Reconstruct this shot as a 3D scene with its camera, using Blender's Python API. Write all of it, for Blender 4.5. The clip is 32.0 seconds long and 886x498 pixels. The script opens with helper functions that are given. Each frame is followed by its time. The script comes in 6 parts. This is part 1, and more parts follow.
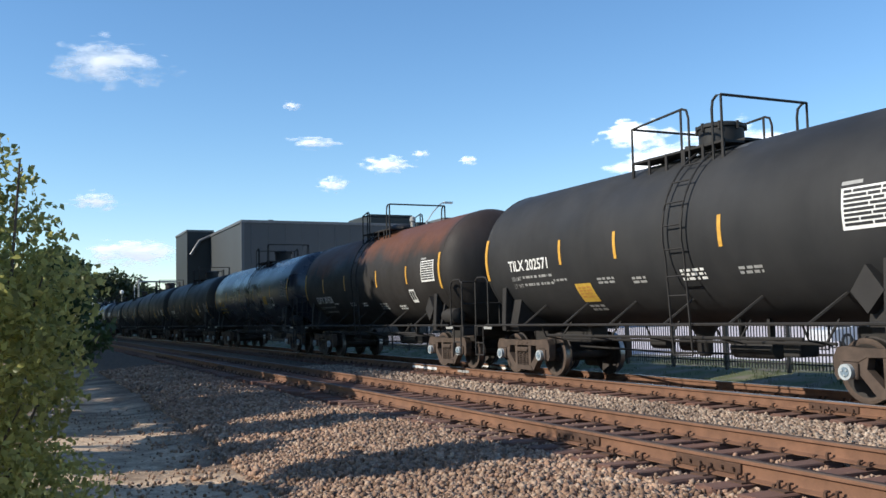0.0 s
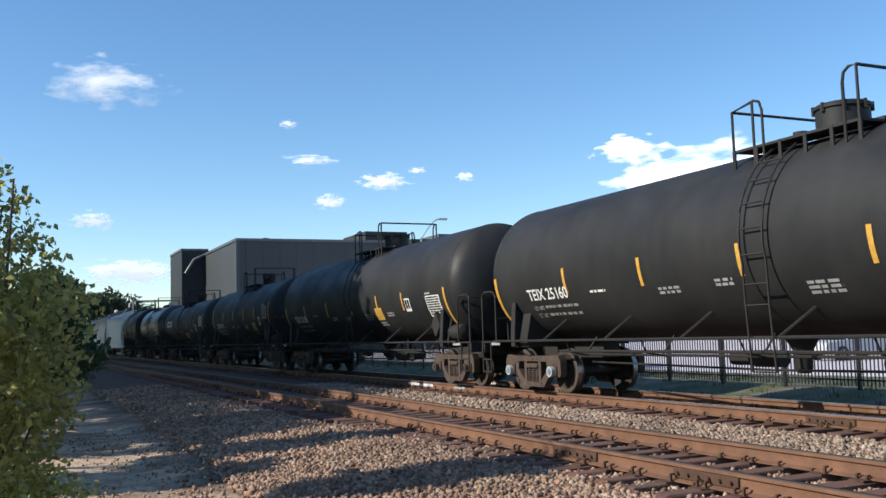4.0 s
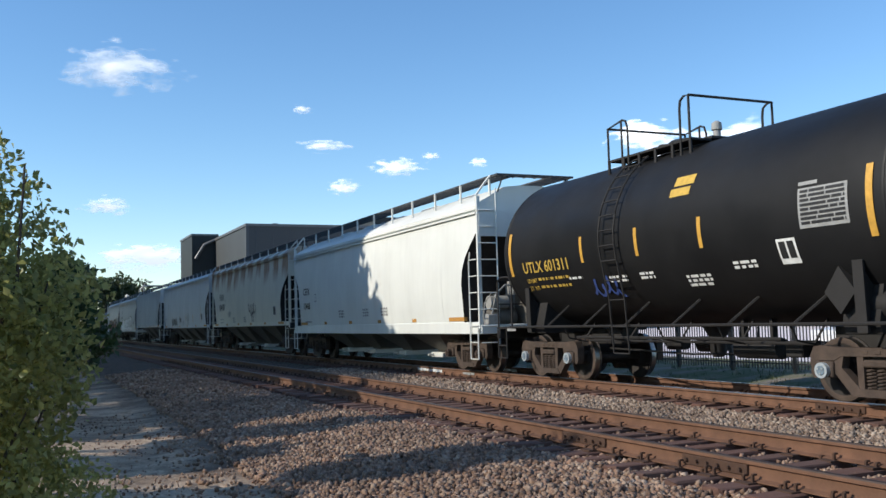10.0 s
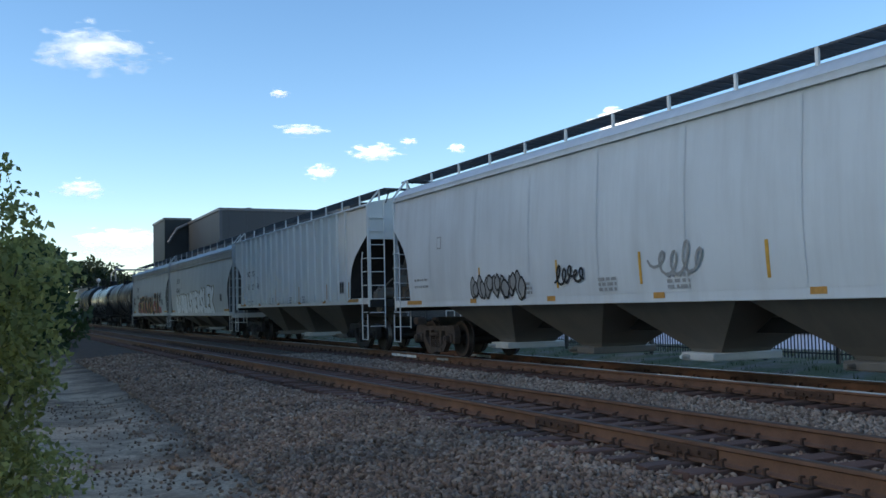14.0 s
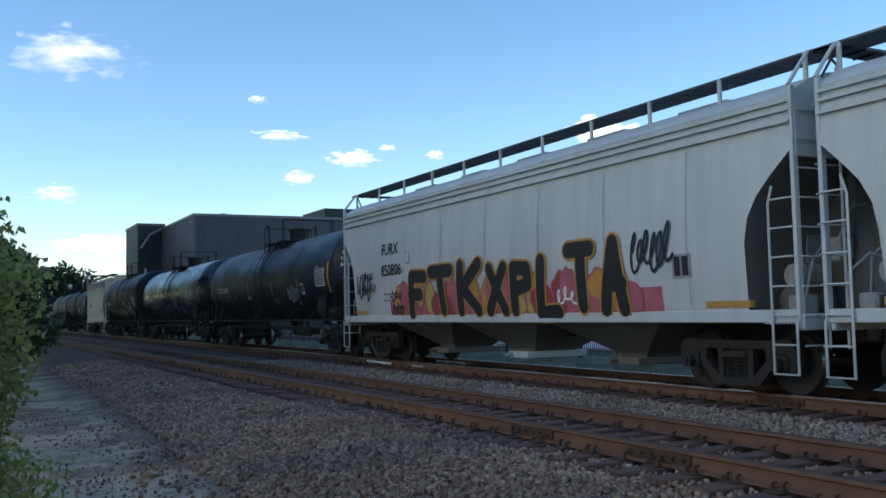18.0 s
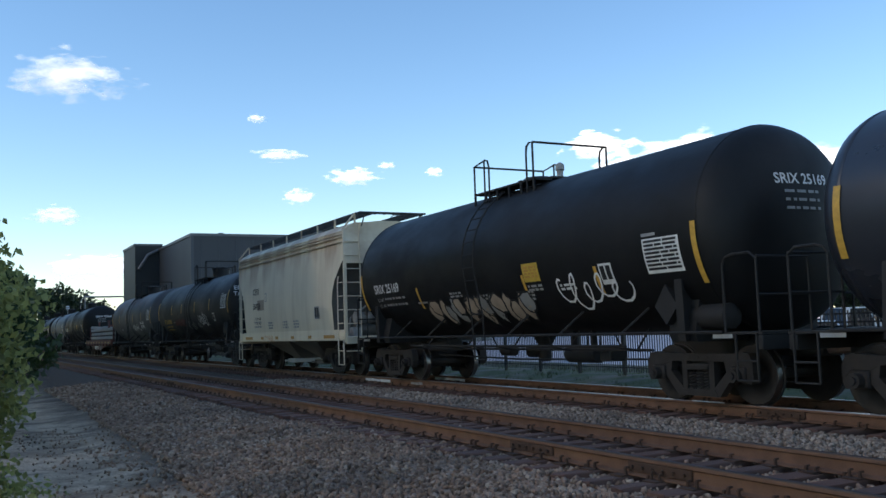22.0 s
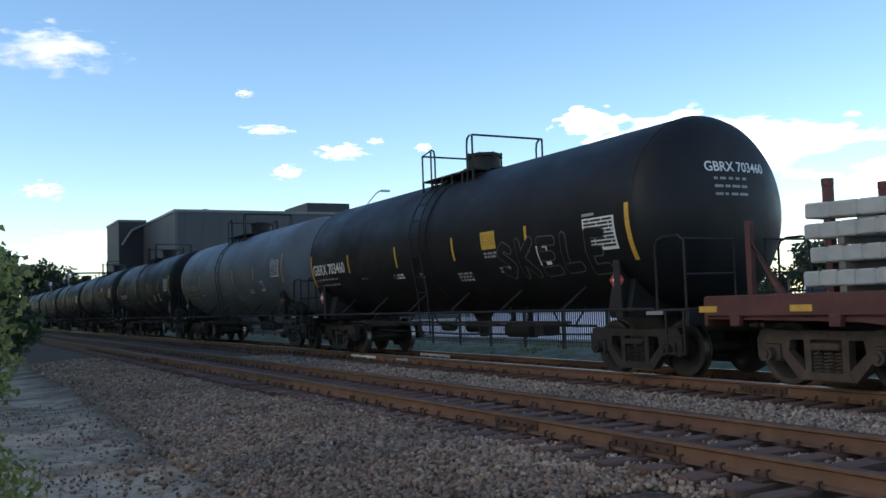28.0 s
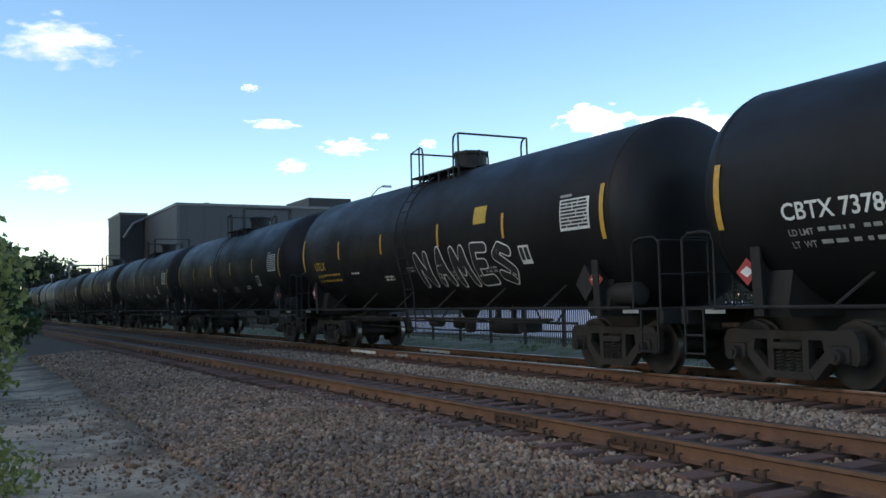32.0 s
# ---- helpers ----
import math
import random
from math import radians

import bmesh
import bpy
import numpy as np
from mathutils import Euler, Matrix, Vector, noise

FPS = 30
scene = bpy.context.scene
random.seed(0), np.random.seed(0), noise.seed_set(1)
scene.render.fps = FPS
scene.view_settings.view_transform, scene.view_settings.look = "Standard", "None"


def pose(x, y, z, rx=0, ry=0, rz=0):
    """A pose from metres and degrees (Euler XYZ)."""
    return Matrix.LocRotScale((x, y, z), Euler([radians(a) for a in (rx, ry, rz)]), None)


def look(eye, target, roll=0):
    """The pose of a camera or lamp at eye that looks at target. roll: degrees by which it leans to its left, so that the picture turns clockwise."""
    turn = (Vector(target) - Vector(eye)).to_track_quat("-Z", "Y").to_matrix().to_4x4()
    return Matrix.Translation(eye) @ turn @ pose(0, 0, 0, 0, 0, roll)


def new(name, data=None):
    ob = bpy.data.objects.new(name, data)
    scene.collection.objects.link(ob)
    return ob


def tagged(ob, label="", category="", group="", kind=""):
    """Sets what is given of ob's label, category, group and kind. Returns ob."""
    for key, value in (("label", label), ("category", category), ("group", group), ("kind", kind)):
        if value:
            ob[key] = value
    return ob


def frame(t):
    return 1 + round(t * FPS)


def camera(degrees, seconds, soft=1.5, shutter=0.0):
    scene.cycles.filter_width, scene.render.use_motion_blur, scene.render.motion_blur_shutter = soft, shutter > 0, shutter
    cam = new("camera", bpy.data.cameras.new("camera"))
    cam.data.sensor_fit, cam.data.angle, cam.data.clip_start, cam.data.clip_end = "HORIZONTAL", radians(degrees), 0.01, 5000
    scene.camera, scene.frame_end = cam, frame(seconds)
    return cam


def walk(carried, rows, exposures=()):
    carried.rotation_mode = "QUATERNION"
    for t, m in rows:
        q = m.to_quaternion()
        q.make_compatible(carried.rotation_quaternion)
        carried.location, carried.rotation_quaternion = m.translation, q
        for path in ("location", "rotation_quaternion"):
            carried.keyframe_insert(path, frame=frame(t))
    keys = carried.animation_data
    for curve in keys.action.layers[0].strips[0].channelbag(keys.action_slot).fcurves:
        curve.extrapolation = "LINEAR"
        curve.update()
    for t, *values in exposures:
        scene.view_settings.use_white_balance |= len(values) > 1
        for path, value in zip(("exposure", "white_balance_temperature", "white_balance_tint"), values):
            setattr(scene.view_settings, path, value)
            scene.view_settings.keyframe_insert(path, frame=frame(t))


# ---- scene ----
cam = camera(51.0, 32.0, soft=1.5)
EYE = 1.76
# seconds, yaw, pitch, roll of the hand-held camera
AIM = [
    (0.0, -24.67, 4.25, -1.20), (0.5, -24.34, 4.52, -1.69), (1.0, -23.99, 4.84, -1.33), (1.5, -23.89, 4.90, -1.78),
    (2.0, -24.04, 4.92, -1.81), (2.5, -23.94, 5.27, -1.83), (3.0, -24.19, 5.58, -1.68), (3.5, -24.78, 5.50, -1.60),
    (5.5, -25.14, 4.51, -1.75), (6.0, -25.16, 4.38, -1.70), (6.5, -25.07, 4.37, -1.05), (7.0, -24.86, 4.31, -1.01),
    (7.5, -24.91, 4.28, -1.39), (8.0, -24.91, 4.22, -2.11), (8.5, -24.77, 4.21, -1.91), (9.0, -24.65, 4.06, -1.96),
    (9.5, -24.42, 4.15, -1.27), (10.0, -24.40, 4.40, -1.57), (10.5, -24.65, 4.17, -1.56), (11.0, -24.93, 3.62, -1.18),
    (11.5, -25.27, 3.25, -0.97), (12.0, -25.26, 3.29, -0.36), (12.5, -25.70, 3.29, -0.80), (13.0, -25.89, 3.20, -0.94),
    (13.5, -25.93, 3.26, -1.25), (15.5, -26.11, 3.98, -1.26), (16.0, -26.45, 3.88, -0.72), (16.5, -26.74, 3.69, -1.32),
    (17.0, -27.18, 3.61, -1.28), (17.5, -27.51, 3.69, -1.46), (18.0, -27.47, 3.86, -1.22), (18.5, -27.25, 4.07, -1.38),
    (19.0, -27.11, 4.09, -1.26), (19.5, -27.14, 4.27, -1.13), (20.0, -26.98, 4.32, -1.21), (20.5, -26.97, 4.53, -1.00),
    (21.0, -26.98, 4.71, -1.10), (21.5, -27.34, 4.78, -1.51), (22.0, -27.64, 4.90, -1.91), (22.5, -27.55, 4.80, -1.56),
    (23.0, -27.66, 4.51, -0.88), (23.5, -27.80, 4.42, -0.85), (24.0, -28.01, 4.38, -1.03), (24.5, -28.26, 4.34, -1.08),
    (25.0, -28.34, 3.96, -1.22), (25.5, -28.16, 3.42, -1.98), (27.5, -28.28, 3.42, -1.95), (28.0, -28.50, 3.41, -1.93),
    (28.5, -28.73, 3.35, -1.66), (29.0, -28.91, 3.34, -1.79), (29.5, -28.62, 3.58, -1.59), (30.0, -28.52, 3.75, -1.37),
    (30.5, -28.54, 3.68, -1.33), (31.0, -28.36, 3.44, -1.46), (31.5, -28.41, 3.27, -1.49), (32.0, -28.43, 3.18, -1.29),
]
EXPOSURES = [(0.0, 0.27, 6480, 9), (9.0, 0.27, 6480, 9), (10.0, 0.32, 6480, 9), (11.0, 0.12, 6330, 7), (12.0, 0.36, 6600, 9), (13.0, 0.54, 6900, 10), (16.0, 0.59, 6850, 9), (20.0, 0.64, 7050, 9), (23.0, 0.65, 7300, 12), (25.0, 0.66, 7350, 12), (28.0, 0.7, 7450, 12), (30.0, 0.77, 7550, 11), (32.0, 0.84, 7600, 11)]
walk(cam, [(t, pose(0, 0, EYE, 90 + p, 0, y) @ pose(0, 0, 0, 0, 0, r)) for t, y, p, r in AIM], EXPOSURES)

# ---- world and sun ----
SUN_EL, SUN_TO = 31.0, Vector((-1.0, 0.12, 0)).normalized()   # the sun stands to the left, square to the track
world = bpy.data.worlds.new("sky")
scene.world = world
world.use_nodes = True
wn, wl = world.node_tree.nodes, world.node_tree.links
sky = wn.new("ShaderNodeTexSky")
sky.sky_type, sky.sun_disc = "NISHITA", False
sky.sun_elevation = radians(SUN_EL)
sky.sun_rotation = math.atan2(SUN_TO.x, SUN_TO.y)
sky.air_density, sky.dust_density, sky.ozone_density = 1.0, 0.0, 3.5
rich = wn.new("ShaderNodeHueSaturation")
rich.inputs["Saturation"].default_value = 1.13
wl.new(sky.outputs[0], rich.inputs["Color"])
wl.new(rich.outputs[0], wn["Background"].inputs[0])
wn["Background"].inputs[1].default_value = 0.15
sun = new("sun", bpy.data.lights.new("sun", "SUN"))
sun.data.energy, sun.data.angle, sun.data.color = 5.0, radians(0.55), (1.0, 0.93, 0.82)
sun.matrix_basis = look((0, 0, 0), (-SUN_TO.x, -SUN_TO.y, -math.tan(radians(SUN_EL))))

# ---- plan ----
RT = 0.45                     # top of the rails
GAUGE = 1.505                 # between the middles of the rail heads
NEAR_X, TRAIN_X = 5.94 + GAUGE / 2, 10.72 + GAUGE / 2
SPEED = 12.777                # metres a second, towards -y
FENCE_X, FENCE_Z = 18.7, 0.1


# ---- mesh building ----
class Geo:
    """Collects the faces of one mesh."""

    def __init__(self):
        self.v, self.f, self.m = [], [], []

    def add(self, verts, faces, mat=0):
        n = len(self.v)
        self.v += [tuple(p) for p in verts]
        self.f += [tuple(n + i for i in f) for f in faces]
        self.m += [mat] * len(faces)
        return self

    def box(self, x0, x1, y0, y1, z0, z1, mat=0, c=0.0):
        if c <= 0:
            p = [(x, y, z) for z in (z0, z1) for y in (y0, y1) for x in (x0, x1)]
            return self.add(p, [(0, 2, 3, 1), (4, 5, 7, 6), (0, 1, 5, 4), (2, 6, 7, 3), (0, 4, 6, 2), (1, 3, 7, 5)], mat)
        p = []
        for z, d in ((z0, c), (z0 + c, 0), (z1 - c, 0), (z1, c)):
            p += [(x0 + d + c * (d == 0), y0 + d, z), (x1 - d - c * (d == 0), y0 + d, z), (x1 - d, y0 + d + c * (d == 0), z), (x1 - d, y1 - d - c * (d == 0), z),
                  (x1 - d - c * (d == 0), y1 - d, z), (x0 + d + c * (d == 0), y1 - d, z), (x0 + d, y1 - d - c * (d == 0), z), (x0 + d, y0 + d + c * (d == 0), z)]
        f = [tuple(range(7, -1, -1)), tuple(range(24, 32))]
        for k in range(3):
            f += [(8 * k + i, 8 * k + (i + 1) % 8, 8 * k + 8 + (i + 1) % 8, 8 * k + 8 + i) for i in range(8)]
        return self.add(p, f, mat)

    def tube(self, pts, r, seg=6, mat=0, closed=False):
        pts = [Vector(p) for p in pts]
        n, rings = len(pts), []
        for i, p in enumerate(pts):
            a = pts[i - 1] if (i or closed) else p
            b = pts[(i + 1) % n] if (i < n - 1 or closed) else p
            d = (b - a).normalized()
            u = d.cross(Vector((0.31, 0.17, 0.93)))
            if u.length < 0.1:
                u = d.cross(Vector((0.9, 0.2, 0.1)))
            u.normalize()
            w = d.cross(u)
            rings.append([p + r * (math.cos(2 * math.pi * k / seg) * u + math.sin(2 * math.pi * k / seg) * w) for k in range(seg)])
        f = []
        for i in range(n if closed else n - 1):
            j = (i + 1) % n
            f += [(i * seg + k, i * seg + (k + 1) % seg, j * seg + (k + 1) % seg, j * seg + k) for k in range(seg)]
        if not closed:
            f += [tuple(range(seg - 1, -1, -1)), tuple((n - 1) * seg + k for k in range(seg))]
        return self.add([q for ring in rings for q in ring], f, mat)

    def cyl(self, a, b, r, seg=12, mat=0, r2=None):
        a, b = Vector(a), Vector(b)
        d = (b - a).normalized()
        u = d.cross(Vector((0, 0, 1)) if abs(d.z) < 0.9 else Vector((1, 0, 0))).normalized()
        w = d.cross(u)
        r2 = r if r2 is None else r2
        ring = lambda c, q: [c + q * (math.cos(2 * math.pi * k / seg) * u + math.sin(2 * math.pi * k / seg) * w) for k in range(seg)]
        f = [(k, (k + 1) % seg, seg + (k + 1) % seg, seg + k) for k in range(seg)]
        f += [tuple(range(seg - 1, -1, -1)), tuple(range(seg, 2 * seg))]
        return self.add(ring(a, r) + ring(b, r2), f, mat)

    def lathe(self, prof, seg=32, axis="y", at=(0, 0, 0), mat=0):
        """prof: (along, radius)."""
        p, n = [], len(prof)
        for s, r in prof:
            for k in range(seg):
                c, q = r * math.cos(2 * math.pi * k / seg), r * math.sin(2 * math.pi * k / seg)
                p.append({"y": (c + at[0], s + at[1], q + at[2]), "z": (c + at[0], q + at[1], s + at[2]), "x": (s + at[0], c + at[1], q + at[2])}[axis])
        f = [(i * seg + k, i * seg + (k + 1) % seg, (i + 1) * seg + (k + 1) % seg, (i + 1) * seg + k) for i in range(n - 1) for k in range(seg)]
        f += [tuple(range(seg - 1, -1, -1)), tuple((n - 1) * seg + k for k in range(seg))]
        return self.add(p, f, mat)

    def prism(self, poly, x0, x1, mat=0, axis="x"):
        """poly: (y, z) points, pulled from x0 to x1 (or (x, z) points pulled along y)."""
        n = len(poly)
        put = (lambda s, a, b: (s, a, b)) if axis == "x" else (lambda s, a, b: (a, s, b))
        p = [put(x0, a, b) for a, b in poly] + [put(x1, a, b) for a, b in poly]
        f = [(k, (k + 1) % n, n + (k + 1) % n, n + k) for k in range(n)] + [tuple(range(n - 1, -1, -1)), tuple(range(n, 2 * n))]
        return self.add(p, f, mat)

    def loft(self, rings, closed=True, mat=0, caps=True):
        n = len(rings[0])
        f = []
        for i in range(len(rings) - 1):
            f += [(i * n + k, i * n + (k + 1) % n, (i + 1) * n + (k + 1) % n, (i + 1) * n + k) for k in range(n if closed else n - 1)]
        if caps and closed:
            f += [tuple(range(n - 1, -1, -1)), tuple((len(rings) - 1) * n + k for k in range(n))]
        return self.add([q for ring in rings for q in ring], f, mat)

    def mesh(self, name, *mats, smooth=True):
        me = bpy.data.meshes.new(name)
        me.from_pydata(self.v, [], self.f)
        for m in mats:
            me.materials.append(m)
        if len(mats) > 1:
            me.polygons.foreach_set("material_index", self.m)
        if smooth:
            me.shade_smooth()
            me.set_sharp_from_angle(angle=radians(38))
        return me


def part(name, geo, mats, parent, label="", m=None, smooth=True):
    """One mesh object under a thing or a part."""
    me = geo if isinstance(geo, bpy.types.Mesh) else geo.mesh(name, *(mats if isinstance(mats, (list, tuple)) else (mats,)), smooth=smooth)
    ob = new(name, me)
    if parent is not None:
        ob.parent = parent
    if m is not None:
        ob.matrix_basis = m
    return tagged(ob, label)


def thing(name, label, category, group="", kind="", m=None, geo=None, mats=()):
    ob = new(name, geo.mesh(name, *mats) if geo else None)
    if m is not None:
        ob.matrix_basis = m
    return tagged(ob, label, category, group, kind)


# ---- materials ----
class Nodes:
    """A short way to wire a material."""

    def __init__(self, name, rough=0.7, metal=0.0):
        self.mat = bpy.data.materials.new(name)
        self.mat.use_nodes = True
        self.t = self.mat.node_tree
        self.b = self.t.nodes["Principled BSDF"]
        self.b.inputs["Roughness"].default_value, self.b.inputs["Metallic"].default_value = rough, metal
        self.pos = self.t.nodes.new("ShaderNodeTexCoord").outputs["Object"]

    def link(self, a, b):
        self.t.links.new(a, b)

    def scaled(self, s):
        n = self.t.nodes.new("ShaderNodeMapping")
        n.inputs["Scale"].default_value = s if isinstance(s, tuple) else (s, s, s)
        self.link(self.pos, n.inputs[0])
        return n.outputs[0]

    def noise(self, s=1.0, detail=4, rough=0.55, at=None):
        n = self.t.nodes.new("ShaderNodeTexNoise")
        n.inputs["Scale"].default_value, n.inputs["Detail"].default_value, n.inputs["Roughness"].default_value = 1.0, detail, rough
        self.link(at or self.scaled(s), n.inputs["Vector"])
        return n.outputs["Fac"]

    def ramp(self, fac, a, b, ca=(0, 0, 0), cb=(1, 1, 1)):
        n = self.t.nodes.new("ShaderNodeValToRGB")
        n.color_ramp.elements[0].position, n.color_ramp.elements[1].position = a, b
        n.color_ramp.elements[0].color, n.color_ramp.elements[1].color = (*ca, 1), (*cb, 1)
        self.link(fac, n.inputs[0])
        return n.outputs[0]

    def mix(self, fac, a, b, kind="MIX"):
        n = self.t.nodes.new("ShaderNodeMix")
        n.data_type, n.blend_type = "RGBA", kind
        for v, i in ((fac, 0), (a, 6), (b, 7)):
            if isinstance(v, (int, float)):
                n.inputs[i].default_value = v
            elif isinstance(v, tuple):
                n.inputs[i].default_value = (*v, 1)
            else:
                self.link(v, n.inputs[i])
        return n.outputs[2]

    def math(self, op, a, b=0.0):
        n = self.t.nodes.new("ShaderNodeMath")
        n.operation = op
        for i, v in enumerate((a, b)):
            if isinstance(v, (int, float)):
                n.inputs[i].default_value = v
            else:
                self.link(v, n.inputs[i])
        return n.outputs[0]

    def axis(self, k):
        n = self.t.nodes.new("ShaderNodeSeparateXYZ")
        self.link(self.pos, n.inputs[0])
        return n.outputs[k]

    def random(self):
        return self.t.nodes.new("ShaderNodeObjectInfo").outputs["Random"]

    def island(self):
        return self.t.nodes.new("ShaderNodeNewGeometry").outputs["Random Per Island"]

    def bump(self, h, strength=0.3, dist=0.02):
        n = self.t.nodes.new("ShaderNodeBump")
        n.inputs["Strength"].default_value, n.inputs["Distance"].default_value = strength, dist
        self.link(h, n.inputs["Height"])
        self.link(n.outputs[0], self.b.inputs["Normal"])

    def done(self, color, rough=None):
        if isinstance(color, tuple):
            self.b.inputs["Base Color"].default_value = (*color, 1)
        else:
            self.link(color, self.b.inputs["Base Color"])
        if rough is not None:
            self.link(rough, self.b.inputs["Roughness"])
        return self.mat


def plain(name, color, rough=0.6, metal=0.0, var=0.25, s=3.0):
    n = Nodes(name, rough, metal)
    a = n.noise(s, 5)
    b = n.noise(s * 14, 3)
    dark = tuple(c * (1 - var) for c in color)
    col = n.mix(n.ramp(a, 0.3, 0.7), dark, color)
    col = n.mix(n.math("MULTIPLY", n.ramp(b, 0.45, 0.75), 0.25), col, tuple(min(1, c * (1 + var)) for c in color))
    return n.done(col)


def tank_paint(name, color, rough=0.42, dust=0.25, rust=0.0, dust_col=(0.1, 0.095, 0.09), gloss=0.0):
    """Black or grey car paint with road dust towards the sill, streaks down the sides and rust on top."""
    n = Nodes(name, rough)
    streak = n.noise(1, 6, 0.65, n.scaled((1.2, 0.9, 0.16)))
    cloud = n.noise(0.55, 5)
    grain = n.noise(9.0, 4)
    col = n.mix(n.ramp(cloud, 0.35, 0.7), color, tuple(c * 1.45 for c in color))
    d = n.math("MULTIPLY", n.ramp(streak, 0.4, 0.8), dust * 0.8)
    col = n.mix(d, col, dust_col)
    low = n.ramp(n.math("ADD", n.math("MULTIPLY", n.axis(2), -0.5), n.math("MULTIPLY", cloud, 0.9)), -0.35, 0.15)
    col = n.mix(n.math("MULTIPLY", low, dust * 1.2), col, dust_col)
    if rust > 0:
        up = n.math("MULTIPLY", n.math("SUBTRACT", n.axis(2), 2.55), 0.42)
        mask = n.ramp(n.math("ADD", up, n.noise(1, 6, 0.65, n.scaled((0.4, 0.45, 0.3)))), 0.64 + 0.22 * (1 - rust), 0.88)
        # the dished ends stay clear of it
        mask = n.math("MULTIPLY", mask, n.ramp(n.math("MULTIPLY", n.math("ABSOLUTE", n.axis(1)), 0.1), 0.585, 0.62, (1, 1, 1), (0.12, 0.12, 0.12)))
        col = n.mix(n.math("MULTIPLY", mask, min(1.0, rust + 0.15)), col, n.mix(grain, (0.07, 0.029, 0.017), (0.14, 0.058, 0.031)))
    n.b.inputs["Specular IOR Level"].default_value = 0.55 if gloss > 0 else 0.24
    r = n.math("ADD", n.math("MULTIPLY", n.ramp(n.noise(1, 4, 0.6, n.scaled((0.8, 0.45, 0.8))), 0.35, 0.65), 0.22 - gloss), rough - 0.1)
    n.bump(n.noise(1, 3, 0.5, n.scaled((1.2, 0.7, 1.2))), 0.06, 0.05)
    return n.done(col, r)


def hopper_paint(name, color, grime=0.3, rust=0.0, rough=0.55, soil=(0.19, 0.17, 0.145)):
    n = Nodes(name, rough)
    streak = n.noise(1, 5, 0.65, n.scaled((1.5, 2.6, 0.25)))
    cloud = n.noise(0.5, 5)
    grain = n.noise(12.0, 4)
    col = n.mix(n.ramp(cloud, 0.3, 0.75), tuple(c * 0.86 for c in color), color)
    col = n.mix(n.math("MULTIPLY", n.ramp(streak, 0.42, 0.78), grime), col, soil)
    low = n.ramp(n.math("ADD", n.math("MULTIPLY", n.axis(2), -0.7), cloud), -0.9, -0.1)
    col = n.mix(n.math("MULTIPLY", low, grime * 0.9), col, (0.15, 0.135, 0.115))
    if rust > 0:
        # one run of rust hangs from the eave in each panel
        cell = n.math("FRACT", n.math("ADD", n.math("DIVIDE", n.axis(1), 1.64), 20.3))
        across = n.math("ABSOLUTE", n.math("SUBTRACT", cell, 0.5))
        streaks = n.noise(1, 5, 0.65, n.scaled((0.5, 9.0, 0.5)))
        blot = n.noise(1, 4, 0.6, n.scaled((0.5, 1.7, 0.9)))
        big = n.noise(1, 2, 0.5, n.scaled((0.3, 0.6, 0.2)))
        wide = n.ramp(n.math("ADD", across, n.math("MULTIPLY", n.math("SUBTRACT", blot, 0.5), 0.6)), 0.25, 0.38, (1, 1, 1), (0, 0, 0))
        down = n.ramp(n.math("ADD", n.math("SUBTRACT", n.axis(2), 3.12), n.math("MULTIPLY", n.math("SUBTRACT", big, 0.5), 2.2)), 0.1, 0.7)
        roof = n.ramp(n.axis(2), 4.24, 4.28)
        mask = n.math("MAXIMUM", n.math("MULTIPLY", n.math("MULTIPLY", wide, down), n.ramp(streaks, 0.25, 0.6, (0.5, 0.5, 0.5))), n.math("MULTIPLY", roof, n.ramp(blot, 0.3, 0.6)))
        col = n.mix(n.math("MULTIPLY", mask, rust), col, n.mix(grain, (0.22, 0.085, 0.03), (0.4, 0.2, 0.09)))
    n.bump(n.noise(1, 2, 0.5, n.scaled((1.0, 1.3, 0.6))), 0.12, 0.05)
    return n.done(col)


M = {}
M["black"] = tank_paint("worn black tank paint", (0.008, 0.008, 0.0085), 0.52, 0.14, dust_col=(0.06, 0.057, 0.054))
M["soot"] = tank_paint("dull black tank paint", (0.016, 0.0164, 0.0172), 0.56, 0.28)
M["gloss"] = tank_paint("glossy black tank paint", (0.02, 0.021, 0.024), 0.4, 0.25, gloss=0.1)
M["blue_black"] = tank_paint("smooth blue-black tank paint", (0.018, 0.02, 0.027), 0.32, 0.16, gloss=0.08)
M["charcoal"] = tank_paint("matt charcoal tank paint", (0.02, 0.0205, 0.0215), 0.6, 0.26)
M["stained"] = tank_paint("black tank paint with brown stains from the top", (0.016, 0.0175, 0.0225), 0.45, 0.22, 0.22)
M["grating"] = plain("galvanised walkway grating", (0.1, 0.105, 0.11), 0.6, 0.4, 0.2, 6.0)
M["rusty"] = tank_paint("black tank paint under brown rust", (0.019, 0.017, 0.016), 0.6, 0.4, 0.85)
M["grey"] = tank_paint("slate grey tank paint", (0.11, 0.122, 0.132), 0.5, 0.3)
M["worn_grey"] = tank_paint("worn grey tank paint with rust on top", (0.06, 0.066, 0.07), 0.55, 0.5, 0.4)
M["under"] = plain("dusty black underframe paint", (0.019, 0.017, 0.016), 0.75, 0, 0.4)
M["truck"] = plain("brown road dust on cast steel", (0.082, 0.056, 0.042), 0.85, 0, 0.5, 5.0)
M["truck_dark"] = plain("dark cast steel, grease and painted shade", (0.028, 0.022, 0.019), 0.8, 0, 0.5, 5.0)
M["tread"] = plain("polished wheel tread steel", (0.36, 0.34, 0.32), 0.35, 1.0, 0.2)
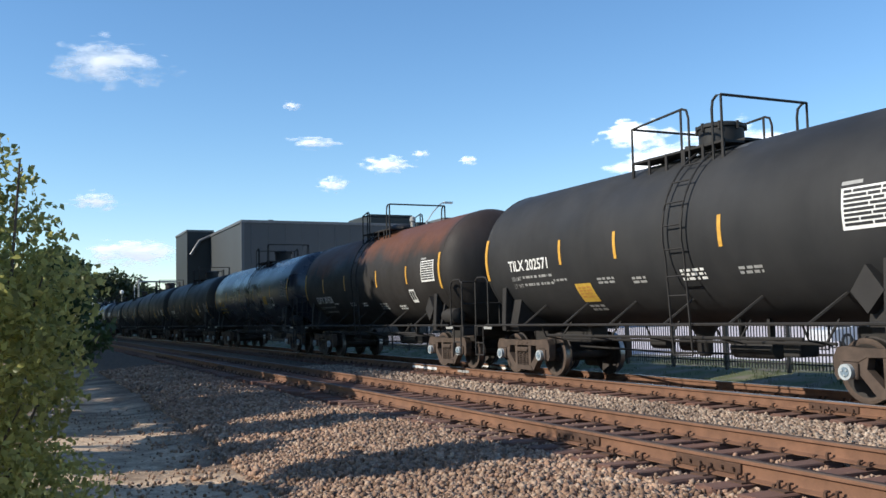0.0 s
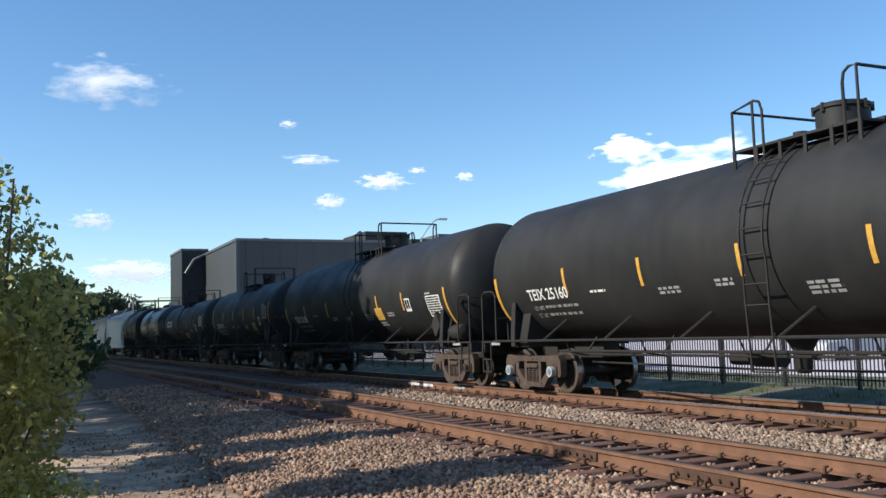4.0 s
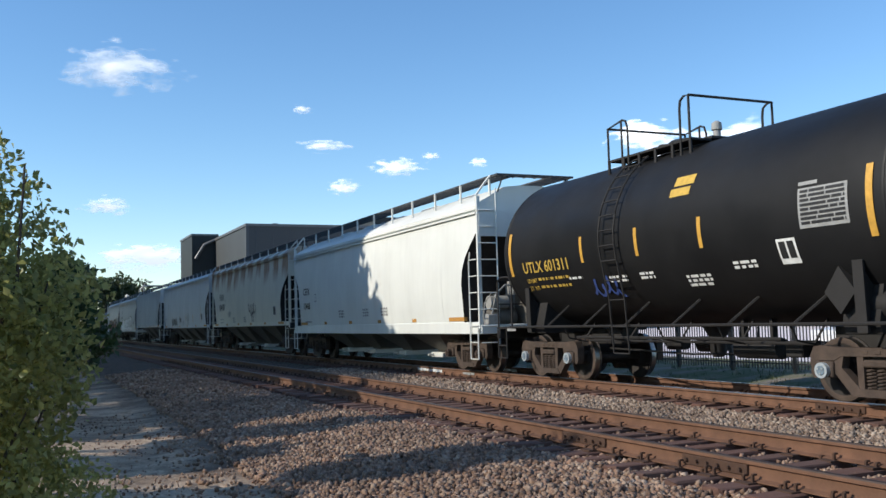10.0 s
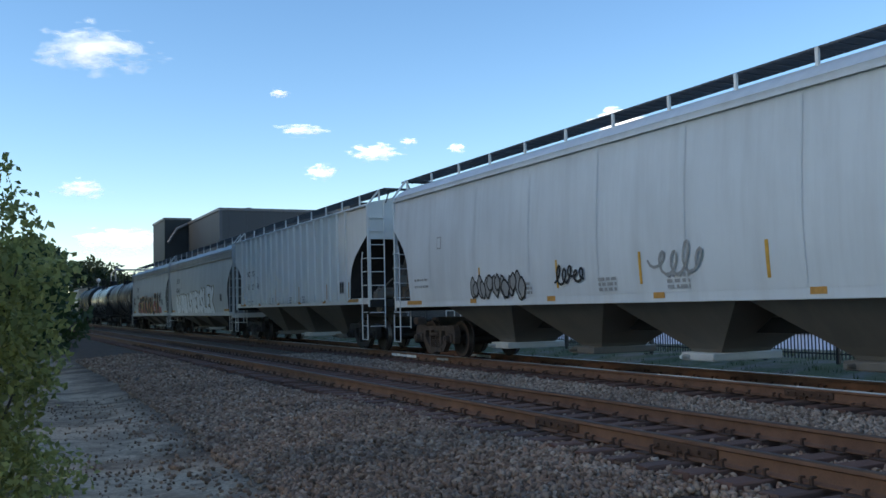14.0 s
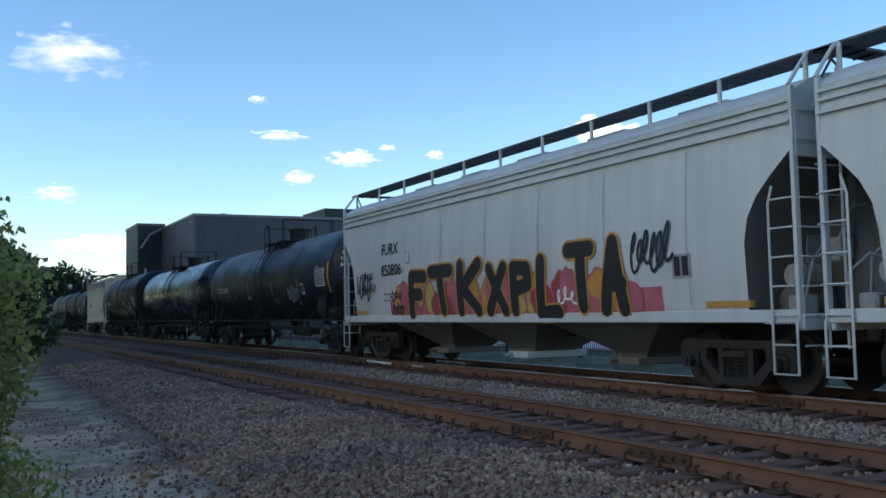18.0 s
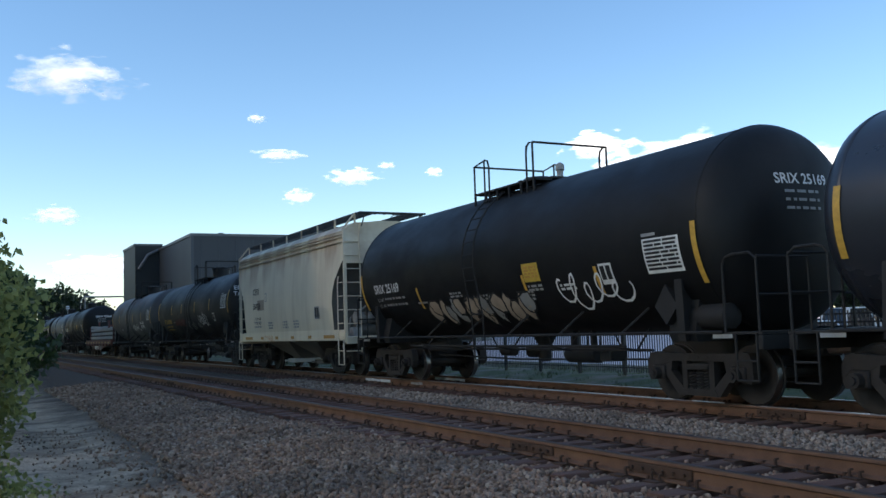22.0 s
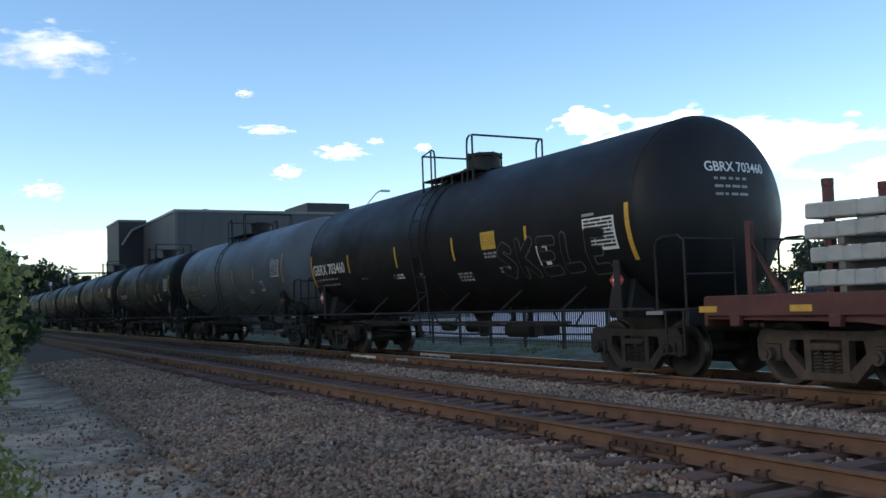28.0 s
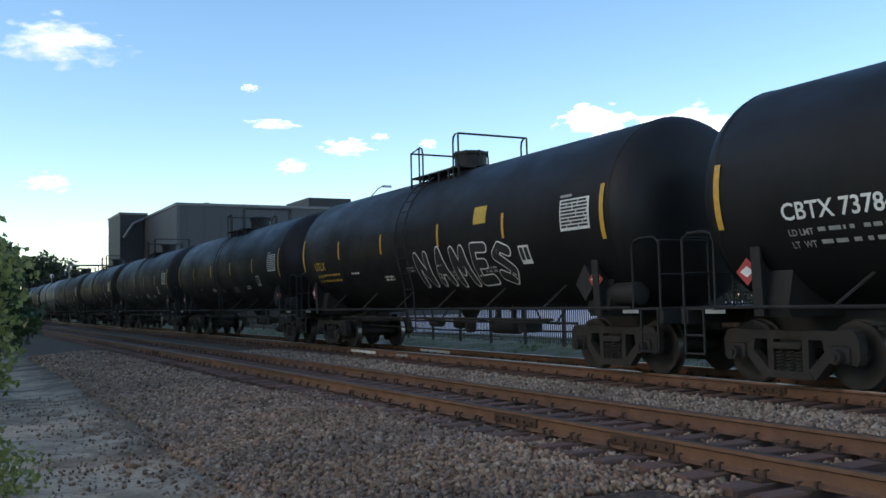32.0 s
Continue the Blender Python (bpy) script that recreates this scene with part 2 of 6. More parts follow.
M["white_mark"] = plain("weathered white lettering paint", (0.78, 0.78, 0.75), 0.7, 0, 0.25, 9.0)
M["yellow_mark"] = plain("weathered yellow lettering paint", (0.55, 0.36, 0.06), 0.7, 0, 0.25, 9.0)
M["stripe"] = plain("yellow reflective tape", (0.66, 0.36, 0.06), 0.5, 0, 0.3, 12.0)
M["orange_tape"] = plain("faded orange reflective tape", (0.55, 0.27, 0.06), 0.6, 0, 0.3, 12.0)
M["dark_mark"] = plain("black lettering paint", (0.02, 0.02, 0.022), 0.6, 0, 0.3, 9.0)
M["grey_mark"] = plain("faded grey lettering paint", (0.34, 0.34, 0.33), 0.7, 0, 0.3, 9.0)
M["decal"] = plain("faded yellow warning decal", (0.6, 0.38, 0.06), 0.6, 0, 0.25, 10.0)
M["red_mark"] = plain("red placard", (0.42, 0.05, 0.045), 0.6, 0, 0.2, 10.0)
M["pale_cap"] = plain("pale painted bearing cap", (0.4, 0.44, 0.46), 0.6, 0, 0.35, 20.0)
M["blue_cap"] = plain("pale blue bearing cap", (0.17, 0.23, 0.28), 0.5, 0, 0.3, 20.0)
M["white_hopper"] = hopper_paint("clean white hopper paint", (0.78, 0.79, 0.74), 0.12)
M["beige_hopper"] = hopper_paint("beige hopper paint with rust runs", (0.76, 0.715, 0.605), 0.2, 0.95)
M["grey_hopper"] = hopper_paint("pale grey hopper paint", (0.64, 0.67, 0.68), 0.22)
M["ribbed_hopper"] = hopper_paint("grey-white ribbed hopper paint", (0.76, 0.76, 0.72), 0.18)
M["dull_hopper"] = hopper_paint("grey-white hopper paint with grime", (0.58, 0.59, 0.57), 0.3)
M["cream_hopper"] = hopper_paint("cream hopper paint with brown dust", (0.8, 0.7, 0.53), 0.34, 0.5, soil=(0.34, 0.23, 0.13))
M["bay"] = hopper_paint("dusty hopper bay steel, also end shade", (0.13, 0.122, 0.11), 0.5)
M["rail_side"] = plain("brown rail rust", (0.18, 0.088, 0.05), 0.9, 0, 0.4, 4.0)
M["rail_head"] = plain("worn dull rail head", (0.09, 0.062, 0.05), 0.55, 0.5, 0.25, 3.0)
M["rail_shine"] = plain("polished rail head", (0.42, 0.38, 0.35), 0.32, 1.0, 0.2, 3.0)
M["steel_rust"] = plain("dark rusted steel", (0.085, 0.043, 0.026), 0.9, 0, 0.4, 12.0)
M["concrete"] = plain("pale concrete", (0.4, 0.395, 0.37), 0.85, 0, 0.25, 4.0)
M["flat_red"] = plain("faded boxcar red paint", (0.12, 0.038, 0.03), 0.7, 0, 0.4, 3.0)
M["fence"] = plain("black fence enamel", (0.018, 0.018, 0.02), 0.4, 0, 0.2)
M["pole"] = plain("galvanised pole steel", (0.4, 0.42, 0.43), 0.45, 0.8, 0.2)


# ---- ground ----
def ground_z(x, y):
    """Height of the ground: dirt path, ballast shoulder, two tracks, ditch, verge and the lot behind the fence."""
    pts = ((-4000, 0.25), (-6, 0.25), (-1.5, 0.05), (1.6, 0.0), (2.5, 0.04), (4.5, 0.2), (5.2, 0.18), (8.2, 0.18), (8.6, 0.225), (9.2, 0.205), (9.6, 0.225), (10.0, 0.165), (13.0, 0.165), (13.6, 0.19), (15.2, -0.12), (16.6, -0.16), (18.7, FENCE_Z), (23.5, FENCE_Z), (34.0, 0.05), (4000, 0.0))
    for (a, za), (b, zb) in zip(pts, pts[1:]):
        if a <= x <= b:
            return za + (zb - za) * (x - a) / (b - a)
    return 0.0


def ground():
    xs = [-2500, -900, -300, -100, -40, -18] + [-12 + 0.75 * k for k in range(18)] + [1.5 + 0.12 * k for k in range(36)] + [6.0 + 0.35 * k for k in range(36)] + [19, 21, 23, 25, 27, 30, 34, 45, 70, 120, 300, 900, 2500]
    ys = [-2500, -900, -300, -100, -40, -15, -5] + [-2 + 0.25 * k for k in range(140)] + [33.5 + 1.0 * k for k in range(40)] + [75 + 4.0 * k for k in range(20)] + [170, 220, 300, 450, 700, 1200, 2500]
    g = Geo()
    for y in ys:
        for x in xs:
            near = 1.0 if -13 < x < 26 and -3 < y < 160 else 0.0
            bumpy = 0.055 * noise.noise((x * 0.8, y * 0.5, 3.1)) + 0.025 * noise.noise((x * 2.9, y * 2.6, 7.7))
            flat = 0.35 if (4.6 < x < 14) else 1.0
            g.v.append((x, y, ground_z(x, y) + bumpy * near * flat))
    n = len(xs)
    g.f = [(j * n + i, j * n + i + 1, (j + 1) * n + i + 1, (j + 1) * n + i) for j in range(len(ys) - 1) for i in range(n - 1)]
    g.m = [0] * len(g.f)
    ob = new("ground", g.mesh("ground", ground_material()))
    return tagged(ob, "dirt path, stone ballast and grassy verge along the railway", "ground", kind="structure")


def ground_material():
    n = Nodes("dirt, ballast and verge", 0.95)
    x, y = n.axis(0), n.axis(1)
    warp = n.math("MULTIPLY", n.math("SUBTRACT", n.noise(0.9, 5), 0.5), 1.5)
    xw = n.math("ADD", x, warp)
    coarse, fine = n.noise(0.55, 6, 0.6), n.noise(26.0, 4, 0.7)
    dirt = n.mix(n.ramp(coarse, 0.36, 0.54), (0.15, 0.0953, 0.0581), (0.64, 0.47, 0.32))
    dirt = n.mix(n.math("MULTIPLY", n.ramp(fine, 0.35, 0.62), 0.55), dirt, (0.18, 0.1181, 0.0739))
    litter = n.math("MULTIPLY", n.ramp(n.noise(1.7, 7, 0.72), 0.5, 0.6), 0.55)
    dirt = n.mix(litter, dirt, (0.1, 0.0648, 0.0396))
    pebbles = n.t.nodes.new("ShaderNodeTexVoronoi")
    pebbles.inputs["Scale"].default_value = 17.0
    n.link(n.pos, pebbles.inputs["Vector"])
    stone = n.ramp(pebbles.outputs["Color"], 0.1, 0.9, (0.115, 0.0657, 0.0396), (0.33, 0.2096, 0.1338))
    # pebbles darken towards their rims: shade of the gaps put into the colour
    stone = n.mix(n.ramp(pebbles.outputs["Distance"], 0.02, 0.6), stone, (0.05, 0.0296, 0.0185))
    is_stone = n.ramp(n.math("MULTIPLY", n.math("SUBTRACT", xw, 1.9), 0.9), 0.0, 1.0)
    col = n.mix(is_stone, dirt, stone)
    grass = n.mix(n.noise(3.0, 5), (0.05, 0.068, 0.02), (0.13, 0.13, 0.055))
    soil = n.mix(n.ramp(n.noise(0.9, 6), 0.45, 0.62), grass, (0.17, 0.143, 0.11))
    col = n.mix(n.ramp(n.math("MULTIPLY", n.math("SUBTRACT", xw, 14.9), 0.8), 0.0, 1.0), col, soil)
    # oily dark bed between the rails
    for cx in (NEAR_X, TRAIN_X):
        bed = n.ramp(n.math("ABSOLUTE", n.math("SUBTRACT", n.math("ADD", x, n.math("MULTIPLY", warp, 0.15)), cx)), 0.85, 1.35, (0.6, 0.6, 0.6), (0, 0, 0))
        col = n.mix(bed, col, (0.052, 0.0343, 0.0238))
    lot = n.mix(n.noise(0.8, 6), (0.52, 0.4718, 0.49), (0.66, 0.6013, 0.62))
    col = n.mix(n.ramp(n.math("MULTIPLY", n.math("SUBTRACT", x, 23.2), 3.0), 0.0, 1.0), col, lot)
    left = n.mix(n.noise(2.0, 5), (0.035, 0.05, 0.016), (0.1, 0.081, 0.044))
    col = n.mix(n.ramp(n.math("MULTIPLY", n.math("ADD", xw, 1.6), -1.0), 0.0, 1.0), col, left)
    n.bump(n.math("ADD", n.math("MULTIPLY", pebbles.outputs["Distance"], is_stone), n.math("MULTIPLY", fine, 0.5)), 0.7, 0.03)
    return n.done(col)


def ballast_material():
    n = Nodes("crushed pinkish ballast stone", 0.9)
    r = n.island()
    n1 = n.t.nodes.new("ShaderNodeValToRGB")
    e = n1.color_ramp.elements
    e[0].position, e[0].color = 0.0, (0.13, 0.0733, 0.044, 1)
    e[1].position, e[1].color = 1.0, (0.62, 0.4668, 0.3432, 1)
    for p, c in ((0.2, (0.235, 0.1352, 0.0818, 1)), (0.45, (0.43, 0.2525, 0.1672, 1)), (0.65, (0.36, 0.262, 0.1848, 1)), (0.85, (0.5, 0.3239, 0.22, 1))):
        el = e.new(p)
        el.color = c
    n.link(r, n1.inputs[0])
    col = n.mix(n.math("MULTIPLY", n.noise(38.0, 3), 0.6), n1.outputs[0], (0.14, 0.0924, 0.0651))
    # fresher, greyer stone between the two tracks
    grey = n.mix(r, (0.14, 0.1143, 0.088), (0.5, 0.4288, 0.3432))
    col = n.mix(n.math("MULTIPLY", n.ramp(n.math("MULTIPLY", n.axis(0), 0.1), 0.79, 0.84), 0.4), col, grey)
    big = n.ramp(n.noise(0.45, 4), 0.42, 0.62)
    col = n.mix(n.math("MULTIPLY", big, 0.35), col, (0.09, 0.0572, 0.0396))
    n.bump(n.noise(60.0, 3), 0.4, 0.01)
    return n.done(col)


def ballast():
    """Loose stones on the shoulder, between the tracks and among the ties."""
    base = np.array([(x, y, z) for z in (-0.72, 0.72) for y in (-0.72, 0.72) for x in (-0.72, 0.72)])
    tris = np.array([(0, 2, 3), (0, 3, 1), (4, 5, 7), (4, 7, 6), (0, 1, 5), (0, 5, 4), (2, 6, 7), (2, 7, 3), (0, 4, 6), (0, 6, 2), (1, 3, 7), (1, 7, 5)])
    rng = np.random.default_rng(5)
    # x0, x1, y0, y1, stones a square metre, size
    fields = ((2.4, 5.2, 6.0, 13.0, 900, 0.03), (2.6, 5.2, 13.0, 22.0, 500, 0.034), (2.7, 5.2, 22.0, 36.0, 130, 0.044), (1.7, 2.6, 6.0, 16.0, 60, 0.026),
              (8.15, 10.3, 6.0, 16.0, 700, 0.031), (8.15, 10.3, 16.0, 30.0, 260, 0.04), (6.1, 7.3, 5.5, 18.0, 240, 0.028), (5.15, 5.88, 5.5, 16.0, 480, 0.031), (7.5, 8.2, 5.5, 18.0, 380, 0.032), (13.2, 15.0, 6.0, 24.0, 90, 0.04), (10.9, 12.1, 6.0, 18.0, 150, 0.034),
              (-0.8, 1.6, 6.5, 15.0, 30, 0.012), (0.9, 2.6, 7.0, 20.0, 40, 0.018))
    verts, faces, count = [], [], 0
    for x0, x1, y0, y1, per, size in fields:
        k = int((x1 - x0) * (y1 - y0) * per)
        px, py = rng.uniform(x0, x1, k), rng.uniform(y0, y1, k)
        s = size * rng.uniform(0.55, 1.35, k)
        q = rng.normal(size=(k, 4))
        q /= np.linalg.norm(q, axis=1)[:, None]
        w, a, b, c = q.T
        rot = np.stack([1 - 2 * (b * b + c * c), 2 * (a * b - c * w), 2 * (a * c + b * w), 2 * (a * b + c * w), 1 - 2 * (a * a + c * c), 2 * (b * c - a * w), 2 * (a * c - b * w), 2 * (b * c + a * w), 1 - 2 * (a * a + b * b)], -1).reshape(k, 3, 3)
        flat = np.stack([rng.uniform(0.8, 1.25, k), rng.uniform(0.65, 1.0, k), rng.uniform(0.5, 0.8, k)], -1)
        shape = base[None] * flat[:, None] * (1 + 0.38 * rng.uniform(-1, 1, (k, len(base), 3)))
        p = np.einsum("kij,knj->kni", rot, shape) * s[:, None, None]
        pz = np.array([ground_z(x, y) for x, y in zip(px, py)]) + 0.3 * s + rng.uniform(-0.02, 0.034, k)
        p += np.stack([px, py, pz], -1)[:, None]
        verts.append(p.reshape(-1, 3))
        faces.append((tris[None] + (np.arange(k) * len(base))[:, None, None]).reshape(-1, 3) + count)
        count += k * len(base)
    v, f = np.concatenate(verts), np.concatenate(faces)
    me = bpy.data.meshes.new("ballast_stones")
    me.vertices.add(len(v))
    me.vertices.foreach_set("co", v.ravel())
    me.loops.add(f.size)
    me.loops.foreach_set("vertex_index", f.ravel())
    me.polygons.add(len(f))
    me.polygons.foreach_set("loop_start", np.arange(0, f.size, 3))
    me.update(calc_edges=True)
    me.materials.append(ballast_material())
    return tagged(new("ballast_stones", me), "loose angular pinkish-grey ballast stones beside the rails", "gravel", kind="stuff")


# ---- track ----
RAIL = ((-0.074, 0.0), (0.074, 0.0), (0.074, 0.012), (0.02, 0.03), (0.009, 0.05), (0.009, 0.128), (0.036, 0.142), (0.0365, 0.172), (0.028, 0.184), (-0.028, 0.184), (-0.0365, 0.172), (-0.036, 0.142), (-0.009, 0.128), (-0.009, 0.05), (-0.02, 0.03), (-0.074, 0.012))


def wood_material():
    n = Nodes("weathered brown tie timber", 0.9)
    r = n.random()
    grain = n.noise(1, 5, 0.65, n.scaled((1.5, 26.0, 26.0)))
    col = n.mix(grain, (0.06, 0.0333, 0.026), (0.19, 0.1064, 0.08))
    col = n.mix(n.math("MULTIPLY", r, 0.6), col, (0.16, 0.0722, 0.048))
    n.bump(grain, 0.6, 0.02)
    return n.done(col)


def track(name, cx, label, head):
    t = thing(name, label, "railway track", kind="structure")
    for s in (-1, 1):
        ys = (-90.0, 20.0, 60.0, 140.0, 300.0, 700.0)
        g = Geo().loft([[(cx + s * GAUGE / 2 + px, y, RT - 0.184 + pz) for px, pz in RAIL] for y in ys])
        for k in range(len(g.f)):
            i = k % len(RAIL)
            g.m[k] = 1 if k < len(RAIL) * (len(ys) - 1) and i in (7, 8, 9) else 0
        part("rail", g, (M["rail_side"], head), t)
    wood = wood_material()
    shapes = []
    rng = random.Random(3)
    for k in range(5):
        g = Geo().box(-1.3, 1.3, -0.112, 0.112, -0.17, 0.0, c=0.012)
        g.v = [(x + rng.uniform(-0.03, 0.03) * (abs(x) > 1), y + rng.uniform(-0.01, 0.01), z + (rng.uniform(-0.012, 0.006) if z > -0.05 else 0)) for x, y, z in g.v]
        shapes.append(g.mesh("tie", wood, smooth=False))
    rest = Geo()
    for k in range(-10, 240):
        y = k * 0.5 + rng.uniform(-0.04, 0.04)
        m = pose(cx + rng.uniform(-0.06, 0.06), y, RT - 0.19, 0, rng.uniform(-0.5, 0.5), rng.uniform(-1.6, 1.6))
        if k < 110:
            part("tie", rng.choice(shapes), None, t, m=m)
        else:
            rest.box(cx - 1.3, cx + 1.3, y - 0.112, y + 0.112, RT - 0.36, RT - 0.192)
    tagged(part("ties_far", rest, wood, t, smooth=False), kind="stuff")
    plates, spikes = Geo(), Geo()
    for k in range(-4, 90):
        y = k * 0.5
        for s in (-1, 1):
            rx = cx + s * GAUGE / 2
            plates.box(rx - 0.18, rx + 0.18, y - 0.09, y + 0.09, RT - 0.196, RT - 0.178)
            for dx in (-0.1, 0.1):
                for dy in (-0.06, 0.055):
                    if rng.random() < 0.75:
                        h = rng.uniform(0.02, 0.055)
                        spikes.box(rx + dx - 0.012, rx + dx + 0.012, y + dy - 0.012, y + dy + 0.012, RT - 0.18, RT - 0.165 + h)
                        spikes.box(rx + dx * 0.8 - 0.022, rx + dx * 0.8 + 0.022, y + dy - 0.014, y + dy + 0.014, RT - 0.172 + h, RT - 0.155 + h)
            if k % 2 == 0:
                spikes.box(rx - 0.085, rx + 0.085, y + 0.12, y + 0.15, RT - 0.2, RT - 0.155)
    tagged(part("tie_plates", plates, M["steel_rust"], t, smooth=False), kind="stuff")
    tagged(part("spikes", spikes, M["steel_rust"], t, smooth=False), kind="stuff")
    return t


def joint_bar(t, cx, s, y):
    rx = cx + s * GAUGE / 2
    for d in (-1, 1):
        g = Geo().box(rx + d * 0.018 - 0.018, rx + d * 0.018 + 0.018, y - 0.45, y + 0.45, RT - 0.15, RT - 0.05, c=0.006)
        for k in range(6):
            g.cyl((rx + d * 0.03, y - 0.37 + 0.148 * k, RT - 0.1), (rx + d * 0.065, y - 0.37 + 0.148 * k, RT - 0.1), 0.018, 6)
        part("joint_bar", g, M["steel_rust"], t)


# ---- running gear, shared by all cars ----
def wheelset_mesh(steel):
    g = Geo()
    for s in (-1, 1):
        x = s * 0.72
        prof = [(x - s * 0.005, 0.10), (x - s * 0.05, 0.15), (x - s * 0.02, 0.19), (x + s * 0.02, 0.3), (x + s * 0.045, 0.375), (x + s * 0.05, 0.4), (x + s * 0.05, 0.434), (x + s * 0.044, 0.457)]
        inner = [(x - s * 0.075, 0.455), (x - s * 0.085, 0.482), (x - s * 0.105, 0.482), (x - s * 0.11, 0.44), (x - s * 0.09, 0.38), (x - s * 0.06, 0.2), (x - s * 0.1, 0.13), (x - s * 0.1, 0.1)]
        n = len(g.f)
        g.lathe(prof + inner, 28, "x")
        seg = 28
        for k in range(n + 7 * seg, n + 8 * seg):
            g.m[k] = 1
        for k in range(n + 4 * seg, n + 7 * seg):
            g.m[k] = 2
        g.cyl((s * 0.72, 0, 0), (s * 1.06, 0, 0), 0.075, 10)
    g.cyl((-0.72, 0, 0), (0.72, 0, 0), 0.085, 10)
    return g.mesh("wheelset", M["truck_dark"], M["tread"], steel)


def sideframe(g, x, s):
    """The cast side frame with its two windows, seen from the side as (y, z); each member a little prouder than the next."""
    half = [([(0.0, 0.67), (0.62, 0.66), (0.74, 0.6), (1.0, 0.6), (1.12, 0.5), (1.17, 0.52), (1.17, 0.66), (1.1, 0.79), (0.98, 0.81), (0.7, 0.785), (0.0, 0.785)], 0.08),
            ([(1.0, 0.36), (1.12, 0.34), (1.17, 0.42), (1.16, 0.56), (1.03, 0.6)], 0.074),
            ([(0.58, 0.68), (0.74, 0.62), (0.76, 0.44), (0.46, 0.12), (0.3, 0.12), (0.34, 0.24), (0.62, 0.5)], 0.07),
            ([(0.25, 0.2), (0.35, 0.2), (0.36, 0.68), (0.25, 0.68)], 0.066),
            ([(0.0, 0.12), (0.44, 0.115), (0.36, 0.225), (0.0, 0.225)], 0.084)]
    for p, w in half:
        for m in (1, -1):
            q = [(m * u, v) for u, v in p]
            if sum(q[i][0] * q[(i + 1) % len(q)][1] - q[(i + 1) % len(q)][0] * q[i][1] for i in range(len(q))) < 0:
                q = q[::-1]
            g.prism(q, x - w, x + w)
    g.box(x - 0.1, x + 0.1, -0.24, 0.24, 0.52, 0.62, c=0.02)
    for m in (-0.2, 0.0, 0.2):
        g.box(x - 0.09, x - 0.08, m - 0.05, m + 0.05, 0.7, 0.75, c=0.004)


def truck_meshes(steel):
    frame_g, bolster, spring, cap = Geo(), Geo(), Geo(), Geo()
    sideframe(frame_g, 0.0, 1)
    bolster.box(-1.0, 1.0, -0.22, 0.22, 0.5, 0.72, c=0.03)
    bolster.cyl((0, 0, 0.7), (0, 0, 0.86), 0.2, 14)
    for y in (-0.55, 0.55):
        bolster.box(-0.8, 0.8, y - 0.05, y + 0.05, 0.3, 0.42, c=0.01)
    for k in range(3):
        y = -0.17 + 0.17 * k
        spring.tube([(0.065 * math.cos(a * 0.9), y + 0.065 * math.sin(a * 0.9), 0.22 + 0.27 * a / 40) for a in range(41)], 0.016, 5)
    cap.cyl((-0.09, 0, 0), (0.02, 0, 0), 0.1, 14)
    cap.cyl((-0.12, 0, 0), (-0.08, 0, 0), 0.055, 8)
    two_tone = Geo().cyl((-0.05, 0, 0), (0.02, 0, 0), 0.112, 16)
    two_tone.cyl((-0.06, 0, 0), (-0.04, 0, 0), 0.07, 12, 1)
    for k in range(3):
        a = 2.094 * k + 0.5
        two_tone.cyl((-0.072, 0.045 * math.cos(a), 0.045 * math.sin(a)), (-0.05, 0.045 * math.cos(a), 0.045 * math.sin(a)), 0.016, 6)
    adapter = Geo().box(-0.09, 0.09, -0.15, 0.15, -0.1, 0.13, c=0.02)
    return {"frame": frame_g.mesh("side_frame", steel), "bolster": bolster.mesh("truck", M["truck_dark"]), "spring": spring.mesh("springs", steel),
            "cap": cap.mesh("bearing_cap", steel), "blue": two_tone.mesh("bearing_cap", M["pale_cap"], M["blue_cap"]), "adapter": adapter.mesh("bearing_adapter", steel), "wheels": wheelset_mesh(steel)}


# True: greasy later castings, with overcast shade put into their colour
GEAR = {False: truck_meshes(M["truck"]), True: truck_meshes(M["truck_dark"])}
WHEELSETS = []


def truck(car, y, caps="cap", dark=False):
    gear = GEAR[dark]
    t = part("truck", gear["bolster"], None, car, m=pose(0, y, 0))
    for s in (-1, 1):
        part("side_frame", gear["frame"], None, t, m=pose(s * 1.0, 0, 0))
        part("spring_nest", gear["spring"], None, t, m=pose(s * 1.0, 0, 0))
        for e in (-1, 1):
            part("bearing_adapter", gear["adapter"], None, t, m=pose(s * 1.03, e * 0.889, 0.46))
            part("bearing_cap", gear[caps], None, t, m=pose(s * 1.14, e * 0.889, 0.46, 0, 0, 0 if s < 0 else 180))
    for e in (-1, 1):
        WHEELSETS.append((part("wheelset", gear["wheels"], None, t, m=pose(0, e * 0.889, 0.457)), e))
    return t


def coupler(car, y, s):
    g = Geo().box(-0.09, 0.09, min(y, y + s * 0.42), max(y, y + s * 0.42), 0.79, 0.95, c=0.02)
    g.box(-0.17, 0.13, min(y + s * 0.2, y + s * 0.47), max(y + s * 0.2, y + s * 0.47), 0.76, 0.98, c=0.04)
    part("coupler", g, M["truck"], car)
    hose = Geo().tube([(0.45, y, 0.8), (0.48, y + s * 0.12, 0.6), (0.42, y + s * 0.3, 0.48), (0.34, y + s * 0.46, 0.52)], 0.025, 6)
    part("air_hose", hose, M["dark_mark"], car)


def mark(car, name, geo, mat, label=""):
    return part(name, geo, mat, car, label, smooth=False)


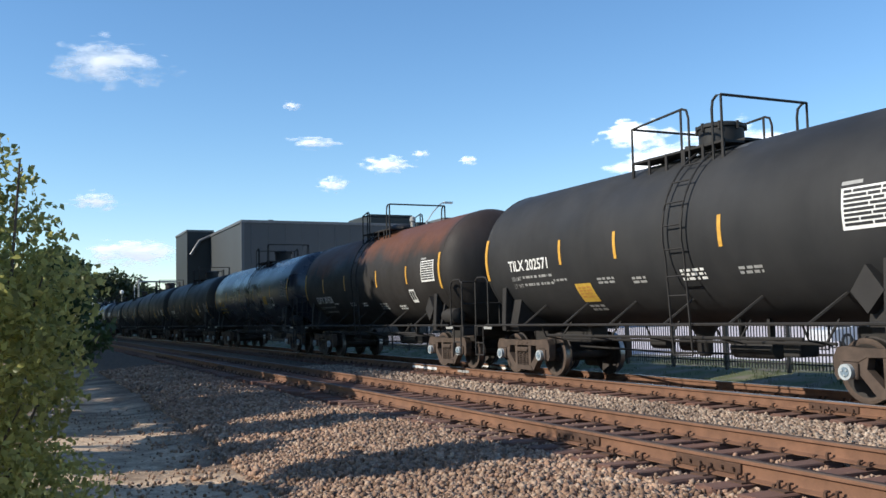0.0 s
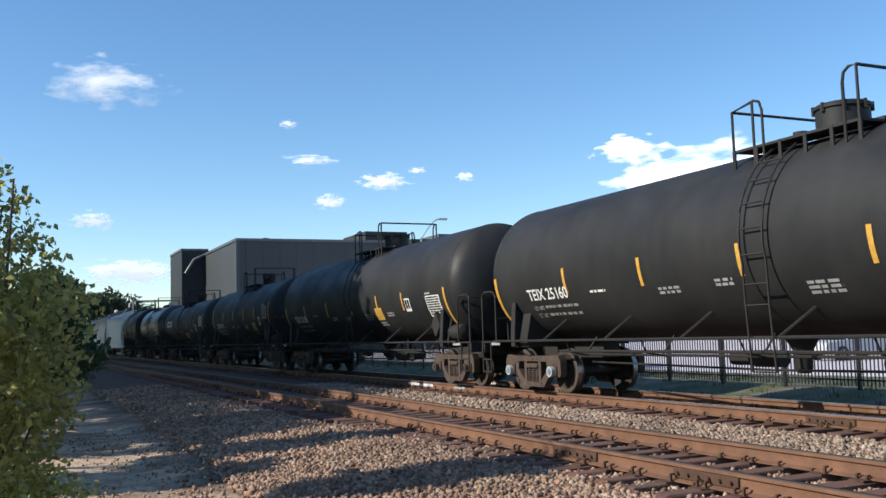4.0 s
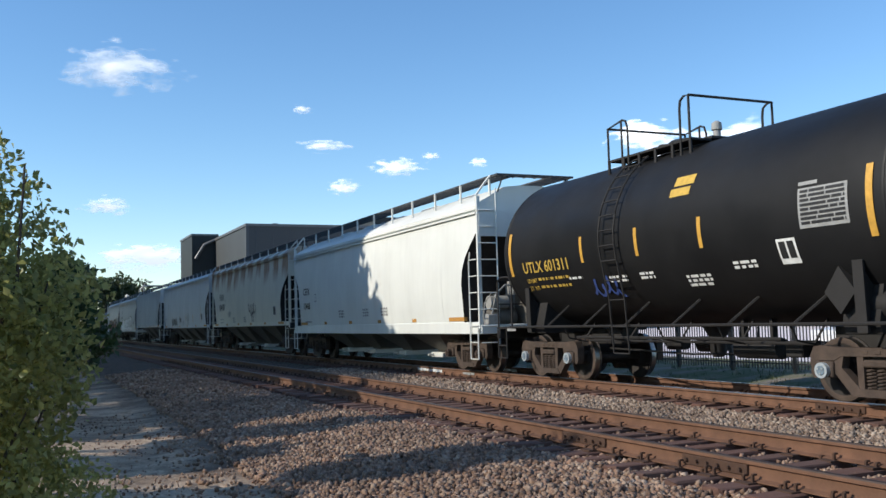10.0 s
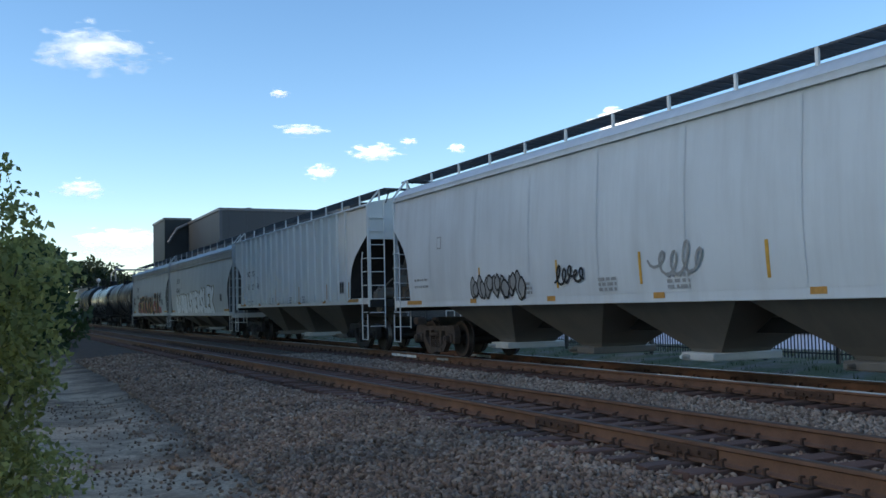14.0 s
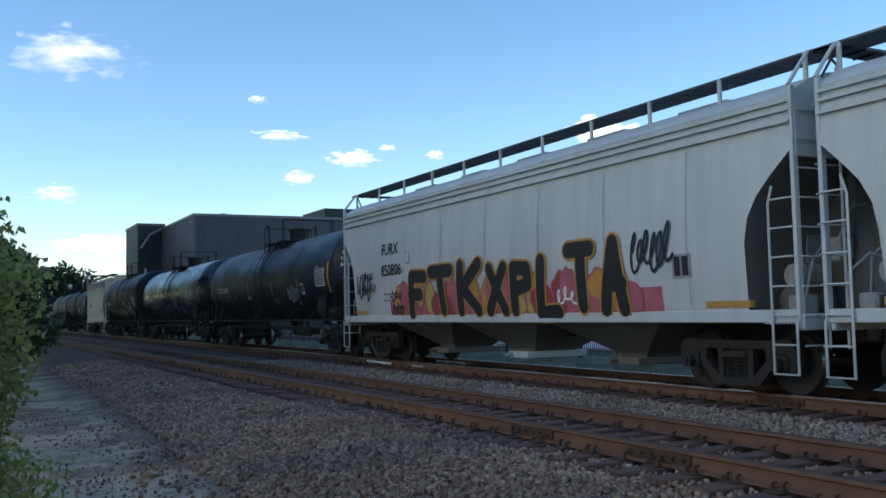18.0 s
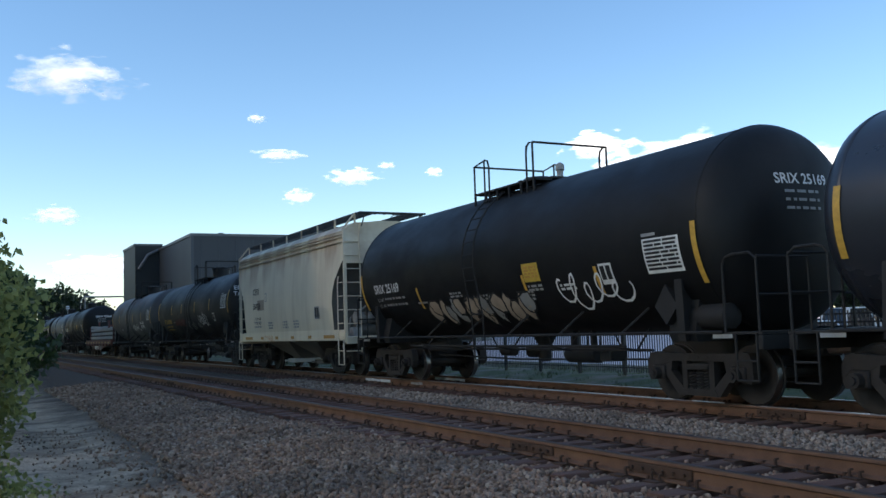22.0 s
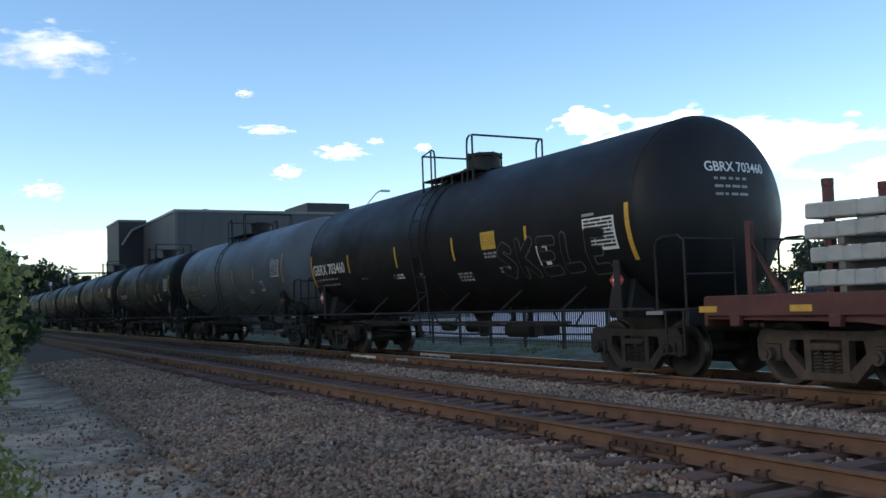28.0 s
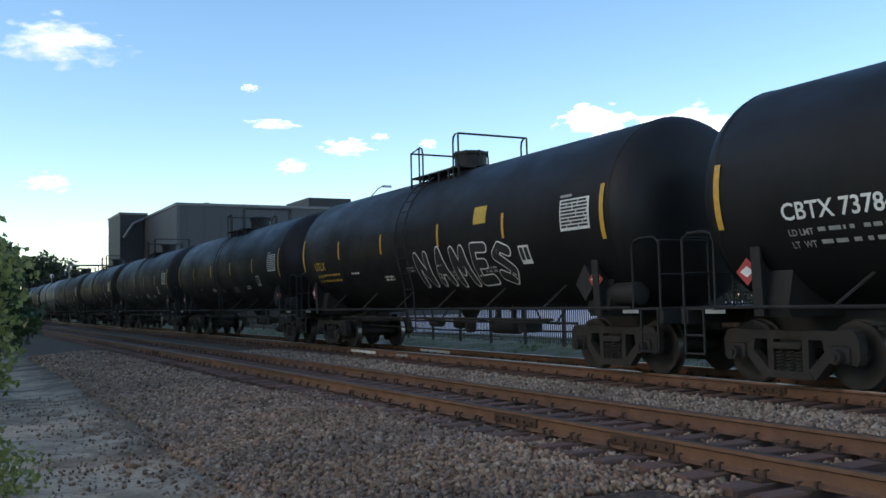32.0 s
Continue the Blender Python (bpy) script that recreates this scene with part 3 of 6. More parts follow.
# ---- lettering ----
def words(text, size):
    """Letters as flat polygons: points (u, v) and faces."""
    cu = bpy.data.curves.new("lettering", "FONT")
    cu.body, cu.size, cu.resolution_u = text, size, 3
    cu.offset = 0.016 * size
    ob = new("lettering", cu)
    me = bpy.data.meshes.new_from_object(ob.evaluated_get(bpy.context.evaluated_depsgraph_get()))
    bpy.data.objects.remove(ob)
    bpy.data.curves.remove(cu)
    v, f = [(p.co.x, p.co.y) for p in me.vertices], [tuple(q.vertices) for q in me.polygons]
    bpy.data.meshes.remove(me)
    return v, f


def bars(rng, w, h, rows):
    """Small print that cannot be read, as rows of short bars."""
    v, f = [], []
    step = h / rows
    for r in range(rows):
        u = 0.0
        while u < w:
            d = min(rng.uniform(0.06, 0.2) if rows < 5 else rng.uniform(0.12, 0.5), w - u)
            n = len(v)
            v += [(u, -r * step - step * 0.62), (u + d, -r * step - step * 0.62), (u + d, -r * step), (u, -r * step)]
            f.append((n, n + 1, n + 2, n + 3))
            u += d + (rng.uniform(0.03, 0.06) if rows < 5 else 0.025)
    return v, f


def rect(w, h, nu=2, nv=2):
    v = [(w * i / nu, h * j / nv) for j in range(nv + 1) for i in range(nu + 1)]
    return v, [(j * (nu + 1) + i, j * (nu + 1) + i + 1, (j + 1) * (nu + 1) + i + 1, (j + 1) * (nu + 1) + i) for j in range(nv) for i in range(nu)]


class Side:
    """Lays flat marks on the -x side of a car: u runs to the front (-y), v up."""

    def __init__(self, car, skin):
        self.car, self.skin = car, skin

    def put(self, name, shape, y, z, mat, label="", lift=0.008):
        v, f = shape
        p = []
        for q in v:
            zz = z + q[1]
            p.append((-(self.skin(zz) + lift + (q[2] if len(q) > 2 else 0.0)), y - q[0], zz))
        return part(name, Geo().add(p, f), mat, self.car, label, smooth=False)


def data_panel(side, y, z, w, h, rng, mat="white_mark", ink="dark_mark"):
    side.put("data_panel", rect(w, h, 2, 8), y, z, M[mat])
    v, f = bars(rng, w * 0.9, h * 0.9, 8)
    side.put("data_lettering", ([(a + w * 0.05, b + h * 0.95) for a, b in v], f), y, z, M[ink], lift=0.014)


# ---- tank cars ----
def tank_skin(R, zc):
    return lambda z: math.sqrt(max(R * R - (z - zc) ** 2, 0.01))


def tank_car(label, spacing, paint, number="", ink="white_mark", R=1.65, seed=1, stripes=5, band=False, dome=1, yellow=None, white_plate=False, caps="cap", tags=(), head_text="", ladder=True, tape="stripe", reservoir=True, placard=False, zoff=0.0, text_z=2.27, text_in=0.25, marks=None, plat=0.0, lad=0.35, test=True, head_words=(), text_size=0.32):
    car = thing("tank_car", label, "tank car", "cars of the freight train")
    rng = random.Random(seed)
    half, over, zc = spacing / 2, spacing / 2 + 1.72, 1.08 + R
    hl = half + 0.72
    skin = tank_skin(R, zc)
    side = Side(car, skin)
    prof = [(-hl - 0.74 * math.sin(a), R * math.cos(a)) for a in (1.5, 1.3, 1.1, 0.9, 0.7, 0.5, 0.3, 0.12)]
    prof += [(-hl + 2 * hl * k / 6, R) for k in range(7)]
    prof += [(-y, r) for y, r in prof[:8]][::-1]
    part("tank_shell", Geo().lathe(prof, 56, "y", (0, 0, zc)), M[paint], car)
    for y in ([0.0] if band else []):
        part("belly_band", Geo().lathe([(y - 0.2, R + 0.001), (y - 0.19, R + 0.03), (y + 0.19, R + 0.03), (y + 0.2, R + 0.001)], 56, "y", (0, 0, zc)), M[paint], car)
    for s in (-1, 1):
        part("head_seam", Geo().lathe([(s * hl - 0.03, R + 0.001), (s * hl - 0.02, R + 0.008), (s * hl + 0.02, R + 0.008), (s * hl + 0.03, R - 0.004)], 56, "y", (0, 0, zc)), M[paint], car)
    for s in (-1, 1):
        y = s * half
        part("stub_sill", Geo().box(-0.22, 0.22, min(s * (half - 1.5), s * over), max(s * (half - 1.5), s * over), 0.72, 1.06, c=0.02), M["under"], car)
        sad = Geo().prism([(-1.3, 0.98), (1.3, 0.98), (1.35, 1.12), (1.22, zc - math.sqrt(max(R * R - 1.22 ** 2, 0)) + 0.06), (0.8, zc - math.sqrt(R * R - 0.64) + 0.03), (-0.8, zc - math.sqrt(R * R - 0.64) + 0.03), (-1.22, zc - math.sqrt(max(R * R - 1.22 ** 2, 0)) + 0.06), (-1.35, 1.12)], y - 0.3, y + 0.3, axis="y")
        part("saddle", sad, M["under"], car)
        for d in (-1, 1):
            yw = y + s * 0.12
            web = Geo().prism([(d * 0.7, 1.0), (d * 1.44, 1.0), (d * 1.45, 1.2), (d * (skin(1.92) + 0.03), 1.95), (d * (skin(1.88) - 0.03), 1.88), (d * (skin(1.6) - 0.03), 1.6), (d * (skin(1.35) - 0.03), 1.35)], yw - 0.015, yw + 0.015, axis="y")
            web.prism([(d * 1.42, 1.0), (d * 1.46, 1.0), (d * 1.47, 1.2), (d * (skin(1.92) + 0.05), 1.96), (d * (skin(1.92) + 0.01), 1.95), (d * 1.43, 1.2)], yw - 0.085, yw + 0.085, axis="y")
            part("saddle_plate", web, M["under"], car)
        part("end_sill", Geo().box(-1.42, 1.42, min(s * (over - 0.14), s * over), max(s * (over - 0.14), s * over), 0.86, 1.08, c=0.015), M["under"], car)
        deck = Geo().box(-1.42, 1.42, min(s * (half + 0.95), s * over), max(s * (half + 0.95), s * over), 1.085, 1.12)
        part("end_platform", deck, M["under"], car)
        coupler(car, s * over, s)
        # cars that pass under the cloud get the shade-darkened castings
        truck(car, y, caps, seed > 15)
        for d in (-1, 1):
            e = s * (over - 0.06)
            hr = Geo().tube([(d * 1.4, s * (half + 1.0), 1.1), (d * 1.4, s * (half + 1.0), 2.12), (d * 1.4, s * (half + 1.06), 2.22), (d * 1.4, s * (half + 1.2), 2.26), (d * 1.4, e - s * 0.12, 2.26), (d * 1.4, e, 2.16), (d * 1.4, e, 1.1)], 0.022, 6)
            hr.tube([(d * 1.4, e, 1.65), (d * 0.35, e, 1.65)], 0.018, 6)
            hr.tube([(d * 1.4, e, 2.2), (d * 0.35, e, 2.2), (d * 0.35, e, 1.1)], 0.02, 6)
            part("end_handrail", hr, M["under"], car)
            st = Geo()
            for q in (0.42, 0.7):
                st.tube([(d * 1.43, s * (over - 0.5), q), (d * 1.43, s * (over - 0.1), q)], 0.018, 5)
            for yy in (over - 0.5, over - 0.1):
                st.tube([(d * 1.43, s * yy, 1.1), (d * 1.43, s * yy, 0.42)], 0.02, 5)
            part("sill_step", st, M["under"], car)
        tag = Geo().box(-1.445, -1.43, s * (over - 0.75) - 0.2, s * (over - 0.75) + 0.2, 1.03, 1.09)
        part("sill_plate", tag, M["grey_mark"], car)
    for d in (-1, 1):
        part("side_rail", Geo().tube([(d * 1.46, -half - 1.0, 1.12), (d * 1.46, half + 1.0, 1.12)], 0.026, 6), M["under"], car)
        for k in range(6):
            y = (-0.40 + 0.16 * k) * spacing
            br = Geo().tube([(d * 1.46, y + 0.22, 1.12), (d * (skin(1.55) - 0.02), y - 0.16, 1.55)], 0.024, 5)
            part("rail_brace", br, M["under"], car)
    # top fittings, set along the car by plat
    up = pose(0, plat, 0)
    top = zc + R
    deck = Geo()
    sag = lambda x: zc + math.sqrt(R * R - x * x)
    for d in (-1, 1):
        deck.box(min(d * 0.5, d * 0.95), max(d * 0.5, d * 0.95), -1.18, 1.32, top - 0.07, top - 0.03)
        for k in range(6):
            deck.box(min(d * 0.93, d * 0.96), max(d * 0.93, d * 0.96), -1.15 + 0.49 * k - 0.03, -1.15 + 0.49 * k + 0.03, sag(0.96) - 0.03, top - 0.03)
    deck.box(-0.5, 0.5, -1.18, -0.78, top - 0.02, top + 0.025)
    deck.box(-0.5, 0.5, 0.85, 1.32, top - 0.02, top + 0.025)
    part("top_platform", deck, M["under"], car, m=up)
    rails = Geo()
    h1 = top + 0.66
    for d in (-1, 1):
        x, h0 = d * 0.95, sag(0.97)
        # a low panel behind the ladder's opening and a high one before it
        f, b = lad + 0.3, min(lad - 0.3, -0.9)
        rails.tube([(x, 1.3, h0), (x, 1.3, h1 - 0.06), (x, f + 0.16, h1 + 0.02), (x, f + 0.05, h1 - 0.02), (x, f, h1 - 0.16), (x, f, h0)], 0.023, 6)
        rails.tube([(x, f + 0.2, h0), (x, f + 0.2, h1)], 0.023, 6)
        rails.tube([(x, -1.15, h0), (x, -1.15, h1 + 0.06), (x, b - 0.12, h1 + 0.06), (x, b - 0.03, h1 + 0.0), (x, b, h1 - 0.14), (x, b, h0)], 0.024, 6)
    rails.tube([(-0.95, -1.15, h1 + 0.06), (0.95, -1.15, h1 + 0.06)], 0.024, 6)
    rails.tube([(-0.95, 1.3, h1 - 0.06), (0.95, 1.3, h1 - 0.06)], 0.023, 6)
    part("platform_railing", rails, M["under"], car, m=up)
    if dome == 1:
        man = Geo().lathe([(top - 0.12, 0.4), (top + 0.4, 0.4), (top + 0.42, 0.43), (top + 0.47, 0.43), (top + 0.5, 0.38), (top + 0.53, 0.2)], 24, "z", (0.05, 0.0, 0))
        mw = part("manway", man, M["soot"], car, m=up)
        lid = Geo()
        for k in range(8):
            a = k * math.pi / 4
            lid.cyl((0.05 + 0.42 * math.cos(a), 0.42 * math.sin(a), top + 0.36), (0.05 + 0.42 * math.cos(a), 0.42 * math.sin(a), top + 0.5), 0.03, 6)
        part("lid_bolts", lid, M["under"], mw)
    elif dome == 2:
        for y, r, h in ((-0.55, 0.2, 0.52), (0.0, 0.27, 0.36), (0.55, 0.2, 0.6)):
            v = Geo().lathe([(top - 0.1, r * 0.8), (top + h * 0.6, r * 0.8), (top + h * 0.62, r), (top + h * 0.9, r), (top + h, r * 0.6)], 18, "z", (0.0, y, 0))
            part("relief_valve", v, M["truck_dark"], car, m=up)
    else:
        low = Geo().lathe([(top - 0.1, 0.42), (top + 0.12, 0.42), (top + 0.15, 0.36), (top + 0.2, 0.3)], 22, "z", (0, 0.1, 0))
        part("manway", low, M["soot"], car, m=up)
        part("vent_valve", Geo().lathe([(top - 0.05, 0.07), (top + 0.22, 0.07), (top + 0.24, 0.1), (top + 0.36, 0.09), (top + 0.4, 0.04)], 12, "z", (0, -0.75, 0)), M["grey_mark"], car, m=up)
    part("safety_valve", Geo().lathe([(top - 0.05, 0.09), (top + 0.16, 0.09), (top + 0.18, 0.13), (top + 0.28, 0.12)], 12, "z", (0.15, 0.95, 0)), M["under"], car, m=up)
    if ladder:
        for d in (-1, 1):
            g = Geo()
            angs = [math.pi / 2 - 0.53 - 0.16 * k for k in range(9)]
            pts = [((R + 0.1) * math.cos(a), zc + (R + 0.1) * math.sin(a)) for a in angs] + [(1.56, 1.6), (1.5, 0.62)]
            for y in (-0.24, 0.24):
                g.tube([(d * x, y - 0.5, z) for x, z in pts], 0.019, 5)
            fine = []
            for (xa, za), (xb, zb) in zip(pts, pts[1:]):
                for q in range(2):
                    fine.append((xa + (xb - xa) * q / 2, za + (zb - za) * q / 2))
            seen = None
            for x, z in fine + [pts[-1]]:
                if seen is None or math.hypot(x - seen[0], z - seen[1]) > 0.28:
                    g.tube([(d * x, -0.74, z), (d * x, -0.26, z)], 0.014, 5)
                    seen = (x, z)
            part("side_ladder", g, M["under"], car, m=pose(0, plat + lad + 0.5, 0))
    # brake gear and reservoir under the shell
    gear = Geo().cyl((-0.55, -half * 0.36 - 0.5, 0.72), (-0.55, -half * 0.36 + 0.45, 0.72), 0.17, 14)
    gear.box(-0.75, -0.35, -half * 0.36 - 1.1, -half * 0.36 - 0.75, 0.6, 0.85, c=0.02)
    gear.cyl((-0.55, half * 0.12 - 0.2, 0.78), (-0.55, half * 0.12 + 0.25, 0.78), 0.12, 12)
    for q in (-0.35, 0.3):
        gear.box(-0.6, -0.5, -half * 0.36 + q, -half * 0.36 + q + 0.06, 0.72, 1.35)
    part("air_reservoir", gear, M["under"], car)
    part("brake_cylinder", Geo().cyl((0.5, half * 0.2 - 0.35, 0.72), (0.5, half * 0.2 + 0.3, 0.72), 0.15, 14), M["under"], car)
    pipe = Geo().tube([(-0.85, -half + 1.3, 0.82), (-0.85, half - 1.3, 0.82)], 0.025, 6)
    pipe.tube([(-0.3, -half + 1.2, 0.64), (-0.7, 0, 0.6), (-0.3, half - 1.2, 0.64)], 0.02, 6)
    pipe.tube([(-1.28, -half + 1.5, 0.9), (-1.28, half - 1.5, 0.9)], 0.028, 6)
    for k in range(5):
        y = (-0.36 + 0.18 * k) * spacing
        pipe.tube([(-1.4, y, 1.12), (-1.28, y, 0.88), (-0.85, y, 0.8)], 0.018, 5)
        pipe.tube([(-0.85, y + 0.1, 0.82), (-0.5, y + 0.1, 1.25)], 0.02, 5)
    part("brake_rigging", pipe, M["under"], car)
    part("outlet_valve", Geo().lathe([(0.52, 0.1), (0.6, 0.14), (0.85, 0.14), (1.0, 0.22), (1.12, 0.3)], 16, "z", (0, 0.1, 0)), M["under"], car)
    if reservoir:
        y = -half - 0.5
        part("end_reservoir", Geo().lathe([(y - 0.42, 0.08), (y - 0.36, 0.2), (y + 0.36, 0.2), (y + 0.42, 0.08)], 16, "y", (-1.12, 0, 1.36)), M["under"], car)
        part("control_box", Geo().prism([(y + 0.45, 1.55), (y + 0.72, 1.25), (y + 0.98, 1.55), (y + 0.72, 1.9)], -1.46, -1.25), M["under"], car)
    # marks on the side
    z0 = 2.03 + zoff
    # marks: place and height of the end stripes, places and height of those between
    end_y, end_z, mids, mid_z = marks or (hl - 0.12, 2.7, [hl * q for q in (0.6, 0.2, -0.19, -0.58)], 2.7)
    for y in (end_y + 0.05, -end_y + 0.05):
        side.put("end_stripe", rect(0.11, 0.94, 1, 8), y, end_z - 0.47, M[tape], lift=0.016)
    for y in mids:
        side.put("reflector_stripe", rect(0.085, 0.5, 1, 4), y + 0.04, mid_z - 0.25, M[tape])
    if number:
        y = half - text_in
        if white_plate:
            v, f = words(number, 0.36)
            wide = max(a for a, b in v)
            side.put("number_plate_panel", rect(wide + 0.16, 0.4, 2, 4), y + 0.08, text_z - 0.08, M["white_mark"])
            side.put("car_lettering", (v, f), y, text_z, M["dark_mark"], lift=0.016)
        else:
            side.put("car_lettering", words(number, text_size), y, text_z, M[ink])
        for k, text in enumerate(("LD LMT", "LT  WT")):
            fine = M["grey_mark" if ink == "white_mark" else ink]
            side.put("weight_lettering", words(text, 0.12), y - 0.04, text_z - 0.21 - 0.16 * k, fine)
            for w, a in ((0.42, 0.52), (0.12, 1.0), (0.34, 1.2), (0.14, 1.6)):
                side.put("small_lettering", bars(rng, w, 0.085, 1), y - a, text_z - 0.125 - 0.16 * k, fine)
    data_panel(side, -end_y + 1.2, end_z - 0.26, 0.86, 0.56, rng, "white_mark" if rng.random() < 0.6 else "grey_mark")
    side.put("panel_heading", rect(0.34, 0.05), -end_y + 1.2, end_z + 0.34, M["grey_mark"])
    for y, z, w, rows in ((0.25 * hl, 2.0, 0.55, 2), (-0.18 * hl, 1.96, 0.6, 3), (-0.42 * hl, 1.98, 0.5, 2), (0.06 * hl, 2.02, 0.4, 2), (0.52 * hl, 2.02, 0.5, 1)):
        side.put("small_lettering", bars(rng, w, 0.07 * rows, rows), y, z + rng.uniform(-0.06, 0.12) + zoff, M["grey_mark" if rng.random() < 0.65 else "white_mark"])
    if test:
        side.put("test_panel", rect(0.36, 0.36, 1, 4), -0.62 * hl, 1.98 + zoff, M["white_mark"])
    for a in (0.04, 0.2) if test else ():
        side.put("test_panel_field", rect(0.12, 0.24, 1, 3), -0.62 * hl - a, 2.06 + zoff, M["soot"], lift=0.014)
    if yellow is not None:
        yd, zd = yellow
        side.put("warning_decal", rect(0.56, 0.36, 2, 4), yd + 0.28, zd - 0.18, M["decal"])
        side.put("decal_print", bars(rng, 0.44, 0.24, 4), yd + 0.22, zd + 0.12, M["orange_tape"], lift=0.013)
        side.put("small_lettering", bars(rng, 0.5, 0.14, 2), yd + 0.24, zd - 0.24, M["grey_mark"])
    if placard:
        for y in (-half - 0.1, half + 0.3):
            r = 0.2
            v, f = [(0, r), (-r, 0), (0, -r), (r, 0)], [(0, 1, 2, 3)]
            g = Geo().add([(-1.47, y - a, 1.62 + b) for a, b in v], f)
            pl = part("hazard_placard", g, M["red_mark"], car, smooth=False)
            part("placard_field", Geo().add([(-1.476, y - a * 0.62, 1.62 + b * 0.4) for a, b in v], f), M["white_mark"], pl, smooth=False)
    if head_text or head_words:
        # lettering on the front end
        def on_head(v, f, x, z, mat, name):
            p = []
            for a, b in v:
                rx, rz = x + a, z + b - zc
                q = min(0.98, math.hypot(rx, rz) / R)
                p.append((rx, -(hl + 0.74 * math.sqrt(1 - q * q)) - 0.012, z + b))
            part(name, Geo().add(p, f), mat, car, smooth=False)
        for text, size, x, z in ((head_text or " ", 0.23, -0.6, 0.6), *head_words):
            if text.strip():
                on_head(*words(text, size), x, zc + z, M[ink] if text == head_text else M["white_mark"], "head_lettering")
        for k in range(3):
            on_head(*bars(rng, 0.7, 0.07, 1), -0.45, zc + 0.5 - 0.13 * k, M["grey_mark"], "small_lettering")
    for fn in (tags if isinstance(tags, tuple) else (tags,)):
        fn(side, hl, rng)
    return car


def blob(rng, w, h, lean=0.0, n=14):
    """One rounded painted letter shape, too wild to read."""
    pts = []
    for k in range(n):
        a = 2 * math.pi * k / n
        r = 0.5 * rng.uniform(0.72, 1.08)
        u, v = r * w * math.cos(a) * (1.15 if abs(math.cos(a)) > 0.7 else 1), r * h * math.sin(a)
        pts.append((u + lean * v, v))
    return pts


def fan(pts, cu, cv, grow=0.0):
    n = len(pts)
    m = (sum(p[0] for p in pts) / n, sum(p[1] for p in pts) / n)
    v = [(cu + m[0], cv + m[1])]
    for u, w in pts:
        d = math.hypot(u - m[0], w - m[1]) or 1
        v.append((cu + u + (u - m[0]) / d * grow, cv + w + (w - m[1]) / d * grow))
    return v, [(0, 1 + k, 1 + (k + 1) % n) for k in range(n)]


def scrawl(y, z, w, h, mat, n=9, thick=0.03):
    """A hand-sprayed tag: one looping line."""
    def draw(side, hl, rng):
        tall = [rng.uniform(0.35, 1.0) for _ in range(n + 2)]
        lean, shift = rng.uniform(0.5, 1.1), rng.uniform(0, 6.28)
        line = []
        for i in range(n * 10 + 1):
            q = i / 10
            k = int(q)
            amp = tall[k] + (tall[k + 1] - tall[k]) * (q - k)
            a = 2 * math.pi * q + shift
            line.append((w * q / n + lean * 0.5 * w / n * math.cos(a) + 0.12 * h * amp * math.sin(a), 0.5 * h * amp * math.sin(a) + 0.12 * h * math.sin(a * 0.37)))
        side.put("spray_tag", brush([line], thick), y, z, mat, lift=0.014)
    return draw


def piece(y, z, w, h, n, fills, outline, halo=None, lean=0.12):
    """A large sprayed piece: outlined rounded shapes side by side."""
    def draw(side, hl, rng):
        step = w / n
        if halo:
            for k in range(n):
                side.put("spray_halo", fan(blob(rng, step * 1.5, h * rng.uniform(0.95, 1.3)), (k + 0.5) * step, 0), y, z, halo, lift=0.012)
        for k in range(n):
            hh = h * rng.uniform(0.82, 1.12)
            for q in range(2):
                b = blob(rng, step * rng.uniform(0.5, 0.75), hh * (1.0 if q == 0 else 0.7), lean * rng.choice((-1, 1)))
                cu, cv = (k + (0.36 if q == 0 else 0.68)) * step, (-0.05 if q == 0 else rng.choice((-0.14, 0.12))) * h
                side.put("spray_outline", fan(b, cu, cv, 0.05), y, z, outline, lift=0.016 + 0.004 * q)
                side.put("spray_fill", fan(b, cu, cv), y, z, fills[(k + q) % len(fills)], lift=0.018 + 0.004 * q)
    return draw

GLYPHS = {
    "A": "5 0 45 100 90 0|25 38 70 38", "B": "10 0 10 100 70 95 75 60 15 52 85 45 85 8 10 0", "E": "90 97 10 100 10 0 90 3|10 50 70 50", "F": "90 97 10 100 10 0|10 52 65 52",
    "G": "90 80 50 100 10 70 10 30 50 0 90 20 90 45 55 45", "H": "10 0 10 100|90 0 90 100|10 50 90 50", "K": "10 0 10 100|90 100 15 50 90 0", "L": "10 100 10 0 85 3",
    "M": "5 0 15 100 50 35 85 100 95 0", "N": "10 0 10 100 85 0 90 100", "O": "50 100 10 65 10 35 50 0 90 35 90 65 50 100", "P": "10 0 10 100 75 95 80 60 15 48",
    "S": "90 85 50 100 12 75 50 52 88 28 50 0 8 15", "T": "0 97 100 97|50 97 50 0", "U": "10 100 10 25 50 0 90 25 90 100", "X": "5 0 90 100|10 100 95 0", "R": "10 0 10 100 75 95 80 62 15 50 90 0", "Y": "5 100 50 50 95 100|50 50 45 0",
}


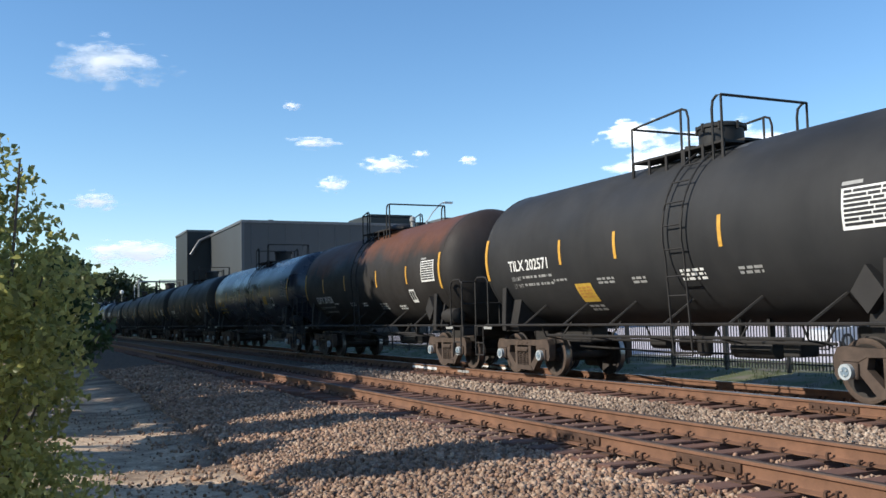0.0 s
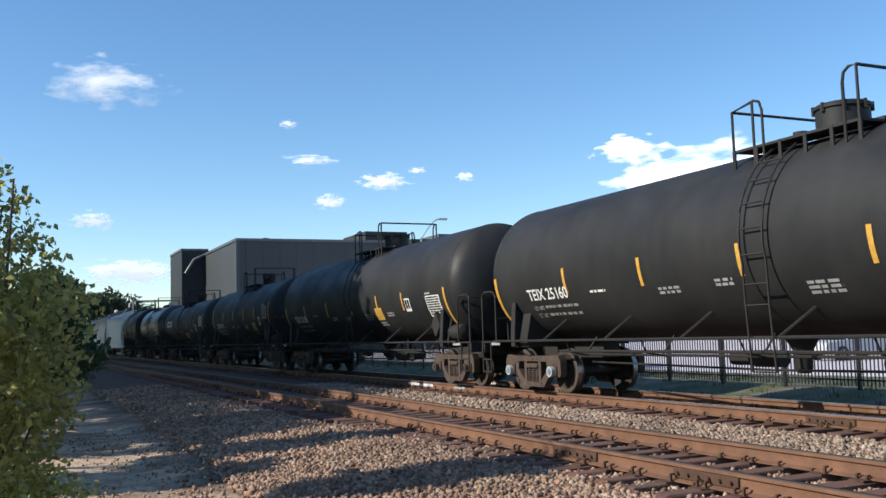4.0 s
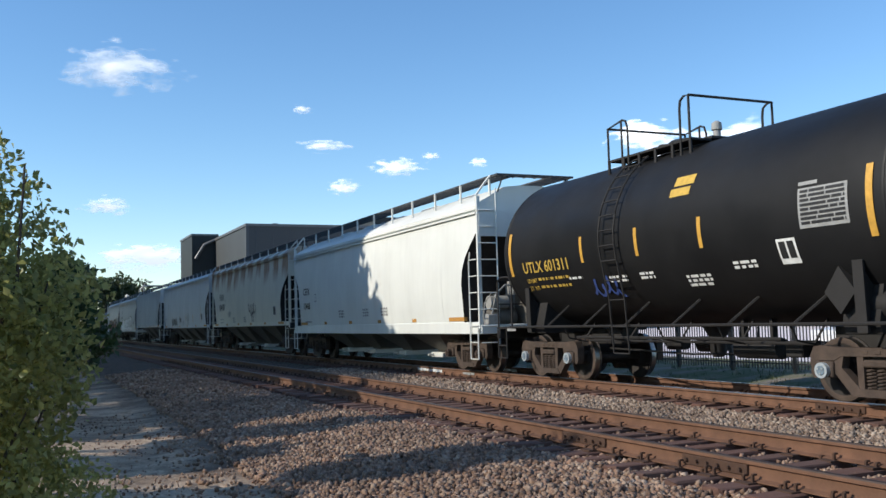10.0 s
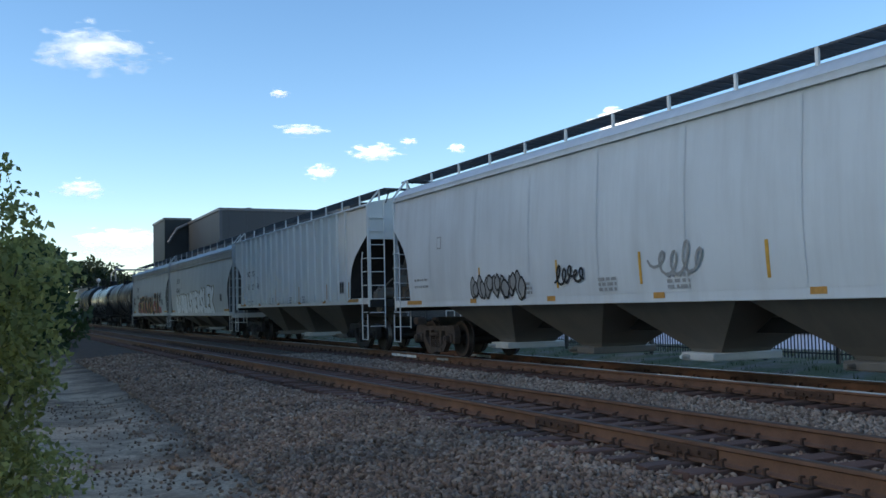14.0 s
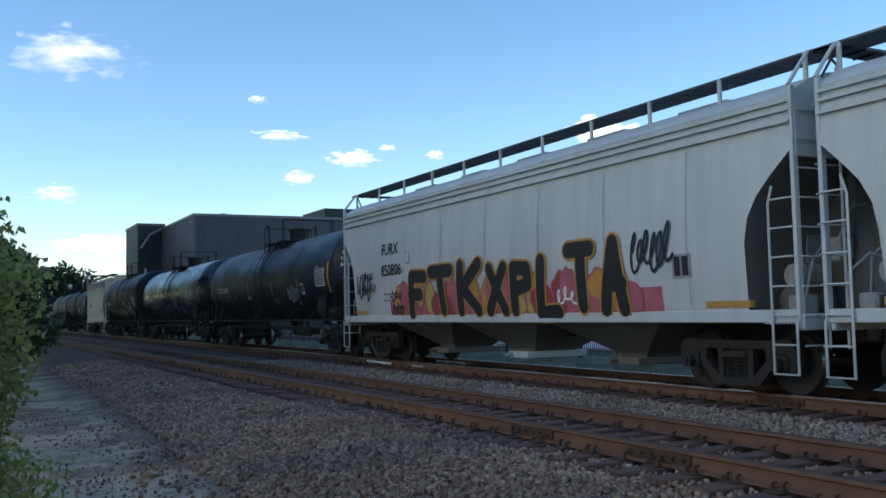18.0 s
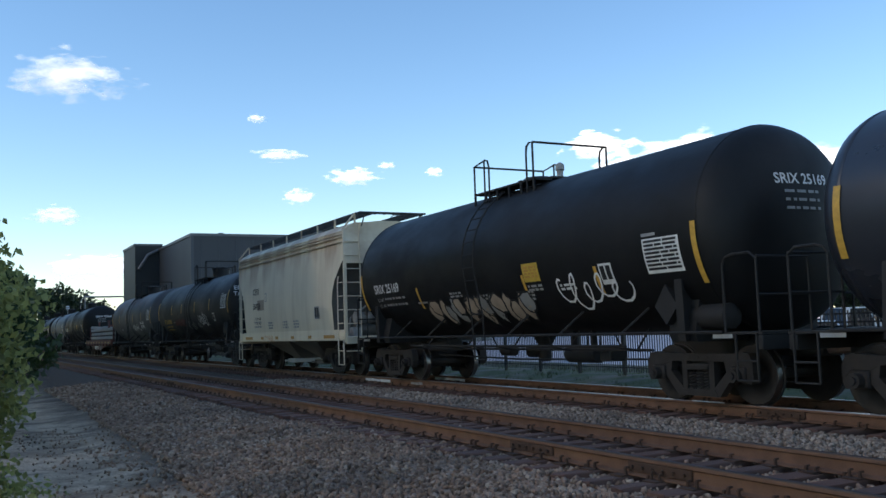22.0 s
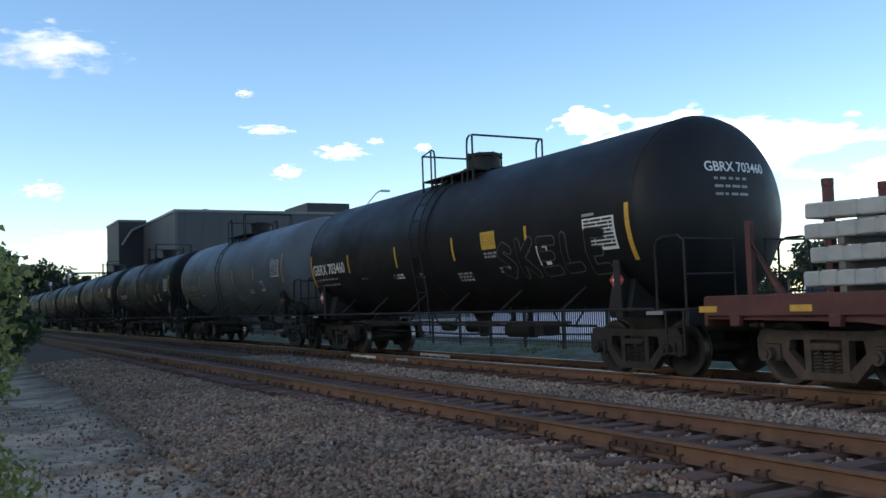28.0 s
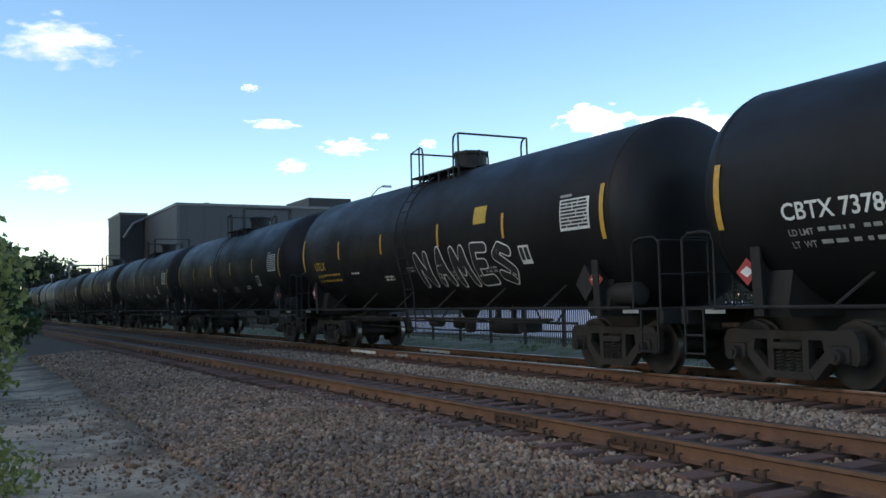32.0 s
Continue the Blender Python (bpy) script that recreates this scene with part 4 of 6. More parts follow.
def brush(strokes, thick):
    """Broad rounded strokes of spray paint; each dab lies a hair over the one before."""
    v, f, k = [], [], 0
    for line in strokes:
        for i, (p, q) in enumerate(line):
            k += 1
            n = len(v)
            v.append((p, q, 0.0002 * k))
            v += [(p + thick / 2 * math.cos(a * math.pi / 5), q + thick / 2 * math.sin(a * math.pi / 5), 0.0002 * k) for a in range(10)]
            f += [(n, n + 1 + a, n + 1 + (a + 1) % 10) for a in range(10)]
            if i + 1 < len(line):
                r, s = line[i + 1]
                d = math.hypot(r - p, s - q) or 1
                nx, ny = -(s - q) / d * thick / 2, (r - p) / d * thick / 2
                m = max(1, int(d / 0.2))
                for j in range(m):
                    a, b = j / m, (j + 1) / m
                    k += 1
                    n = len(v)
                    v += [(p + (r - p) * a - nx, q + (s - q) * a - ny, 0.0002 * k), (p + (r - p) * b - nx, q + (s - q) * b - ny, 0.0002 * k), (p + (r - p) * b + nx, q + (s - q) * b + ny, 0.0002 * k), (p + (r - p) * a + nx, q + (s - q) * a + ny, 0.0002 * k)]
                    f.append((n, n + 1, n + 2, n + 3))
    return v, f


def graffiti(text, y, z, w, h, coats, wild=0.05, lift=0.012):
    """Sprayed letters, each a part: coats are (paint, stroke width) from the lowest up."""
    def draw(side, hl, rng):
        step = w / len(text)
        shapes = []
        for k, c in enumerate(text):
            if c not in GLYPHS:
                continue
            hh, lean = h * rng.uniform(1 - wild, 1 + wild), rng.uniform(-0.1, 0.14)
            drop = rng.uniform(-0.5, 0.5) * wild * h
            lines = []
            for run in GLYPHS[c].split("|"):
                q = [float(s) / 100 for s in run.split()]
                lines.append([(k * step + step * 0.16 + q[i] * step * 0.7 + lean * (q[i + 1] - 0.5) * hh + rng.uniform(-1, 1) * wild * 0.3 * step, drop + q[i + 1] * hh) for i in range(0, len(q), 2)])
            shapes.append(lines)
        for n, (mat, thick) in enumerate(coats):
            for lines in shapes:
                side.put("spray_letter" if n == len(coats) - 1 else "spray_outline", brush(lines, thick), y, z, mat, lift=lift + 0.007 * n)
    return draw


def word(text, y, z, size, mat):
    return lambda side, hl, rng: side.put("sprayed_word", words(text, size), y, z, mat)


def panel(y, z, w, h, mat):
    return lambda side, hl, rng: side.put("paint_patch", rect(w, h, 3, 6), y, z, mat, lift=0.006)


# ---- covered hoppers ----
def hopper_car(label, spacing, paint, number=(), bays=3, style="round", sill_paint=None, deep=True, tags=(), seed=1, ink="dark_mark", over=1.62, posts=None, z_sill=1.08, text_z=3.0, tape="orange_tape", caps="cap", text_size=0.34, text_y=None, cut=1.0, end_shade="truck_dark", ledges=(3.81, 3.98, 4.1), eave_z=4.12, sill=None, gates=None, tape_z=0.05, seam=0.012, test=True):
    car = thing("covered_hopper_car", label, "hopper car", "cars of the freight train")
    rng = random.Random(seed)
    half = spacing / 2
    ye = half + over
    eave, ridge = (eave_z, 4.6) if style == "ledged" else (4.36, 4.62) if style == "ribbed" else (4.24, 4.62)

    def skin(z):
        if style == "ribbed":
            return 1.52
        return 1.42 + 0.13 * math.sin(math.pi * min(1, max(0, (z - 1.0) / 3.3)) ** 0.8)

    body, paintm = Geo(), M[paint]
    rings = []
    cuts = [(0.0, 3.42), (0.55 * cut, 3.12), (1.0 * cut, 2.84), (1.28 * cut, 2.55), (1.4 * cut, 2.2), (1.46 * cut, z_sill + 0.14)]
    ys = [(-ye + d, z) for d, z in cuts] + [(-half * 0.5, z_sill + 0.14), (0, z_sill + 0.14), (half * 0.5, z_sill + 0.14)] + [(ye - d, z) for d, z in cuts[::-1]]
    for y, zb in ys:
        zs = [zb + (eave - zb) * k / 8 for k in range(9)]
        roof = [(1.46, eave + 0.03), (1.3, eave + 0.08), (1.05, eave + 0.13), (0.7, ridge - 0.05), (0.25, ridge)] if style == "ribbed" else [(1.46, eave + 0.06), (1.34, eave + 0.17), (1.1, eave + 0.3), (0.7, ridge - 0.05), (0.25, ridge)] if style == "ledged" else [(1.46, eave + 0.06), (1.3, eave + 0.2), (1.05, eave + 0.33), (0.7, ridge - 0.05), (0.25, ridge)]
        ring = [(-skin(z), y, z) for z in zs] + [(-x, y, z) for x, z in roof] + [(x, y, z) for x, z in roof[::-1]] + [(skin(z), y, z) for z in zs[::-1]]
        rings.append(ring)
    body.loft(rings)
    # undersides at the cut ends take a dark colour that stands for shade
    for k in range(len(body.f) - 2):
        body.m[k] = 1 if k % len(rings[0]) == len(rings[0]) - 1 else 0
    part("hopper_body", body, (paintm, M[end_shade]), car)
    side = Side(car, skin)
    for z in (ledges if style == "ledged" else (eave - 0.04,)):
        for d in (-1, 1):
            x = d * (skin(z) + 0.04)
            part("roof_ledge", Geo().box(min(x - d * 0.04, x + d * 0.025), max(x - d * 0.04, x + d * 0.025), -ye, ye, z - 0.022, z + 0.022), paintm, car, smooth=False)
    if style == "ribbed":
        for d in (-1, 1):
            for k in range(18):
                y = 6.85 - 0.785 * k
                zb = z_sill + 0.1
                part("side_rib", Geo().box(min(d * 1.5, d * 1.595), max(d * 1.5, d * 1.595), y - 0.045, y + 0.045, zb, eave, c=0.015), paintm, car)
    else:
        for k in range(1, 8):
            y = -ye + 2 * ye * k / 8
            side.put("panel_seam", rect(0.025, eave - z_sill - 0.3, 1, 10), y, z_sill + 0.2, paintm, lift=seam)
    sp = M[sill_paint] if sill_paint else paintm
    lo, hi = sill or (-0.22 if deep and style != "ledged" else -0.02, 0.16)
    for d in (-1, 1):
        x = 1.49
        part("side_sill", Geo().box(min(d * (x - 0.1), d * x), max(d * (x - 0.1), d * x), -ye, ye, z_sill + lo, z_sill + hi, c=0.012), sp, car)
        # running board with its stanchions
        board = Geo()
        for k in range(12):
            x = d * (0.5 + 0.0525 * k)
            board.box(x - 0.009, x + 0.009, -ye - 0.1, ye + 0.1, 4.79, 4.82)
        for k in range(int(2 * ye / 0.3)):
            y = -ye + 0.3 * k
            board.box(min(d * 0.5, d * 1.08), max(d * 0.5, d * 1.08), y - 0.02, y + 0.02, 4.785, 4.805)
        part("running_board", board, M["grating"], car, smooth=False)
        nst = max(6, int(2 * ye / 1.55))
        for k in range(nst + 1):
            y = -ye + 0.05 + k * (2 * ye - 0.1) / nst
            part("board_stanchion", Geo().box(min(d * 1.06, d * 1.1), max(d * 1.06, d * 1.1), y - 0.03, y + 0.03, 4.34, 4.81), sp if style != "round" else M["white_mark"], car, smooth=False)
    for k in range(3 if spacing < 10 else 5):
        y = -half + spacing * (k + 0.5) / (3 if spacing < 10 else 5)
        part("roof_hatch", Geo().box(-0.3, 0.3, y - 0.6, y + 0.6, ridge - 0.01, ridge + 0.12, c=0.03), paintm, car)
    for s in (-1, 1):
        e = s * ye
        part("end_cap", Geo().box(-1.45, 1.45, min(e, e + s * 0.05), max(e, e + s * 0.05), 3.32, min(eave, 4.0) - 0.02), paintm, car, smooth=False)
        cross = Geo()
        for k in range(7):
            yy = e + s * (0.02 + 0.055 * k)
            cross.box(-1.08, 1.08, yy - 0.009, yy + 0.009, 4.79, 4.82)
        for k in range(8):
            x = -1.07 + 2.14 * k / 7
            cross.box(x - 0.015, x + 0.015, min(e, e + s * 0.36), max(e, e + s * 0.36), 4.775, 4.8)
        for x in (-0.9, 0.9):
            cross.tube([(x, e + s * 0.33, 4.78), (x, e + s * 0.03, 4.42)], 0.02, 5)
        part("end_walkway", cross, M["grating"], car, smooth=False)
        part("end_sill", Geo().box(-1.46, 1.46, min(e - s * 0.1, e + s * 0.06), max(e - s * 0.1, e + s * 0.06), z_sill - 0.12, z_sill + 0.1, c=0.015), M["under"] if style != "ledged" else sp, car)
        # valves, brake cylinder and pipework in the open end
        gear = Geo().cyl((-0.95, e - s * 0.55, 1.72), (-0.45, e - s * 0.55, 1.72), 0.17, 12)
        gear.box(-1.15, -0.85, min(e - s * 0.5, e - s * 0.2), max(e - s * 0.5, e - s * 0.2), z_sill + 0.06, z_sill + 0.36, c=0.03)
        gear.box(-0.5, -0.2, min(e - s * 0.4, e - s * 0.1), max(e - s * 0.4, e - s * 0.1), 1.9, 2.25, c=0.03)
        gear.box(-0.3, 0.3, min(e - s * 0.9, e - s * 0.84), max(e - s * 0.9, e - s * 0.84), z_sill, 2.6)
        gear.tube([(-1.0, e - s * 0.3, z_sill + 0.3), (-0.9, e - s * 0.25, 1.9), (-0.6, e - s * 0.3, 2.15), (-0.35, e - s * 0.25, 2.1)], 0.025, 6)
        gear.tube([(-1.3, e - s * 0.2, z_sill + 0.05), (-1.25, e - s * 0.15, 1.7), (-1.0, e - s * 0.3, 1.95), (-0.7, e - s * 0.5, 1.85)], 0.022, 6)
        gear.tube([(-0.35, e - s * 0.25, 2.2), (-0.1, e - s * 0.2, 2.7), (0.2, e - s * 0.2, 2.75)], 0.022, 6)
        part("brake_gear", gear, M["grey_mark"] if style == "ledged" else M["bay"], car)
        part("end_deck", Geo().box(-1.4, 1.4, min(e, e - s * 1.5), max(e, e - s * 1.5), z_sill - 0.02, z_sill + 0.04), M["under"], car, smooth=False)
        part("centre_brace", Geo().prism([(e - s * 0.2, z_sill), (e - s * 1.5, z_sill), (e - s * 0.25, 3.3)][:: -s], -0.05, 0.05), M["bay"], car, smooth=False)
        coupler(car, s * (ye + 0.06), s)
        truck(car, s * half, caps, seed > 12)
        for d in (-1, 1):
            x = d * 1.5
            pst = Geo().box(min(x - d * 0.1, x), max(x - d * 0.1, x), min(e - s * 0.035, e + s * 0.035), max(e - s * 0.035, e + s * 0.035), z_sill - 0.1, 4.3, c=0.01)
            part("corner_post", pst, sp, car)
            roofrail = Geo().tube([(x, e, 4.3), (d * 1.25, e, 4.62), (d * 1.08, e, 4.81)], 0.03, 6)
            part("grab_rail", roofrail, sp, car)
            lad = Geo()
            y2 = e - s * 0.42
            lad.tube([(x + d * 0.03, y2, 0.35), (x + d * 0.03, y2, 2.7), (x + d * 0.03, y2 + s * 0.08, 2.95)], 0.02, 5)
            lad.tube([(x + d * 0.03, e, 0.35), (x + d * 0.03, e, 1.1)], 0.02, 5)
            for k in range(7):
                z = 0.36 + 0.4 * k
                lad.tube([(x + d * 0.03, y2, z), (x + d * 0.03, e, z)], 0.014, 5)
            part("side_ladder", lad, sp, car)
            el = Geo()
            for k in range(10):
                z = 0.75 + 0.4 * k
                if z < 4.3:
                    el.tube([(x - d * 0.02, e + s * 0.08, z), (x - d * 0.48, e + s * 0.08, z)], 0.014, 5)
            el.tube([(x - d * 0.5, e + s * 0.08, 0.7), (x - d * 0.5, e + s * 0.08, 4.5)], 0.02, 5)
            part("end_ladder", el, sp, car)
    part("brake_wheel", Geo().tube([(0.35 + 0.24 * math.cos(a * 0.5236), -ye - 0.16, 2.35 + 0.24 * math.sin(a * 0.5236)) for a in range(12)], 0.018, 5, closed=True), M["bay"], car)
    bs = Geo().cyl((0.35, -ye - 0.16, 2.35), (0.35, -ye + 0.02, 2.35), 0.09, 10)
    bs.box(0.18, 0.52, -ye - 0.02, -ye + 0.08, 2.1, 2.6)
    part("brake_stand", bs, M["bay"], car)
    part("end_reservoir", Geo().cyl((-0.9, -ye + 0.65, 1.35), (-0.2, -ye + 0.65, 1.35), 0.22, 14), M["bay"], car)
    part("centre_sill", Geo().box(-0.2, 0.2, -ye, ye, 0.75, 1.0), M["under"], car, smooth=False)
    span = 2 * (half - 1.2)
    for k in range(bays):
        yc = -span / 2 + span * (k + 0.5) / bays
        w = span / bays / 2 - 0.04
        z0 = z_sill + 0.05
        r = lambda z, hw, hl: [(-hw, yc - hl, z), (hw, yc - hl, z), (hw, yc + hl, z), (-hw, yc + hl, z)]
        part("hopper_bay", Geo().loft([r(0.42, 0.55, 0.35), r(0.48, 0.58, 0.4), r(z0, 1.4, w)]), M["bay"], car, smooth=False)
        gate = Geo().box(-0.78, 0.78, yc - 0.4, yc + 0.4, 0.28, 0.42, c=0.02)
        gate.cyl((-0.95, yc + 0.2, 0.35), (0.95, yc + 0.2, 0.35), 0.035, 8)
        part("outlet_gate", gate, M[gates] if gates else M["grey_hopper"] if k % 2 else M["bay"], car)
    # marks
    y = ye - 1.35 if text_y is None else text_y
    for k, text in enumerate(number):
        side.put("car_lettering", words(text, text_size), y, text_z - 0.55 * k, M[ink], lift=0.014)
    for k in range(2):
        side.put("small_lettering", bars(rng, 0.85, 0.09, 1), y - 0.1, text_z - 1.0 - 0.17 * k, M["grey_mark"], lift=0.014)
    if test:
        side.put("test_panel", rect(0.42, 0.38, 1, 2), -ye + 2.4, 1.75, M["grey_mark"], lift=0.014)
    for a in (0.05, 0.23) if test else ():
        side.put("test_panel_field", rect(0.14, 0.3, 1, 2), -ye + 2.4 - a, 1.79, M["dark_mark"], lift=0.02)
    for q in (0.3, 0.0, -0.2):
        side.put("small_lettering", bars(rng, 0.55, 0.28, 3), q * ye, 1.75, M["grey_mark"], lift=0.014)
    side.put("small_sign", rect(0.24, 0.3), y - 1.5, text_z - 0.3, M["grey_mark"], lift=0.013)
    side.put("small_sign_field", rect(0.18, 0.24), y - 1.53, text_z - 0.27, paintm, lift=0.018)
    for k in range(6):
        yy = ye - 1.3 - k * (2 * ye - 2.6) / 5
        w = 0.9 if k in (0, 5) else 0.28
        part("reflector_tape", Geo().box(-skin(z_sill + tape_z) - 0.012 if tape_z > 0.15 else -1.502, -1.4 if tape_z > 0.15 else -1.49, yy - w / 2, yy + w / 2, z_sill + tape_z, z_sill + tape_z + 0.1), M[tape], car, smooth=False)
    for fn in (tags if isinstance(tags, tuple) else (tags,)):
        fn(side, ye, rng)
    return car


# ---- flat car with concrete ties ----
def flat_car(label, spacing):
    car = thing("flat_car", label, "flat car", "cars of the freight train")
    half = spacing / 2
    ye = half + 1.75
    rng = random.Random(4)
    deck = Geo().box(-1.45, 1.45, -ye, ye, 1.2, 1.28)
    part("deck", deck, M["flat_red"], car, smooth=False)
    for d in (-1, 1):
        x0, x1 = sorted((d * 1.36, d * 1.44))
        part("side_sill", Geo().prism([(-ye, 1.2), (-ye, 0.96), (-4.8, 0.92), (-1.0, 0.52), (1.0, 0.52), (4.8, 0.92), (ye, 0.96), (ye, 1.2)], x0, x1), M["flat_red"], car, smooth=False)
        part("deck_edge", Geo().box(min(d * 1.4, d * 1.5), max(d * 1.4, d * 1.5), -ye, ye, 1.0, 1.3, c=0.015), M["flat_red"], car)
        for k in range(9):
            y = -ye + 0.6 + k * (2 * ye - 1.2) / 8
            part("stake_pocket", Geo().box(min(d * 1.44, d * 1.54), max(d * 1.44, d * 1.54), y - 0.09, y + 0.09, 0.86, 1.02, c=0.012), M["flat_red"], car)
            part("reflector_tape", Geo().box(min(d * 1.501, d * 1.506), max(d * 1.501, d * 1.506), y + 0.36, y + 0.72, 1.06, 1.15), M["stripe"], car, smooth=False)
    for s in (-1, 1):
        part("end_sill", Geo().box(-1.45, 1.45, min(s * ye, s * (ye + 0.08)), max(s * ye, s * (ye + 0.08)), 0.86, 1.28, c=0.01), M["flat_red"], car)
        coupler(car, s * (ye + 0.05), s)
        truck(car, s * half)
    part("centre_sill", Geo().box(-0.3, 0.3, -ye, ye, 0.66, 1.2), M["under"], car, smooth=False)
    for y in (-5.8, 0.0, 5.8):
        for d in (-1, 1):
            for q in ((-0.15, 0.15) if y == 0 else (0,)):
                x, yy = d * 0.6, y + q
                post = Geo().box(x - 0.06, x + 0.06, yy - 0.06, yy + 0.06, 1.28, 2.84, c=0.01)
                post.cyl((x, yy, 2.78), (x, yy, 2.88), 0.085, 10)
                part("stake", post, M["flat_red"], car)
        if y == 0:
            part("cross_beam", Geo().box(-0.6, 0.6, y - 0.05, y + 0.05, 2.36, 2.52), M["flat_red"], car, smooth=False)
    for s in (-1, 1):
        for d in (-1, 1):
            x, y = d * 1.2, s * 6.7
            post = Geo().box(x - 0.05, x + 0.05, y - 0.05, y + 0.05, 1.28, 2.36, c=0.01)
            post.prism([(y, 2.1), (y - s * 0.05, 2.0), (y - s * 0.62, 1.28), (y - s * 0.5, 1.28)][::s], x - 0.03, x + 0.03)
            part("end_stake", post, M["flat_red"], car)
    side = Side(car, lambda z: 1.44)
    v, f = rect(0.16, 0.24)
    for k in range(4):
        side.put("lettering_bar", (v, f), 1.75 - 0.2 * k, 0.6, M["white_mark"], lift=0.012)
    side.put("car_lettering", words("922187", 0.36), 0.82, 0.6, M["white_mark"], lift=0.012)
    for k, text in enumerate(("LD LMT", "LT WT")):
        side.put("weight_lettering", words(text, 0.11), -0.35, 0.8 - 0.16 * k, M["white_mark"], lift=0.012)
        side.put("small_lettering", bars(rng, 0.4, 0.09, 1), -0.86, 0.88 - 0.16 * k, M["grey_mark"], lift=0.012)
    side.put("test_panel", rect(0.5, 0.4), -1.4, 0.57, M["grey_mark"], lift=0.01)
    side.put("test_panel_field", rect(0.18, 0.26), -1.46, 0.64, M["dark_mark"], lift=0.014)
    side.put("test_panel_field", rect(0.18, 0.26), -1.68, 0.64, M["dark_mark"], lift=0.014)
    return car


def tie_stacks():
    """Two stacks of long notched concrete ties, laid along the flat car in layers on wooden strips between its stakes."""
    rng = random.Random(9)
    ties = []
    for n in range(3):
        g = Geo()
        for k in range(22):
            y0 = -3.08 + 0.28 * k
            g.box(-0.21, 0.21, y0 + 0.014, y0 + 0.268, rng.uniform(0, 0.006), 0.215 + rng.uniform(-0.008, 0.004), c=0.022)
        g.box(-0.19, 0.19, -3.07, 3.07, 0.02, 0.19)
        ties.append(g.mesh("concrete_tie", M["concrete"], smooth=False))
    strip = Geo().box(-1.28, 1.28, -0.05, 0.05, 0, 0.09).mesh("wooden_strip", M["bay"], smooth=False)
    short = Geo()
    for k in range(8):
        short.box(-0.21, 0.21, -1.64 + 0.41 * k + 0.012, -1.64 + 0.41 * k + 0.4, 0, 0.21, c=0.022)
    short.box(-0.19, 0.19, -1.63, 1.63, 0.02, 0.19)
    short = short.mesh("short_tie", M["concrete"], smooth=False)
    out = []
    for b, yc in enumerate((2.6, -3.62)):
        st = thing("concrete_tie_stack", "stack of pale notched concrete ties on a red flat car", "tie stack", "tie stacks on the flat car")
        for layer in range(3):
            z = 1.285 + layer * 0.315
            for y in (-2.4, 0.4, 2.5):
                part("wooden_strip", strip, None, st, m=pose(0, yc + y, z))
            for x in (-1.06, -0.27, 0.27, 1.06):
                part("concrete_tie", rng.choice(ties), None, st, m=pose(x + rng.uniform(-0.02, 0.02), yc + rng.uniform(-0.06, 0.06), z + 0.09, 0, 0, rng.uniform(-0.3, 0.3)))
        if b == 0:
            for x in (-1.05, -0.2, 0.25, 1.05):
                part("short_tie", short, None, st, m=pose(x, yc + 1.4 + rng.uniform(-0.1, 0.1), 2.24, 1.5, 0, rng.uniform(-1.5, 1.5)))
        out.append(st)
    return out


